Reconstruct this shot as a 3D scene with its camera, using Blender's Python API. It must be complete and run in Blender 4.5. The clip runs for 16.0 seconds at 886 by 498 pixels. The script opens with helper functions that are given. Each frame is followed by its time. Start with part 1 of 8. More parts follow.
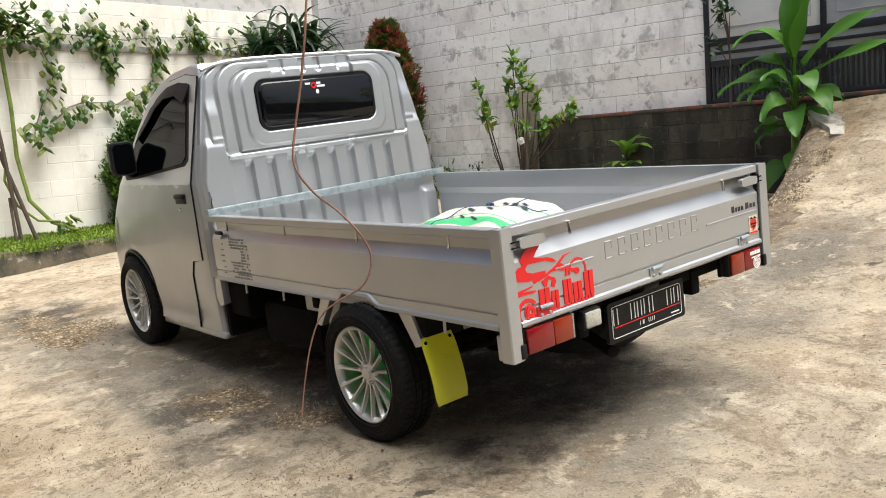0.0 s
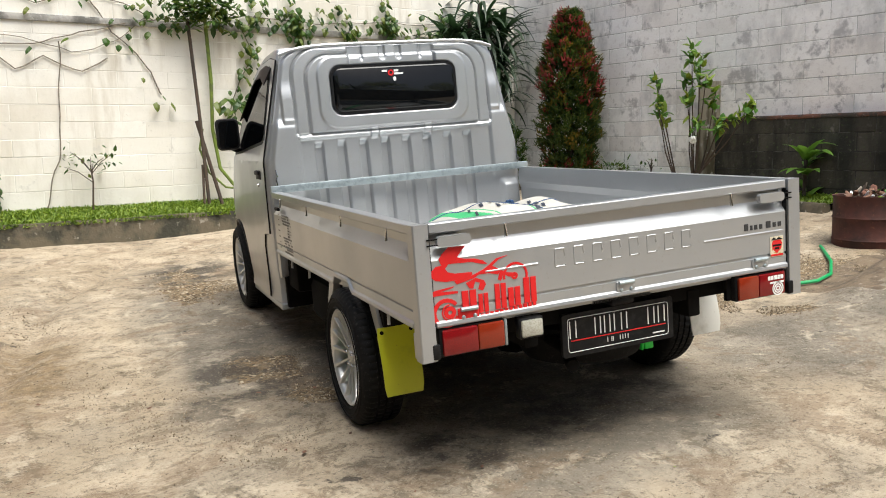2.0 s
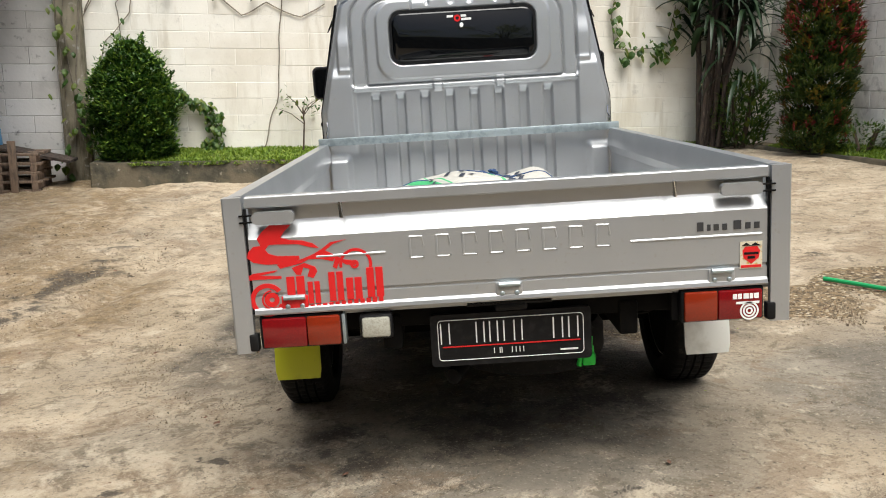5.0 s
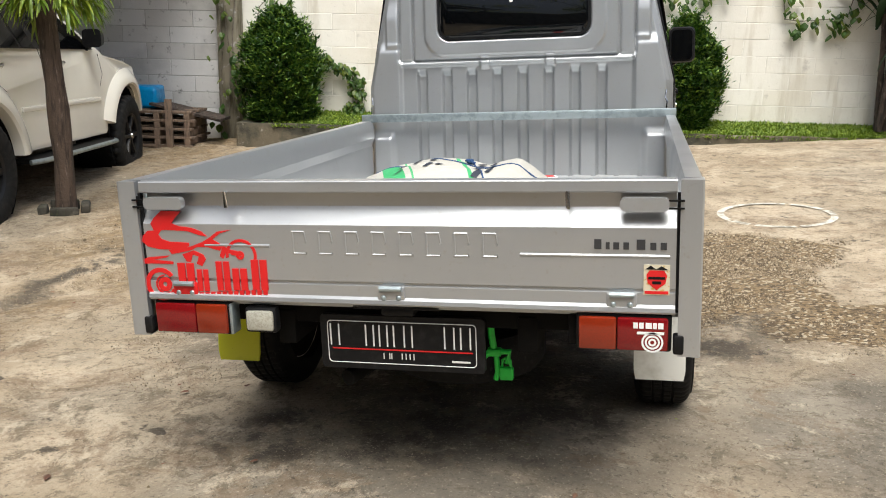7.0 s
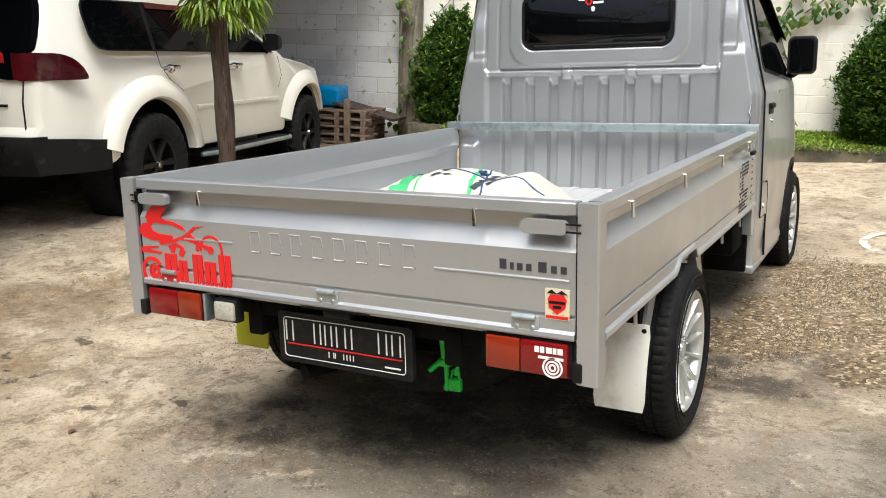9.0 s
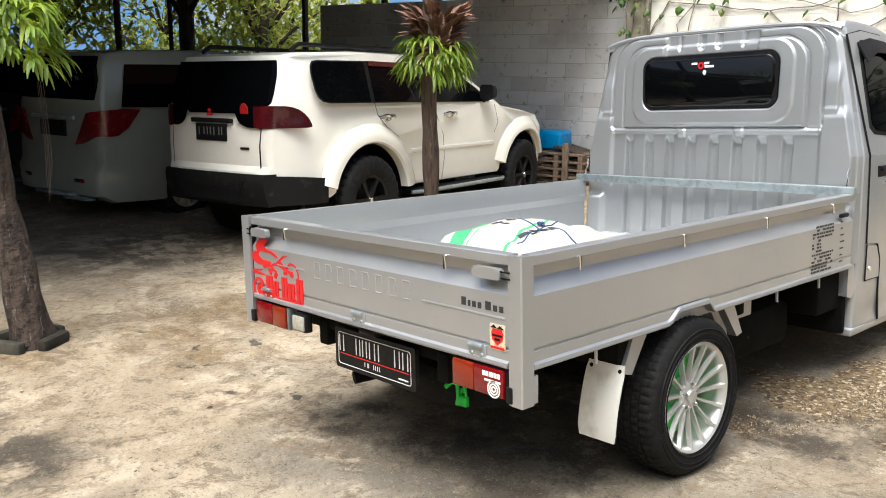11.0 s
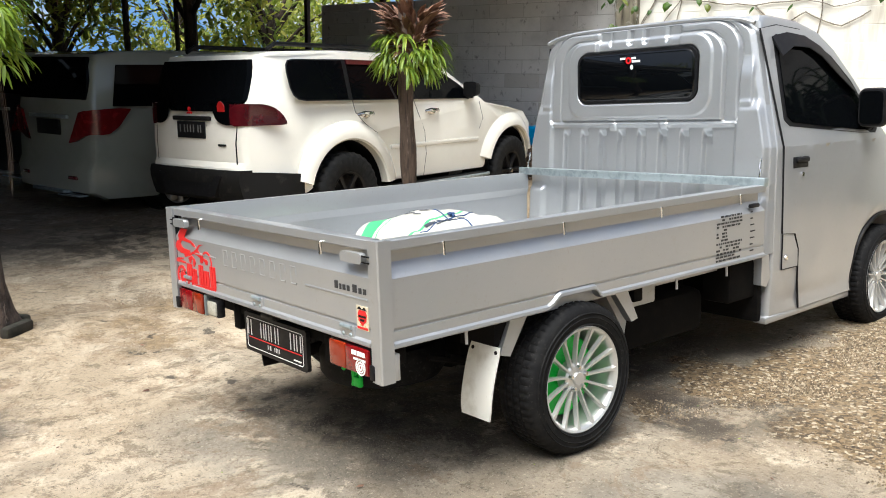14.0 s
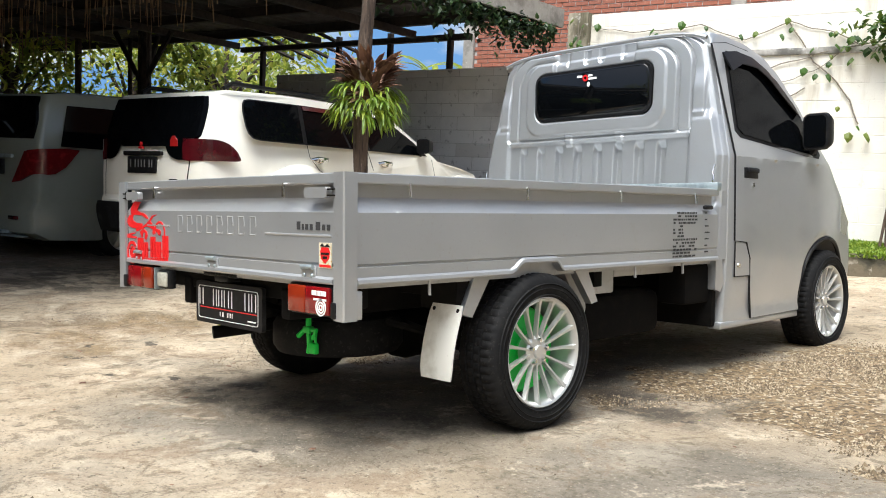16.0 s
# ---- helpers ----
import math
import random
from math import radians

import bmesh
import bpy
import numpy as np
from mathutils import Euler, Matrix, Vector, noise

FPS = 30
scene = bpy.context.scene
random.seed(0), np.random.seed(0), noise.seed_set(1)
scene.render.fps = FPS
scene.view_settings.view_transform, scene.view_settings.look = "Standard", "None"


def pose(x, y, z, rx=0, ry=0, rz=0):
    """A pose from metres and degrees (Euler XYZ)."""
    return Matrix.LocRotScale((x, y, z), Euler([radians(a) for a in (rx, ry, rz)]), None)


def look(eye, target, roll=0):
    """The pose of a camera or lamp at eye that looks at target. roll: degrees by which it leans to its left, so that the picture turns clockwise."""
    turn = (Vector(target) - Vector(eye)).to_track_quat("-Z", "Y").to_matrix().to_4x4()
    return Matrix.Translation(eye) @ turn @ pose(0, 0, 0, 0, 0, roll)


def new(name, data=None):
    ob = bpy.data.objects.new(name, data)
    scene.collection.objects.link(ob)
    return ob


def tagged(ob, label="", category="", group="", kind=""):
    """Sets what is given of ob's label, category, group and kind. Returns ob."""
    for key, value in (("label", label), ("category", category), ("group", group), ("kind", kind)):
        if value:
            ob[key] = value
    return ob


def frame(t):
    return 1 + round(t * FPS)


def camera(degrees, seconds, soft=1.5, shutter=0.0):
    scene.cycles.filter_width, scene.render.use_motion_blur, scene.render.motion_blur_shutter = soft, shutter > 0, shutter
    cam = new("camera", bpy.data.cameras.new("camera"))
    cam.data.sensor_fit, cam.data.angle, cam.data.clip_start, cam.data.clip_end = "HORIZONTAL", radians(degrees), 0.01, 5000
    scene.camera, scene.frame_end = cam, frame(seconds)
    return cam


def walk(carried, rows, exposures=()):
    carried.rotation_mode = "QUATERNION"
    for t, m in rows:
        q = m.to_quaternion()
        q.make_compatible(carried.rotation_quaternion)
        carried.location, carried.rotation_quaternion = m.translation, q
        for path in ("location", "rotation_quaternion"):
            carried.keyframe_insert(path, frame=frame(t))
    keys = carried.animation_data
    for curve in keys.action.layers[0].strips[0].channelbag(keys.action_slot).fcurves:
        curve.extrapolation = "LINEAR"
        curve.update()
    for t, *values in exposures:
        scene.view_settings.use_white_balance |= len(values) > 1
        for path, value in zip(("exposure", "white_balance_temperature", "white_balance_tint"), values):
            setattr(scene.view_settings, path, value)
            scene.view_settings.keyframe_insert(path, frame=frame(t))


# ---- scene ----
LEAN = -3.5  # the truck stands on a cross slope; its own frame leans by this
TRUCK = pose(0, 0, 0, 0, LEAN, 0)
cam = camera(54.8, 16.0, 1.0)
PATH = [
    (0, (-2.748, -2.114, 1.41), (-1.524, -0.567, 1.081), -7.1),
    (0.5, (-2.536, -2.338, 1.356), (-1.439, -0.701, 1.014), -5.8),
    (1, (-2.304, -2.492, 1.334), (-1.291, -0.809, 0.957), -4.9),
    (1.5, (-2.031, -2.521, 1.327), (-1.112, -0.777, 0.983), -3.8),
    (2, (-1.795, -2.65, 1.317), (-1.056, -0.816, 1.018), -4.4),
    (2.5, (-1.533, -2.753, 1.328), (-0.895, -0.882, 1.026), -4.3),
    (3, (-1.267, -2.712, 1.281), (-0.699, -0.819, 0.971), -1.9),
    (3.5, (-1.011, -2.657, 1.267), (-0.619, -0.723, 0.945), -1.9),
    (4, (-0.682, -2.699, 1.287), (-0.532, -0.734, 0.943), -2.9),
    (4.5, (-0.44, -2.626, 1.261), (-0.377, -0.662, 0.892), -3.0),
    (5, (-0.213, -2.497, 1.262), (-0.201, -0.532, 0.887), -3.5),
    (5.2, (-0.108, -2.483, 1.266), (-0.167, -0.519, 0.894), -4.0),
    (7.3, (0.837, -2.186, 1.3), (0.298, -0.31, 0.864), -2.4),
    (7.5, (0.947, -2.153, 1.304), (0.339, -0.295, 0.878), -2.8),
    (8, (1.228, -2.079, 1.334), (0.436, -0.291, 0.915), -3.0),
    (8.2, (1.269, -2.04, 1.315), (0.441, -0.27, 0.888), -2.5),
    (10.3, (2.159, -1.956, 1.348), (0.898, -0.439, 1.017), -1.0),
    (10.5, (2.28, -1.938, 1.361), (0.952, -0.479, 1.033), -0.8),
    (11, (2.543, -1.852, 1.411), (1.073, -0.533, 1.092), -1.3),
    (11.5, (2.661, -1.843, 1.419), (1.156, -0.564, 1.104), -1.4),
    (12, (2.727, -1.708, 1.408), (1.166, -0.513, 1.042), -1.1),
    (12.5, (2.806, -1.553, 1.425), (1.213, -0.41, 1.027), -2.0),
    (13, (2.873, -1.515, 1.44), (1.317, -0.314, 1.066), -3.0),
    (13.5, (2.964, -1.544, 1.441), (1.446, -0.289, 1.09), -2.8),
    (14, (3.017, -1.556, 1.382), (1.501, -0.292, 1.061), -1.7),
    (14.5, (2.996, -1.557, 1.084), (1.487, -0.251, 0.95), 0.4),
    (15, (2.986, -1.619, 0.887), (1.488, -0.296, 0.813), 0.8),
    (15.5, (3.004, -1.646, 0.867), (1.529, -0.299, 0.77), 0.5),
    (16, (2.976, -1.629, 0.854), (1.532, -0.247, 0.766), 0.4),
]
walk(cam, [(t, TRUCK @ look(eye, target, roll)) for t, eye, target, roll in PATH], [(0, 0.80, 6250, 6), (3, 0.55, 6250, 6), (6, 0.52, 6250, 6), (11, 0.95, 6150, 6), (16, 1.04, 6000, 5)])

# ---- daylight ----
world = bpy.data.worlds.new("sky")
scene.world = world
world.use_nodes = True
wn = world.node_tree
sky = wn.nodes.new("ShaderNodeTexSky")
sky.sky_type, sky.sun_disc = "NISHITA", False
sky.sun_elevation, sky.sun_rotation = radians(67.1), radians(161.6)
sky.air_density, sky.dust_density = 1.0, 7.0
wn.links.new(sky.outputs[0], wn.nodes["Background"].inputs[0])
wn.nodes["Background"].inputs[1].default_value = 0.09
sun = new("sun", bpy.data.lights.new("sun", "SUN"))
sun.data.energy, sun.data.angle, sun.data.color = 3.2, radians(48), (1.0, 0.965, 0.91)
sun.matrix_world = look((1.6, -4.8, 12), (0, 0, 0))


# ---- building helpers ----
def finish(ob_name, bm, material, parent=None, label="", smooth=35):
    bmesh.ops.remove_doubles(bm, verts=bm.verts, dist=1e-5)
    bmesh.ops.recalc_face_normals(bm, faces=bm.faces)
    me = bpy.data.meshes.new(ob_name)
    bm.to_mesh(me)
    bm.free()
    if smooth:
        me.polygons.foreach_set("use_smooth", [True] * len(me.polygons))
        me.set_sharp_from_angle(angle=radians(smooth))
    for m in material if isinstance(material, (list, tuple)) else [material]:
        me.materials.append(m)
    ob = new(ob_name, me)
    if parent:
        ob.parent = parent
    if label:
        tagged(ob, label)
    return ob


def part(name, bm, material, parent, label="", smooth=35):
    return finish(name, bm, material, parent, label, smooth)


def thing(name, m, label, category, group="", kind=""):
    ob = new(name)
    ob.empty_display_size = 0.1
    ob.matrix_world = m
    return tagged(ob, label, category, group, kind)


def box(bm, x0, x1, y0, y1, z0, z1, bevel=0.0, seg=2):
    m = Matrix.Translation(((x0 + x1) / 2, (y0 + y1) / 2, (z0 + z1) / 2)) @ Matrix.Diagonal((abs(x1 - x0), abs(y1 - y0), abs(z1 - z0), 1))
    geo = bmesh.ops.create_cube(bm, size=1, matrix=m)
    if bevel:
        edges = list({e for v in geo["verts"] for e in v.link_edges})
        bmesh.ops.bevel(bm, geom=edges, offset=bevel, segments=seg, affect="EDGES", profile=0.5)


def prism(bm, pts, axis, a, b, m=None):
    """A flat outline in the two other axes, drawn out along one axis from a to b."""
    def at(p, q):
        v = Vector({"x": (q, p[0], p[1]), "y": (p[0], q, p[1]), "z": (p[0], p[1], q)}[axis])
        return m @ v if m else v
    lo, hi = [bm.verts.new(at(p, a)) for p in pts], [bm.verts.new(at(p, b)) for p in pts]
    n = len(pts)
    for i in range(n):
        bm.faces.new((lo[i], lo[(i + 1) % n], hi[(i + 1) % n], hi[i]))
    bm.faces.new(lo[::-1])
    bm.faces.new(hi)


def loft(bm, rings, close=True, caps=True):
    rows = [[bm.verts.new(p) for p in ring] for ring in rings]
    n = len(rows[0])
    for a, b in zip(rows, rows[1:]):
        for i in range(n if close else n - 1):
            bm.faces.new((a[i], a[(i + 1) % n], b[(i + 1) % n], b[i]))
    if caps:
        bm.faces.new(rows[0][::-1])
        bm.faces.new(rows[-1])


def tube(bm, pts, radius, sides=8, caps=True):
    pts = [Vector(p) for p in pts]
    rings, up = [], Vector((0.31, 0.17, 0.93))
    for i, p in enumerate(pts):
        d = (pts[min(i + 1, len(pts) - 1)] - pts[max(i - 1, 0)]).normalized()
        a = d.cross(up)
        a = a.normalized() if a.length > 1e-3 else d.cross(Vector((1, 0, 0))).normalized()
        b = d.cross(a)
        r = radius[i] if isinstance(radius, (list, tuple)) else radius
        rings.append([p + r * (math.cos(t) * a + math.sin(t) * b) for t in (2 * math.pi * k / sides for k in range(sides))])
    loft(bm, rings, True, caps)


def spin(bm, profile, m, sides=48, close=False):
    """Turns an outline of (radius, along) round the x axis of the pose m."""
    rings = []
    for k in range(sides):
        t = 2 * math.pi * k / sides
        rings.append([bm.verts.new(m @ Vector((a, r * math.cos(t), r * math.sin(t)))) for r, a in profile])
    n = len(profile)
    for k in range(sides):
        a, b = rings[k], rings[(k + 1) % sides]
        for i in range(n if close else n - 1):
            bm.faces.new((a[i], a[(i + 1) % n], b[(i + 1) % n], b[i]))


def ball(bm, c, rx, ry, rz, sub=2):
    bmesh.ops.create_icosphere(bm, subdivisions=sub, radius=1, matrix=Matrix.Translation(c) @ Matrix.Diagonal((rx, ry, rz, 1)))


def smooth01(a, b, v):
    t = min(1, max(0, (v - a) / (b - a)))
    return t * t * (3 - 2 * t)


def soft_plus(v, k=0.15):
    return k * math.log1p(math.exp(min(40, v / k)))


def rounded(x0, x1, z0, z1, r, n=5):
    pts = []
    for cx, cz, a in ((x1 - r, z1 - r, 0), (x0 + r, z1 - r, 90), (x0 + r, z0 + r, 180), (x1 - r, z0 + r, 270)):
        pts += [(cx + r * math.cos(radians(a + 90 * k / n)), cz + r * math.sin(radians(a + 90 * k / n))) for k in range(n + 1)]
    return pts


# ---- materials ----
def material(name, base, rough=0.6, metal=0.0, vary=(), bump=(), spec=0.5, rough_vary=None, coat=0.0, piece=None):
    """vary: (scale, colour, low, high[, detail]) noise layers mixed over the base; bump: (scale, strength, distance)."""
    m = bpy.data.materials.new(name)
    m.use_nodes = True
    nt, n = m.node_tree, m.node_tree.nodes
    b = n["Principled BSDF"]
    b.inputs["Roughness"].default_value, b.inputs["Metallic"].default_value = rough, metal
    b.inputs["Specular IOR Level"].default_value = spec
    b.inputs["Coat Weight"].default_value, b.inputs["Coat Roughness"].default_value = coat, 0.06
    b.inputs["Base Color"].default_value = (*base, 1)
    place = n.new("ShaderNodeNewGeometry").outputs["Position"]
    last = None
    for layer in vary:
        scale, colour, low, high = layer[:4]
        tex, ramp, mix = n.new("ShaderNodeTexNoise"), n.new("ShaderNodeMapRange"), n.new("ShaderNodeMix")
        tex.inputs["Scale"].default_value, tex.inputs["Detail"].default_value = scale, layer[4] if len(layer) > 4 else 6
        tex.inputs["Roughness"].default_value = 0.62
        ramp.inputs[1].default_value, ramp.inputs[2].default_value = low, high
        mix.data_type = "RGBA"
        mix.inputs[7].default_value = (*colour, 1)
        if len(layer) > 5:
            stretch = n.new("ShaderNodeMapping")
            stretch.inputs["Scale"].default_value = layer[5]
            nt.links.new(place, stretch.inputs[0])
            nt.links.new(stretch.outputs[0], tex.inputs["Vector"])
        else:
            nt.links.new(place, tex.inputs["Vector"])
        nt.links.new(tex.outputs["Fac"], ramp.inputs[0])
        nt.links.new(ramp.outputs[0], mix.inputs[0])
        if last:
            nt.links.new(last, mix.inputs[6])
        else:
            mix.inputs[6].default_value = (*base, 1)
        last = mix.outputs[2]
    if piece:
        info, ramp, mix = n.new("ShaderNodeObjectInfo"), n.new("ShaderNodeMapRange"), n.new("ShaderNodeMix")
        ramp.inputs[1].default_value, ramp.inputs[2].default_value, ramp.inputs[4].default_value = 0.35, 1.0, piece[1]
        mix.data_type, mix.blend_type = "RGBA", "MULTIPLY"
        mix.inputs[7].default_value = (*piece[0], 1)
        nt.links.new(info.outputs["Random"], ramp.inputs[0])
        nt.links.new(ramp.outputs[0], mix.inputs[0])
        nt.links.new(last, mix.inputs[6])
        last = mix.outputs[2]
    if last:
        nt.links.new(last, b.inputs["Base Color"])
    if rough_vary:
        scale, low, high = rough_vary
        tex, ramp = n.new("ShaderNodeTexNoise"), n.new("ShaderNodeMapRange")
        tex.inputs["Scale"].default_value, tex.inputs["Detail"].default_value = scale, 5
        ramp.inputs[1].default_value, ramp.inputs[2].default_value, ramp.inputs[3].default_value, ramp.inputs[4].default_value = 0.35, 0.65, low, high
        nt.links.new(place, tex.inputs["Vector"])
        nt.links.new(tex.outputs["Fac"], ramp.inputs[0])
        nt.links.new(ramp.outputs[0], b.inputs["Roughness"])
    before = None
    for scale, strength, distance in bump:
        tex, bp = n.new("ShaderNodeTexNoise"), n.new("ShaderNodeBump")
        tex.inputs["Scale"].default_value, tex.inputs["Detail"].default_value = scale, 6
        bp.inputs["Strength"].default_value, bp.inputs["Distance"].default_value = strength, distance
        nt.links.new(place, tex.inputs["Vector"])
        nt.links.new(tex.outputs["Fac"], bp.inputs["Height"])
        if before:
            nt.links.new(before, bp.inputs["Normal"])
        before = bp.outputs[0]
    if before:
        nt.links.new(before, b.inputs["Normal"])
    return m


SILVER = material("silver_paint", (0.43, 0.44, 0.452), 0.34, 0.6, vary=[(3, (0.41, 0.422, 0.435), 0.4, 0.75), (9, (0.405, 0.405, 0.40), 0.60, 0.80, 8), (60, (0.39, 0.38, 0.37), 0.60, 0.75), (300, (0.56, 0.56, 0.56), 0.68, 0.76, 3)], bump=[(2.2, 0.05, 0.01)], rough_vary=(4, 0.28, 0.40), coat=0.3)
BED_PAINT = material("bed_paint", (0.47, 0.48, 0.49), 0.45, 0.3, vary=[(5, (0.42, 0.42, 0.41), 0.45, 0.7), (40, (0.36, 0.35, 0.33), 0.6, 0.72)], bump=[(6, 0.05, 0.01)], rough_vary=(6, 0.36, 0.55))
GALV = material("galvanised_steel", (0.40, 0.46, 0.48), 0.42, 0.7, vary=[(25, (0.30, 0.35, 0.37), 0.45, 0.6)])
BLACK = material("black_plastic", (0.006, 0.006, 0.007), 0.5, spec=0.22, vary=[(30, (0.016, 0.016, 0.016), 0.5, 0.7)])
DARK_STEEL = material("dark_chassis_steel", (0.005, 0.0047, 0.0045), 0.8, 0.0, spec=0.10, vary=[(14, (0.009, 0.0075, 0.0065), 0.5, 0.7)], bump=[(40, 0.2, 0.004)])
TINT = material("tinted_glass", (0.002, 0.0024, 0.003), 0.03, spec=0.045)
REAR_GLASS = material("glossy_tinted_glass", (0.002, 0.0024, 0.003), 0.02, spec=0.40)
RUBBER = material("tyre_rubber", (0.007, 0.007, 0.0075), 0.7, spec=0.16, vary=[(18, (0.015, 0.0145, 0.014), 0.5, 0.75), (70, (0.032, 0.030, 0.027), 0.58, 0.68)], bump=[(140, 0.25, 0.002)])
ALLOY = material("machined_alloy", (0.59, 0.59, 0.575), 0.32, 0.6, vary=[(50, (0.55, 0.55, 0.54), 0.6, 0.8)])
GREEN_PAINT = material("green_paint", (0.02, 0.55, 0.05), 0.4, vary=[(40, (0.01, 0.35, 0.03), 0.55, 0.75)])
RED_LENS = material("red_lamp_lens", (0.15, 0.004, 0.006), 0.14, vary=[(220, (0.20, 0.005, 0.006), 0.45, 0.6)], coat=0.2)
AMBER_LENS = material("amber_lamp_lens", (0.22, 0.020, 0.005), 0.16, vary=[(220, (0.18, 0.02, 0.006), 0.45, 0.6)], coat=0.2)
CLEAR_LENS = material("clear_lamp_lens", (0.42, 0.41, 0.35), 0.2, vary=[(160, (0.32, 0.31, 0.26), 0.45, 0.6)], coat=0.4)
RED_FILM = material("red_vinyl", (0.62, 0.012, 0.014), 0.35, vary=[(70, (0.5, 0.02, 0.02), 0.6, 0.75)])
# lighter copy of the grey print: the left side's reflection as colour
PRINT_GLARE = material("glare_grey_print", (0.16, 0.16, 0.16), 0.6)
PRINT_GREY = material("grey_print", (0.03, 0.03, 0.032), 0.6)
WHITE_PAINT = material("white_print", (0.8, 0.8, 0.78), 0.5, vary=[(60, (0.7, 0.7, 0.68), 0.6, 0.8)])
BADGE = material("cream_sticker", (0.62, 0.56, 0.42), 0.5, vary=[(90, (0.55, 0.36, 0.10), 0.55, 0.60)])
CHROME = material("chrome", (0.8, 0.8, 0.8), 0.12, 1.0)
def ground_material():
    """Old yard concrete: pale and grey casts, the truck's shade darkened in, damp stains, brown dirt where it has
    crumbled.
    """
    m = bpy.data.materials.new("worn_concrete")
    m.use_nodes = True
    nt, n = m.node_tree, m.node_tree.nodes
    b = n["Principled BSDF"]
    geo = n.new("ShaderNodeNewGeometry").outputs["Position"]

    def link(a, c):
        nt.links.new(a, c)

    def noise_tex(scale, detail=8, rough=0.65, vec=None, out="Fac", distort=0.0):
        t = n.new("ShaderNodeTexNoise")
        t.inputs["Scale"].default_value, t.inputs["Detail"].default_value, t.inputs["Roughness"].default_value, t.inputs["Distortion"].default_value = scale, detail, rough, distort
        link(vec or geo, t.inputs["Vector"])
        return t.outputs[out]

    def ramp(v, low, high, a=0.0, c=1.0):
        r = n.new("ShaderNodeMapRange")
        r.inputs[1].default_value, r.inputs[2].default_value, r.inputs[3].default_value, r.inputs[4].default_value = low, high, a, c
        link(v, r.inputs[0])
        return r.outputs[0]

    def calc(op, a, c):
        q = n.new("ShaderNodeMath")
        q.operation = op
        for i, v in enumerate((a, c)):
            if isinstance(v, (int, float)):
                q.inputs[i].default_value = v
            else:
                link(v, q.inputs[i])
        return q.outputs[0]

    def over(base, colour, fac):
        x = n.new("ShaderNodeMix")
        x.data_type = "RGBA"
        for i, v in ((6, base), (7, colour)):
            if isinstance(v, tuple):
                x.inputs[i].default_value = (*v, 1)
            else:
                link(v, x.inputs[i])
        if isinstance(fac, (int, float)):
            x.inputs[0].default_value = fac
        else:
            link(fac, x.inputs[0])
        return x.outputs[2]

    warp = n.new("ShaderNodeVectorMath")
    warp.operation = "MULTIPLY_ADD"
    link(noise_tex(1.6, 6, 0.6, None, "Color"), warp.inputs[0])
    warp.inputs[1].default_value, warp.inputs[2].default_value = (1.1, 1.1, 0), (-0.55, -0.55, 0)
    moved = n.new("ShaderNodeVectorMath")
    link(geo, moved.inputs[0])
    link(warp.outputs[0], moved.inputs[1])

    def zone(spots):
        """Where any of the (x, y, half width, half length) patches lies, with a ragged edge."""
        whole = None
        for x, y, rx, ry in spots:
            mp, ln = n.new("ShaderNodeMapping"), n.new("ShaderNodeVectorMath")
            mp.vector_type = "TEXTURE"
            mp.inputs["Location"].default_value, mp.inputs["Scale"].default_value = (x, y, 0), (rx, ry, 1e6)
            link(moved.outputs[0], mp.inputs[0])
            ln.operation = "LENGTH"
            link(mp.outputs[0], ln.inputs[0])
            v = ramp(ln.outputs["Value"], 1.25, 0.55)
            whole = v if whole is None else calc("MAXIMUM", whole, v)
        return whole

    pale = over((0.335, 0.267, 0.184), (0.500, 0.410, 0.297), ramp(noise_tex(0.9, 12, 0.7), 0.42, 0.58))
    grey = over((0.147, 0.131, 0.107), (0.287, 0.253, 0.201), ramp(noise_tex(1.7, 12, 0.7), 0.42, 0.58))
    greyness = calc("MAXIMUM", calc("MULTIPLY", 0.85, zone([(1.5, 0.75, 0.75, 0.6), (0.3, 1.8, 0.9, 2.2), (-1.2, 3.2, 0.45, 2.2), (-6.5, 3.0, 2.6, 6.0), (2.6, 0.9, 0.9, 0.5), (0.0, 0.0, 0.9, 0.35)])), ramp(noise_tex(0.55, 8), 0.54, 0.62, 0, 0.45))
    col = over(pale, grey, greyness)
    # dark grey concrete below the truck, coloured darker to deepen its shade
    truck_shade = zone([(-0.15, 0.62, 0.7, 0.5), (0.0, 1.7, 0.75, 1.4), (-0.75, 2.2, 0.4, 1.2)])
    col = over(col, (0.078, 0.070, 0.058), calc("MULTIPLY", truck_shade, ramp(noise_tex(2.2, 12, 0.72), 0.40, 0.54, 0.3, 0.8)))
    # worn skin: broken darker scabs and pale scuffs
    col = over(col, (0.130, 0.096, 0.062), ramp(noise_tex(2.6, 14, 0.78, None, "Fac", 0.4), 0.545, 0.62, 0, 0.5))
    col = over(col, (0.100, 0.078, 0.050), ramp(noise_tex(6.5, 14, 0.8, None, "Fac", 0.6), 0.525, 0.575, 0, 0.6))
    col = over(col, (0.075, 0.062, 0.045), ramp(noise_tex(19, 10, 0.78), 0.56, 0.63, 0, 0.6))
    col = over(col, (0.520, 0.440, 0.332), ramp(noise_tex(3.7, 14, 0.8), 0.55, 0.60, 0, 0.8))
    # rusty brown film where the skin has gone
    col = over(col, (0.195, 0.132, 0.080), ramp(noise_tex(1.9, 14, 0.8, None, "Fac", 0.5), 0.525, 0.575, 0, 0.5))
    col = over(col, (0.085, 0.068, 0.046), ramp(noise_tex(30, 12, 0.85), 0.54, 0.60, 0, 0.5))
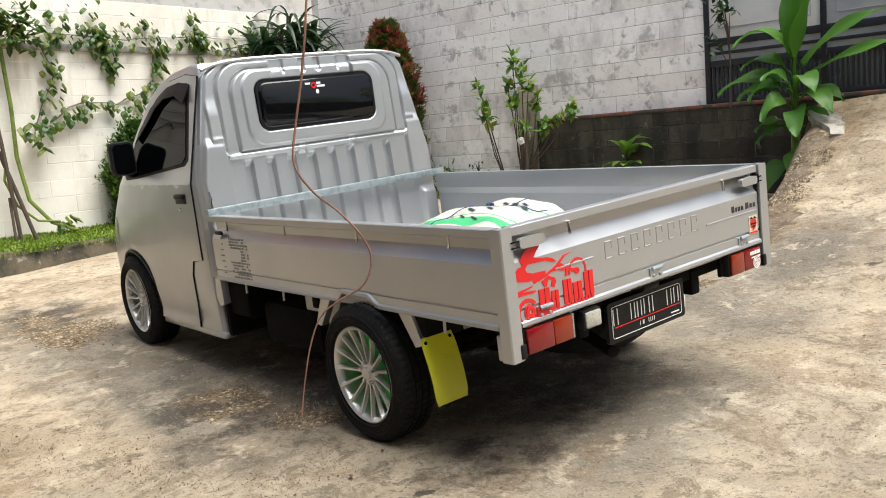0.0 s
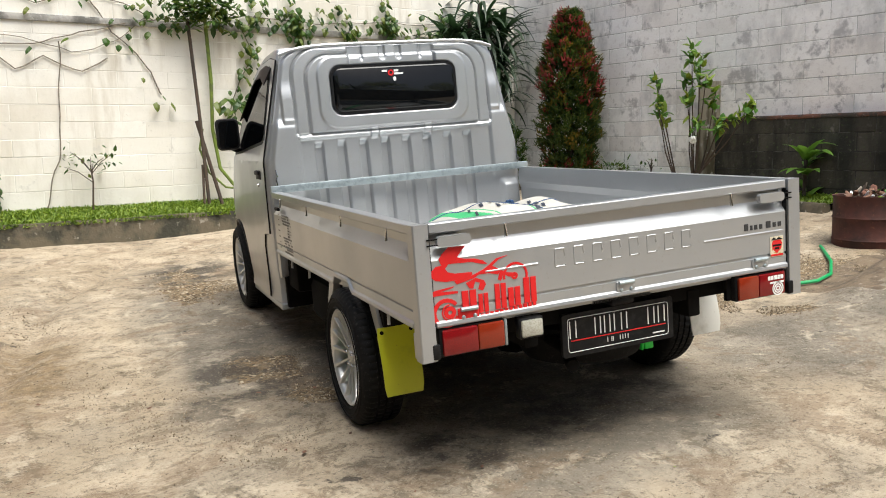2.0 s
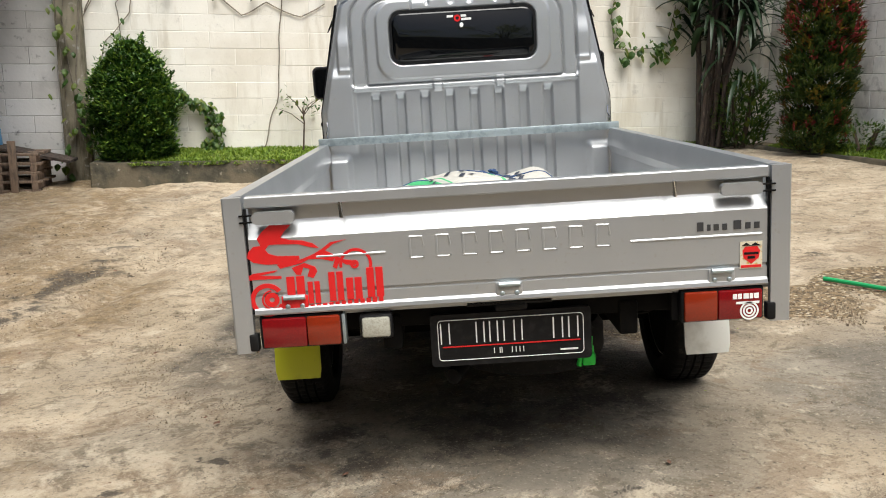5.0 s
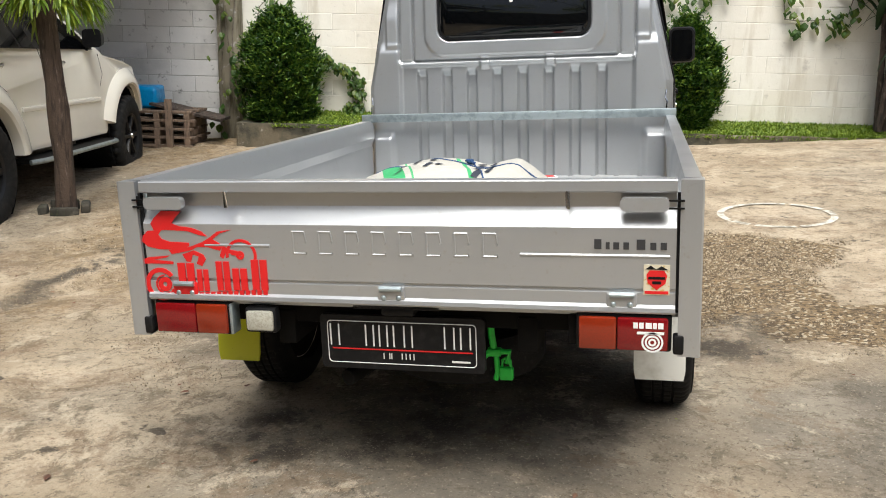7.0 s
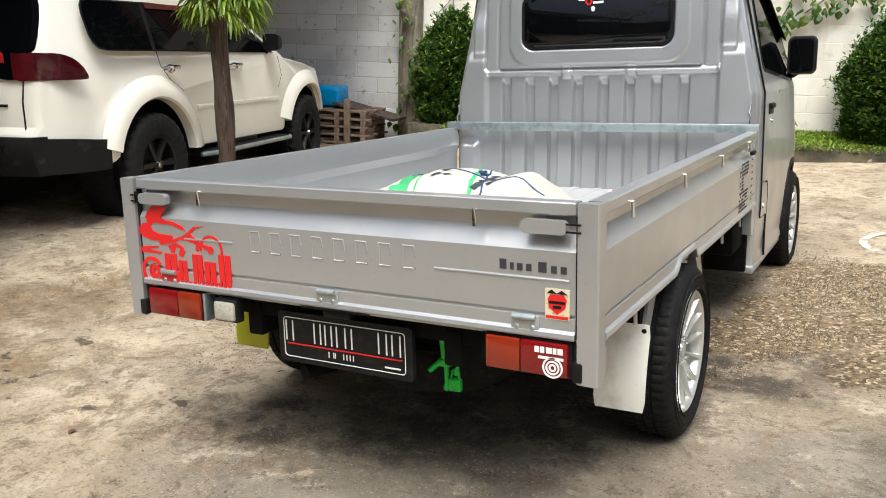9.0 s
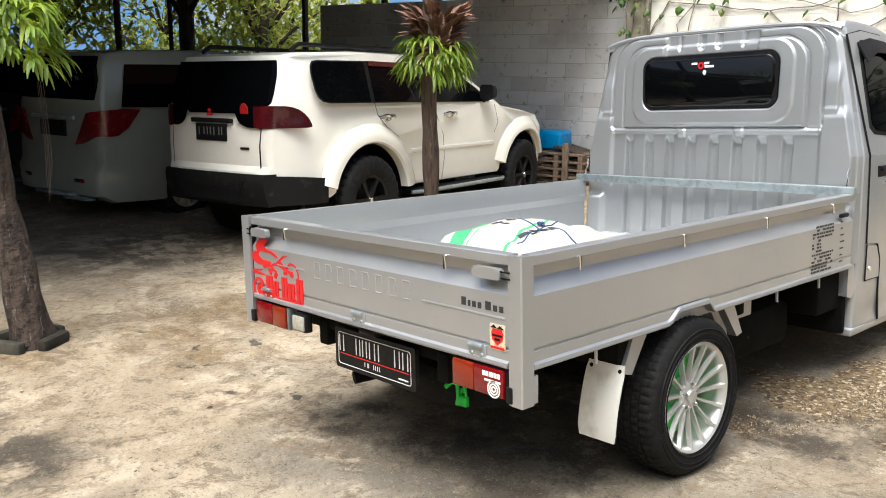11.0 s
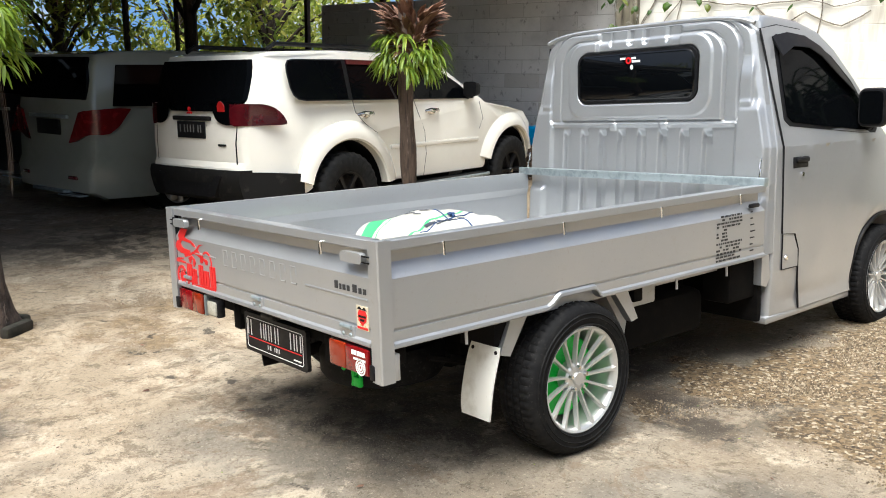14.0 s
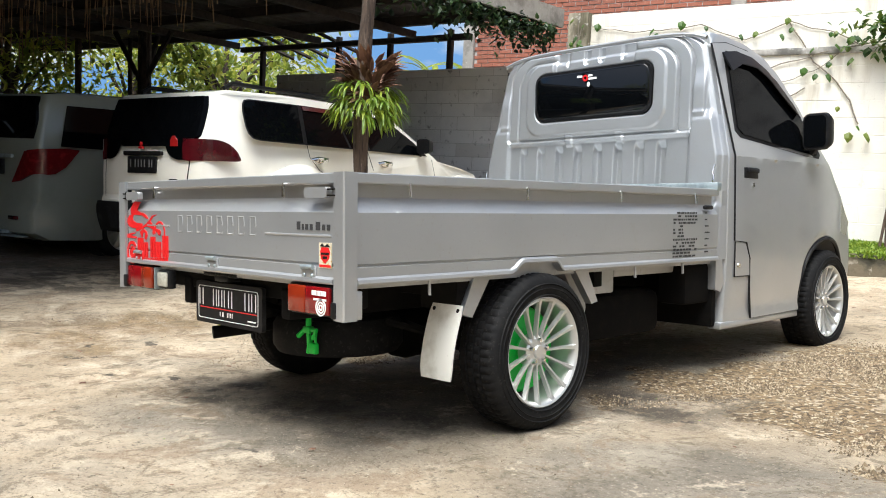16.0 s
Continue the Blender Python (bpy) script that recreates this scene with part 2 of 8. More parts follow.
    # brown dirt and gravel beds
    dirt = over((0.085, 0.052, 0.022), (0.270, 0.185, 0.092), ramp(noise_tex(14, 12, 0.8), 0.40, 0.60))
    earth = zone([(-2.75, 1.2, 0.35, 0.9), (-2.3, 0.35, 0.55, 0.30), (-3.0, 3.2, 0.45, 1.0), (-3.6, 5.6, 0.5, 2.2), (-4.6, 7.0, 0.8, 1.6), (-2.3, 2.6, 0.3, 0.9), (4.7, 2.0, 1.6, 0.42), (3.2, 1.42, 0.7, 0.22), (-2.9, -0.3, 0.5, 0.4)])
    col = over(col, dirt, calc("MULTIPLY", earth, ramp(noise_tex(5, 11, 0.75), 0.40, 0.52, 0.15, 0.75)))
    gravel_bed = zone([(1.15, 2.55, 0.42, 0.75), (1.30, 3.3, 0.6, 0.55), (0.75, 2.2, 0.42, 0.22), (1.62, 1.95, 0.42, 0.42), (0.76, 1.58, 0.16, 0.09), (2.0, 1.22, 0.16, 0.2), (2.6, 2.15, 0.85, 0.36), (-1.15, 4.7, 0.28, 0.75), (-0.98, 2.15, 0.22, 0.34), (-0.86, 1.5, 0.2, 0.18)])
    gravel_edge = ramp(calc("ADD", gravel_bed, calc("MULTIPLY", noise_tex(9, 10, 0.75), 0.5)), 0.66, 0.80)
    shards = n.new("ShaderNodeTexVoronoi")
    shards.inputs["Scale"].default_value = 62
    link(geo, shards.inputs["Vector"])
    shade = n.new("ShaderNodeSeparateColor")
    link(shards.outputs["Color"], shade.inputs[0])
    gravel = over(over((0.060, 0.040, 0.021), (0.230, 0.160, 0.085), ramp(shade.outputs[0], 0.1, 0.75)), (0.47, 0.40, 0.29), ramp(shade.outputs[1], 0.86, 0.90))
    col = over(col, gravel, calc("MULTIPLY", gravel_edge, ramp(noise_tex(3.2, 9, 0.7), 0.36, 0.46, 0.55, 0.95)))
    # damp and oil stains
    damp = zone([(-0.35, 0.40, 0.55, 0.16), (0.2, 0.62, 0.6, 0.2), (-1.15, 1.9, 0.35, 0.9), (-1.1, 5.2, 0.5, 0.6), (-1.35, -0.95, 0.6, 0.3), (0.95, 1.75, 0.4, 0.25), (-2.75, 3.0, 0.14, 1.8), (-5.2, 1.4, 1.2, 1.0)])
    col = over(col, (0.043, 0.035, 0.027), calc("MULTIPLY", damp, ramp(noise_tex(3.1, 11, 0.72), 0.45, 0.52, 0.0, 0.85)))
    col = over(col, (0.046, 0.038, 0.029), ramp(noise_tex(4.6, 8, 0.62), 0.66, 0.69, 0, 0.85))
    # grit
    col = over(col, (0.039, 0.032, 0.024), ramp(noise_tex(52, 8, 0.75), 0.57, 0.64, 0, 0.7))
    col = over(col, (0.527, 0.456, 0.347), ramp(noise_tex(75, 8, 0.75), 0.57, 0.64, 0, 0.6))
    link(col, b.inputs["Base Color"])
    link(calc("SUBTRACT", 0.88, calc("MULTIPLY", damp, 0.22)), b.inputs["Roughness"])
    b.inputs["Specular IOR Level"].default_value = 0.35
    before = None
    for scale, strength, distance in ((3.7, 0.5, 0.03), (14, 0.8, 0.024), (45, 0.9, 0.012), (130, 0.6, 0.004)):
        bp = n.new("ShaderNodeBump")
        bp.inputs["Strength"].default_value, bp.inputs["Distance"].default_value = strength, distance
        link(noise_tex(scale, 8, 0.7), bp.inputs["Height"])
        if before:
            link(before, bp.inputs["Normal"])
        before = bp.outputs[0]
    link(before, b.inputs["Normal"])
    return m


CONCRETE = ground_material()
MORTAR_WHITE = material("pale_mortar", (0.80, 0.77, 0.70), 0.95, vary=[(3, (0.62, 0.59, 0.53), 0.5, 0.66)])
MORTAR_GREY = material("grey_mortar", (0.50, 0.485, 0.47), 0.95, vary=[(4, (0.26, 0.25, 0.24), 0.5, 0.7)])
BLOCK_WHITE = material("whitewashed_block", (0.82, 0.79, 0.72), 0.9, vary=[(2.4, (0.60, 0.55, 0.46), 0.54, 0.70, 8, (1.6, 1.6, 0.25)), (0.7, (0.70, 0.66, 0.58), 0.5, 0.68), (5, (0.56, 0.53, 0.48), 0.62, 0.76), (40, (0.62, 0.59, 0.53), 0.62, 0.75)], bump=[(30, 0.3, 0.006), (6, 0.2, 0.01)], piece=((0.90, 0.87, 0.82), 0.5))
BLOCK_STAINED = material("weathered_white_block", (0.90, 0.88, 0.865), 0.9, vary=[(0.9, (0.82, 0.80, 0.785), 0.52, 0.68), (1.6, (0.52, 0.51, 0.51), 0.52, 0.68, 10, (1, 1, 0.6)), (3.4, (0.50, 0.485, 0.48), 0.56, 0.64, 14), (5.5, (0.34, 0.33, 0.33), 0.60, 0.70, 12), (14, (0.78, 0.75, 0.73), 0.55, 0.66), (60, (0.4, 0.38, 0.37), 0.64, 0.74)], bump=[(25, 0.45, 0.008), (7, 0.3, 0.012)], piece=((0.86, 0.83, 0.81), 0.8))
BLOCK_GREY = material("bare_grey_block", (0.76, 0.75, 0.74), 0.92, vary=[(1.2, (0.58, 0.575, 0.57), 0.48, 0.66), (9, (0.25, 0.245, 0.24), 0.6, 0.72)], bump=[(30, 0.4, 0.007)], piece=((0.75, 0.73, 0.70), 0.8))
BEAM_STAINED = material("stained_beam", (0.42, 0.40, 0.37), 0.92, vary=[(3, (0.15, 0.145, 0.13), 0.45, 0.62), (16, (0.55, 0.53, 0.5), 0.58, 0.7)], bump=[(22, 0.5, 0.01)])
PILLAR = material("damp_concrete", (0.27, 0.24, 0.18), 0.93, vary=[(2.2, (0.085, 0.075, 0.045), 0.45, 0.62, 6, (2.5, 2.5, 0.5)), (12, (0.44, 0.42, 0.39), 0.58, 0.7)], bump=[(24, 0.5, 0.01)])
MORTAR_MOSSY = material("mossy_mortar", (0.022, 0.021, 0.018), 0.95, vary=[(5, (0.09, 0.085, 0.075), 0.5, 0.65)], piece=((0.55, 0.5, 0.42), 0.9))
MOSSY = material("mossy_retaining_block", (0.062, 0.055, 0.042), 0.95, vary=[(2, (0.022, 0.022, 0.016), 0.45, 0.6, 8, (1.5, 1.5, 0.4)), (9, (0.15, 0.135, 0.115), 0.60, 0.74), (26, (0.06, 0.075, 0.03), 0.58, 0.7)], bump=[(20, 0.6, 0.015)], piece=((0.42, 0.40, 0.36), 0.9))
RUSTY = material("rust_red_brick", (0.17, 0.075, 0.05), 0.92, vary=[(5, (0.06, 0.05, 0.042), 0.46, 0.56), (30, (0.45, 0.38, 0.33), 0.62, 0.72)], bump=[(30, 0.6, 0.01)])
KERB = material("rough_kerb_render", (0.105, 0.086, 0.056), 0.95, vary=[(2.2, (0.035, 0.033, 0.022), 0.44, 0.57), (12, (0.30, 0.27, 0.22), 0.62, 0.72), (30, (0.09, 0.10, 0.05), 0.64, 0.74)], bump=[(14, 0.6, 0.02), (50, 0.5, 0.006)])
EARTH = material("gravelly_brown_earth", (0.17, 0.125, 0.08), 0.97, vary=[(6, (0.09, 0.065, 0.042), 0.45, 0.62), (35, (0.30, 0.25, 0.19), 0.58, 0.68), (90, (0.06, 0.05, 0.035), 0.58, 0.7)], bump=[(60, 0.9, 0.012), (18, 0.7, 0.02)])
SOIL = material("dark_soil", (0.055, 0.045, 0.03), 0.98, vary=[(20, (0.03, 0.04, 0.015), 0.5, 0.65)], bump=[(40, 0.8, 0.02)])
ROOT = material("red_brown_root", (0.26, 0.13, 0.085), 0.8, vary=[(30, (0.15, 0.07, 0.05), 0.45, 0.6)])
BARK = material("brown_bark", (0.075, 0.05, 0.034), 0.9, vary=[(14, (0.05, 0.038, 0.03), 0.45, 0.62, 6, (1, 1, 0.2)), (50, (0.22, 0.18, 0.14), 0.62, 0.74)], bump=[(40, 0.8, 0.012)])
BARK_DARK = material("dark_bark", (0.065, 0.046, 0.036), 0.92, vary=[(18, (0.020, 0.014, 0.011), 0.45, 0.60, 8, (1, 1, 0.22)), (34, (0.19, 0.15, 0.125), 0.60, 0.72, 6, (1, 1, 0.25))], bump=[(16, 1.0, 0.03), (60, 0.8, 0.01)])
BARK_THIN = material("furrowed_brown_bark", (0.085, 0.058, 0.042), 0.92, vary=[(30, (0.032, 0.022, 0.016), 0.46, 0.60, 6, (1, 1, 0.10)), (60, (0.20, 0.15, 0.12), 0.58, 0.72, 6, (1, 1, 0.12))], bump=[(40, 0.8, 0.010)])
BARK_PALE = material("grey_twig_bark", (0.22, 0.19, 0.15), 0.9, vary=[(20, (0.12, 0.10, 0.08), 0.5, 0.65)], bump=[(60, 0.5, 0.004)])
GREEN_STEM = material("mossy_green_stem", (0.16, 0.22, 0.03), 0.6, vary=[(8, (0.09, 0.11, 0.03), 0.5, 0.66)], bump=[(30, 0.3, 0.006)])
CAR_WHITE = material("white_car_paint", (0.90, 0.87, 0.78), 0.22, vary=[(1.5, (0.85, 0.82, 0.73), 0.5, 0.7), (30, (0.78, 0.74, 0.65), 0.66, 0.8)], coat=0.5)
# pearl white made darker, so the colour carries the carport's shade
VAN_SHADED = material("shaded_van_pearl", (0.28, 0.30, 0.265), 0.2, vary=[(1.5, (0.24, 0.255, 0.225), 0.5, 0.7)], coat=0.4)


def leaf_material(name, a, b, c, rough=0.45, glow=0.35):
    """Leaves in three tones, picked leaf by leaf, that let some light through."""
    m = bpy.data.materials.new(name)
    m.use_nodes = True
    nt, n = m.node_tree, m.node_tree.nodes
    p, out = n["Principled BSDF"], n["Material Output"]
    geo, ramp, tr, mix = n.new("ShaderNodeNewGeometry"), n.new("ShaderNodeValToRGB"), n.new("ShaderNodeBsdfTranslucent"), n.new("ShaderNodeMixShader")
    ramp.color_ramp.elements[0].color, ramp.color_ramp.elements[1].color = (*a, 1), (*c, 1)
    ramp.color_ramp.elements.new(0.55).color = (*b, 1)
    nt.links.new(geo.outputs["Random Per Island"], ramp.inputs[0])
    nt.links.new(ramp.outputs[0], p.inputs["Base Color"])
    nt.links.new(ramp.outputs[0], tr.inputs["Color"])
    p.inputs["Roughness"].default_value = rough
    mix.inputs[0].default_value = glow
    nt.links.new(p.outputs[0], mix.inputs[1])
    nt.links.new(tr.outputs[0], mix.inputs[2])
    nt.links.new(mix.outputs[0], out.inputs["Surface"])
    return m


PEBBLE = leaf_material("loose_stone", (0.055, 0.040, 0.024), (0.17, 0.125, 0.075), (0.42, 0.35, 0.25), 0.9, 0.0)
LEAF_HEDGE = leaf_material("hedge_leaf", (0.014, 0.045, 0.008), (0.045, 0.115, 0.014), (0.19, 0.29, 0.035))
LEAF_RED = leaf_material("red_shoot_leaf", (0.16, 0.035, 0.03), (0.32, 0.04, 0.045), (0.50, 0.10, 0.10))
LEAF_GOLD = leaf_material("golden_shoot_leaf", (0.10, 0.09, 0.012), (0.19, 0.14, 0.016), (0.28, 0.18, 0.03))
LEAF_BRONZE = leaf_material("bronze_green_leaf", (0.022, 0.050, 0.012), (0.052, 0.095, 0.018), (0.13, 0.15, 0.028))
LEAF_GRASS = leaf_material("ground_cover_leaf", (0.10, 0.17, 0.018), (0.18, 0.28, 0.026), (0.31, 0.39, 0.045))
LEAF_CREEPER = leaf_material("creeper_leaf", (0.028, 0.070, 0.012), (0.062, 0.13, 0.016), (0.15, 0.18, 0.026))
LEAF_FRESH = leaf_material("fresh_leaf", (0.06, 0.16, 0.02), (0.12, 0.24, 0.03), (0.26, 0.32, 0.03))
LEAF_BANANA = leaf_material("banana_leaf", (0.035, 0.11, 0.012), (0.075, 0.20, 0.02), (0.16, 0.29, 0.03), 0.5)
LEAF_DARK = leaf_material("dark_strap_leaf", (0.012, 0.026, 0.012), (0.024, 0.052, 0.019), (0.06, 0.11, 0.032))
LEAF_FERN = leaf_material("staghorn_leaf", (0.13, 0.22, 0.02), (0.25, 0.35, 0.03), (0.42, 0.46, 0.05))
LEAF_BROWN = leaf_material("dry_fern_shield", (0.09, 0.042, 0.027), (0.16, 0.08, 0.05), (0.25, 0.14, 0.09), 0.8, 0.1)
LEAF_TREE = leaf_material("tree_leaf", (0.12, 0.18, 0.025), (0.27, 0.32, 0.045), (0.50, 0.48, 0.08), 0.45, 0.5)
WALL_PANEL = material("pale_gate_panel", (0.62, 0.61, 0.60), 0.7, vary=[(2, (0.5, 0.49, 0.48), 0.45, 0.65)])
# ---- ground ----
def ground_z(x, y):
    xc, yc = min(6.2, max(-5.2, x)), min(8.2, max(-3.0, y))
    z = 0.0612 * xc + 0.05 * soft_plus(-xc - 1.6) + 0.032 * soft_plus(yc - 1.5)
    z += 0.06 * smooth01(4.5, 7.6, yc) * smooth01(-0.8, -2.6, xc)
    ridge = 1.25 + 0.34 * (xc - 2.7)
    ramp = 0.165 * soft_plus(xc - 1.85) + 0.20 * soft_plus(xc - 4.5)
    z += ramp * (1 - smooth01(ridge, ridge + 0.4, yc))
    return z


def build_ground():
    fine_x = [-9 + 0.07 * i for i in range(219)]
    fine_y = [-4.5 + 0.07 * i for i in range(208)]
    far = [0.6, 1.6, 3.5, 7, 15, 40, 120, 400, 1500]
    xs = [fine_x[0] - d for d in far[::-1]] + fine_x + [fine_x[-1] + d for d in far]
    ys = [fine_y[0] - d for d in far[::-1]] + fine_y + [fine_y[-1] + d for d in far]
    verts = []
    for y in ys:
        for x in xs:
            n = noise.noise((x * 1.3, y * 1.3, 0.3))
            rough = 0.010 * n + 0.007 * noise.noise((x * 4.2, y * 4.2, 1.7)) + 0.004 * noise.noise((x * 11, y * 11, 5.1))
            # shallow runnel that drains towards the carport
            d = abs((x + 2.55) - 0.22 * (y - 2.5) + 0.12 * math.sin(y * 1.7))
            if y > 0.2:
                rough -= 0.055 * math.exp(-(d / 0.11) ** 2) * smooth01(0.2, 1.0, y) * (1 - smooth01(6, 7, y))
            worn = smooth01(-2.2, -2.9, x) * smooth01(1.0, 2.2, y) * (1 - smooth01(7.5, 8.2, y))
            rough += worn * (0.035 * noise.noise((x * 2.1, y * 2.1, 11)) + 0.022 * noise.noise((x * 6, y * 6, 12)) + 0.012 * noise.noise((x * 13, y * 13, 13)))
            # crumbled shoulder of the ramp
            shoulder = math.exp(-((y - 1.45 - 0.34 * (x - 2.7)) / 0.35) ** 2) * smooth01(2.6, 3.6, x) * (1 - smooth01(7, 8, x))
            rough += shoulder * (0.07 * noise.noise((x * 2.6, y * 2.6, 8)) + 0.045 * noise.noise((x * 7, y * 7, 2)) + 0.02 * noise.noise((x * 14, y * 14, 6)))
            verts.append((x, y, ground_z(x, y) + rough))
    nx = len(xs)
    faces = [(j * nx + i, j * nx + i + 1, (j + 1) * nx + i + 1, (j + 1) * nx + i) for j in range(len(ys) - 1) for i in range(nx - 1)]
    me = bpy.data.meshes.new("ground")
    me.from_pydata(verts, [], faces)
    me.polygons.foreach_set("use_smooth", [True] * len(faces))
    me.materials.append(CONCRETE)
    me.materials.append(EARTH)
    for face in me.polygons:
        x, y, z = face.center
        if 2.5 < x < 8:
            off = y - 1.25 - 0.34 * (x - 2.7)
            ragged = 0.22 * noise.noise((x * 1.9, y * 1.9, 4)) + 0.14 * noise.noise((x * 6, y * 6, 9))
            if -0.10 + ragged < off < 0.62 + ragged:
                face.material_index = 1
    return tagged(new("ground", me), "worn stained concrete yard with dirt and gravel", "ground", kind="structure")


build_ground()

# ---- walls: the yard is turned against the truck ----
YARD = math.degrees(math.atan(0.2))
BACK = Matrix.Translation((-1.96, 8.42, 0)) @ pose(0, 0, 0, 0, 0, YARD)  # x along the back wall, y out of the yard
RIGHT = Matrix.Translation((5.4, 5.3, 0)) @ pose(0, 0, 0, 0, 0, YARD - 90)  # x towards the camera, y out of the yard


def core_wall(name, m, x0, x1, z0, z1, mat, label, y0=0.0, y1=0.15, category="wall"):
    bm = bmesh.new()
    box(bm, x0, x1, y0, y1, z0, z1)
    ob = finish(name, bm, mat, smooth=0)
    ob.matrix_world = m
    return tagged(ob, label, category, kind="structure")


def block_mesh(name, length, height, depth, mat, bevel=0.004):
    bm = bmesh.new()
    box(bm, 0, length, -depth, 0.03, 0, height, bevel, 1)
    bmesh.ops.recalc_face_normals(bm, faces=bm.faces)
    me = bpy.data.meshes.new(name)
    bm.to_mesh(me)
    bm.free()
    me.materials.append(mat)
    return me


def lay_blocks(wall, x0, x1, z0, z1, length, height, mat, seed, face=0.0, joint=0.007, depth=0.0045):
    """Courses of separate blocks on a wall's face, in running bond, a little uneven."""
    rnd = random.Random(seed)
    meshes = {}
    z, row = z0, 0
    while z < z1 - 0.02:
        h = min(height, z1 - z)
        x = x0 - (length * 0.5 if row % 2 else 0)
        while x < x1 - 0.01:
            a, b = max(x, x0), min(x + length, x1)
            if b - a > 0.04:
                key = (round(b - a, 3), round(h, 3))
                if key not in meshes:
                    meshes[key] = block_mesh("block", b - a - joint, h - joint, depth, mat)
                ob = new("block", meshes[key])
                ob.parent = wall
                ob.location = (a + joint / 2, face + rnd.uniform(-0.0015, 0.0015), z + joint / 2)
                ob.rotation_euler = (0, rnd.uniform(-0.002, 0.002), 0)
            x += length
        z += height
        row += 1


wall_back = core_wall("wall_back", BACK, -2.5, 6.6, -0.3, 3.28, MORTAR_WHITE, "white painted block wall with creepers and damp stains")
wall_carport = core_wall("wall_carport", BACK, -8.45, -2.5, -0.3, 2.62, MORTAR_GREY, "bare grey block wall behind the parked cars")
wall_right = core_wall("wall_right", RIGHT, -4.64, 1.75, -0.3, 4.4, MORTAR_GREY, "white painted block wall with grey weathering")
wall_retaining = core_wall("wall_retaining", RIGHT, -0.48, 6.0, -0.3, 1.36, MORTAR_MOSSY, "dark mossy block retaining wall below the gate", -0.114, 0.3)
lay = [(wall_right, -4.495, 1.75, 0.0, 4.4, 0.6, 0.2, BLOCK_STAINED, 3), (wall_back, -2.5, 6.6, 0.3, 3.28, 0.6, 0.2, BLOCK_WHITE, 4, 0.0, 0.005, 0.0022), (wall_carport, -8.45, -2.5, -0.1, 2.62, 0.6, 0.2, BLOCK_GREY, 5), (wall_retaining, -0.48, 6.0, 0.0, 1.36, 0.4, 0.2, MOSSY, 6, -0.112)]
# projecting tie beam along the back wall, and the pillar where its colour changes
bm = bmesh.new()
box(bm, -2.45, 6.55, -0.03, 0.01, 2.64, 2.72, 0.008)
ob = finish("tie_beam", bm, BEAM_STAINED, wall_back)
bm = bmesh.new()
box(bm, -2.72, -2.42, -0.11, 0.05, -0.1, 3.30, 0.012)
ob = finish("wall_pillar", bm, PILLAR, smooth=35)
ob.matrix_world = BACK
tagged(ob, "damp stained concrete wall pillar with climbing stems", "pillar", kind="structure")
bm = bmesh.new()
box(bm, -0.78, -0.50, -0.09, 0.05, 0.2, 1.85, 0.015)
ob = finish("wall_pilaster", bm, PILLAR, smooth=35)
ob.matrix_world = RIGHT
tagged(ob, "grey concrete pilaster at the retaining wall", "pillar", kind="structure")
# rusty brick course on top of the retaining wall
bm = bmesh.new()
box(bm, -0.48, 6.0, -0.125, 0.02, 1.36, 1.405, 0.01)
ob = finish("wall_coping", bm, RUSTY, smooth=35)
ob.matrix_world = RIGHT
tagged(ob, "rust-red brick coping on the retaining wall", "coping", kind="structure")

# ---- planting beds with kerbs ----
def bed(name, m, x0, x1, front, z_top, z_wall, label):
    bm = bmesh.new()
    n = int((x1 - x0) / 0.12)
    rings = []
    for i in range(n + 1):
        x = x0 + (x1 - x0) * i / n
        ring = []
        for k in range(8):
            y = -front + 0.1 + (front - 0.1) * k / 7
            p = m @ Vector((x, y, 0))
            ring.append((x, y, z_top - 0.03 + (z_wall - z_top) * k / 7 + 0.02 * noise.noise((p.x * 3, p.y * 3, 2))))
        rings.append(ring)
    loft(bm, rings, close=False, caps=False)
    soil = finish(name, bm, SOIL)
    soil.matrix_world = m
    tagged(soil, label, "planting bed", kind="structure")


def kerb(m, x0, x1, front, z_top, label):
    bm = bmesh.new()
    n = int((x1 - x0) / 0.08)
    rings = []
    for i in range(n + 1):
        x = x0 + (x1 - x0) * i / n
        w = 0.012 * noise.noise((x * 2.3, front, 4)) + 0.006 * noise.noise((x * 9, front, 7))
        h = 0.012 * noise.noise((x * 1.7, front, 9)) + 0.005 * noise.noise((x * 8, front, 1))
        rings.append([(x, -front - w - 0.02, -0.2), (x, -front - w, z_top - 0.03 + h), (x, -front - w + 0.02, z_top + h), (x, -front + 0.11, z_top + h * 0.5), (x, -front + 0.14, z_top - 0.03), (x, -front + 0.14, -0.2)])
    loft(bm, rings)
    ob = finish("kerb", bm, KERB)
    ob.matrix_world = m
    tagged(ob, label, "kerb", kind="structure")


bed("bed_back", BACK, -2.3, 6.2, 0.78, 0.40, 0.50, "soil bed with low grass along the white wall")
kerb(BACK, -2.32, 5.85, 0.78, 0.395, "rough rendered concrete kerb with damp stains")
bed("bed_right", RIGHT, -3.75, 1.3, 0.66, 0.49, 0.56, "soil bed with grass along the stained wall")
kerb(RIGHT, -3.70, 1.3, 0.66, 0.485, "low dark concrete kerb of the side bed")
bm = bmesh.new()
box(bm, -2.34, -2.2, -0.78, -0.1, -0.1, 0.40, 0.02)
ob = finish("kerb", bm, KERB)
ob.matrix_world = BACK
tagged(ob, "rough concrete kerb end at the pillar", "kerb", kind="structure")


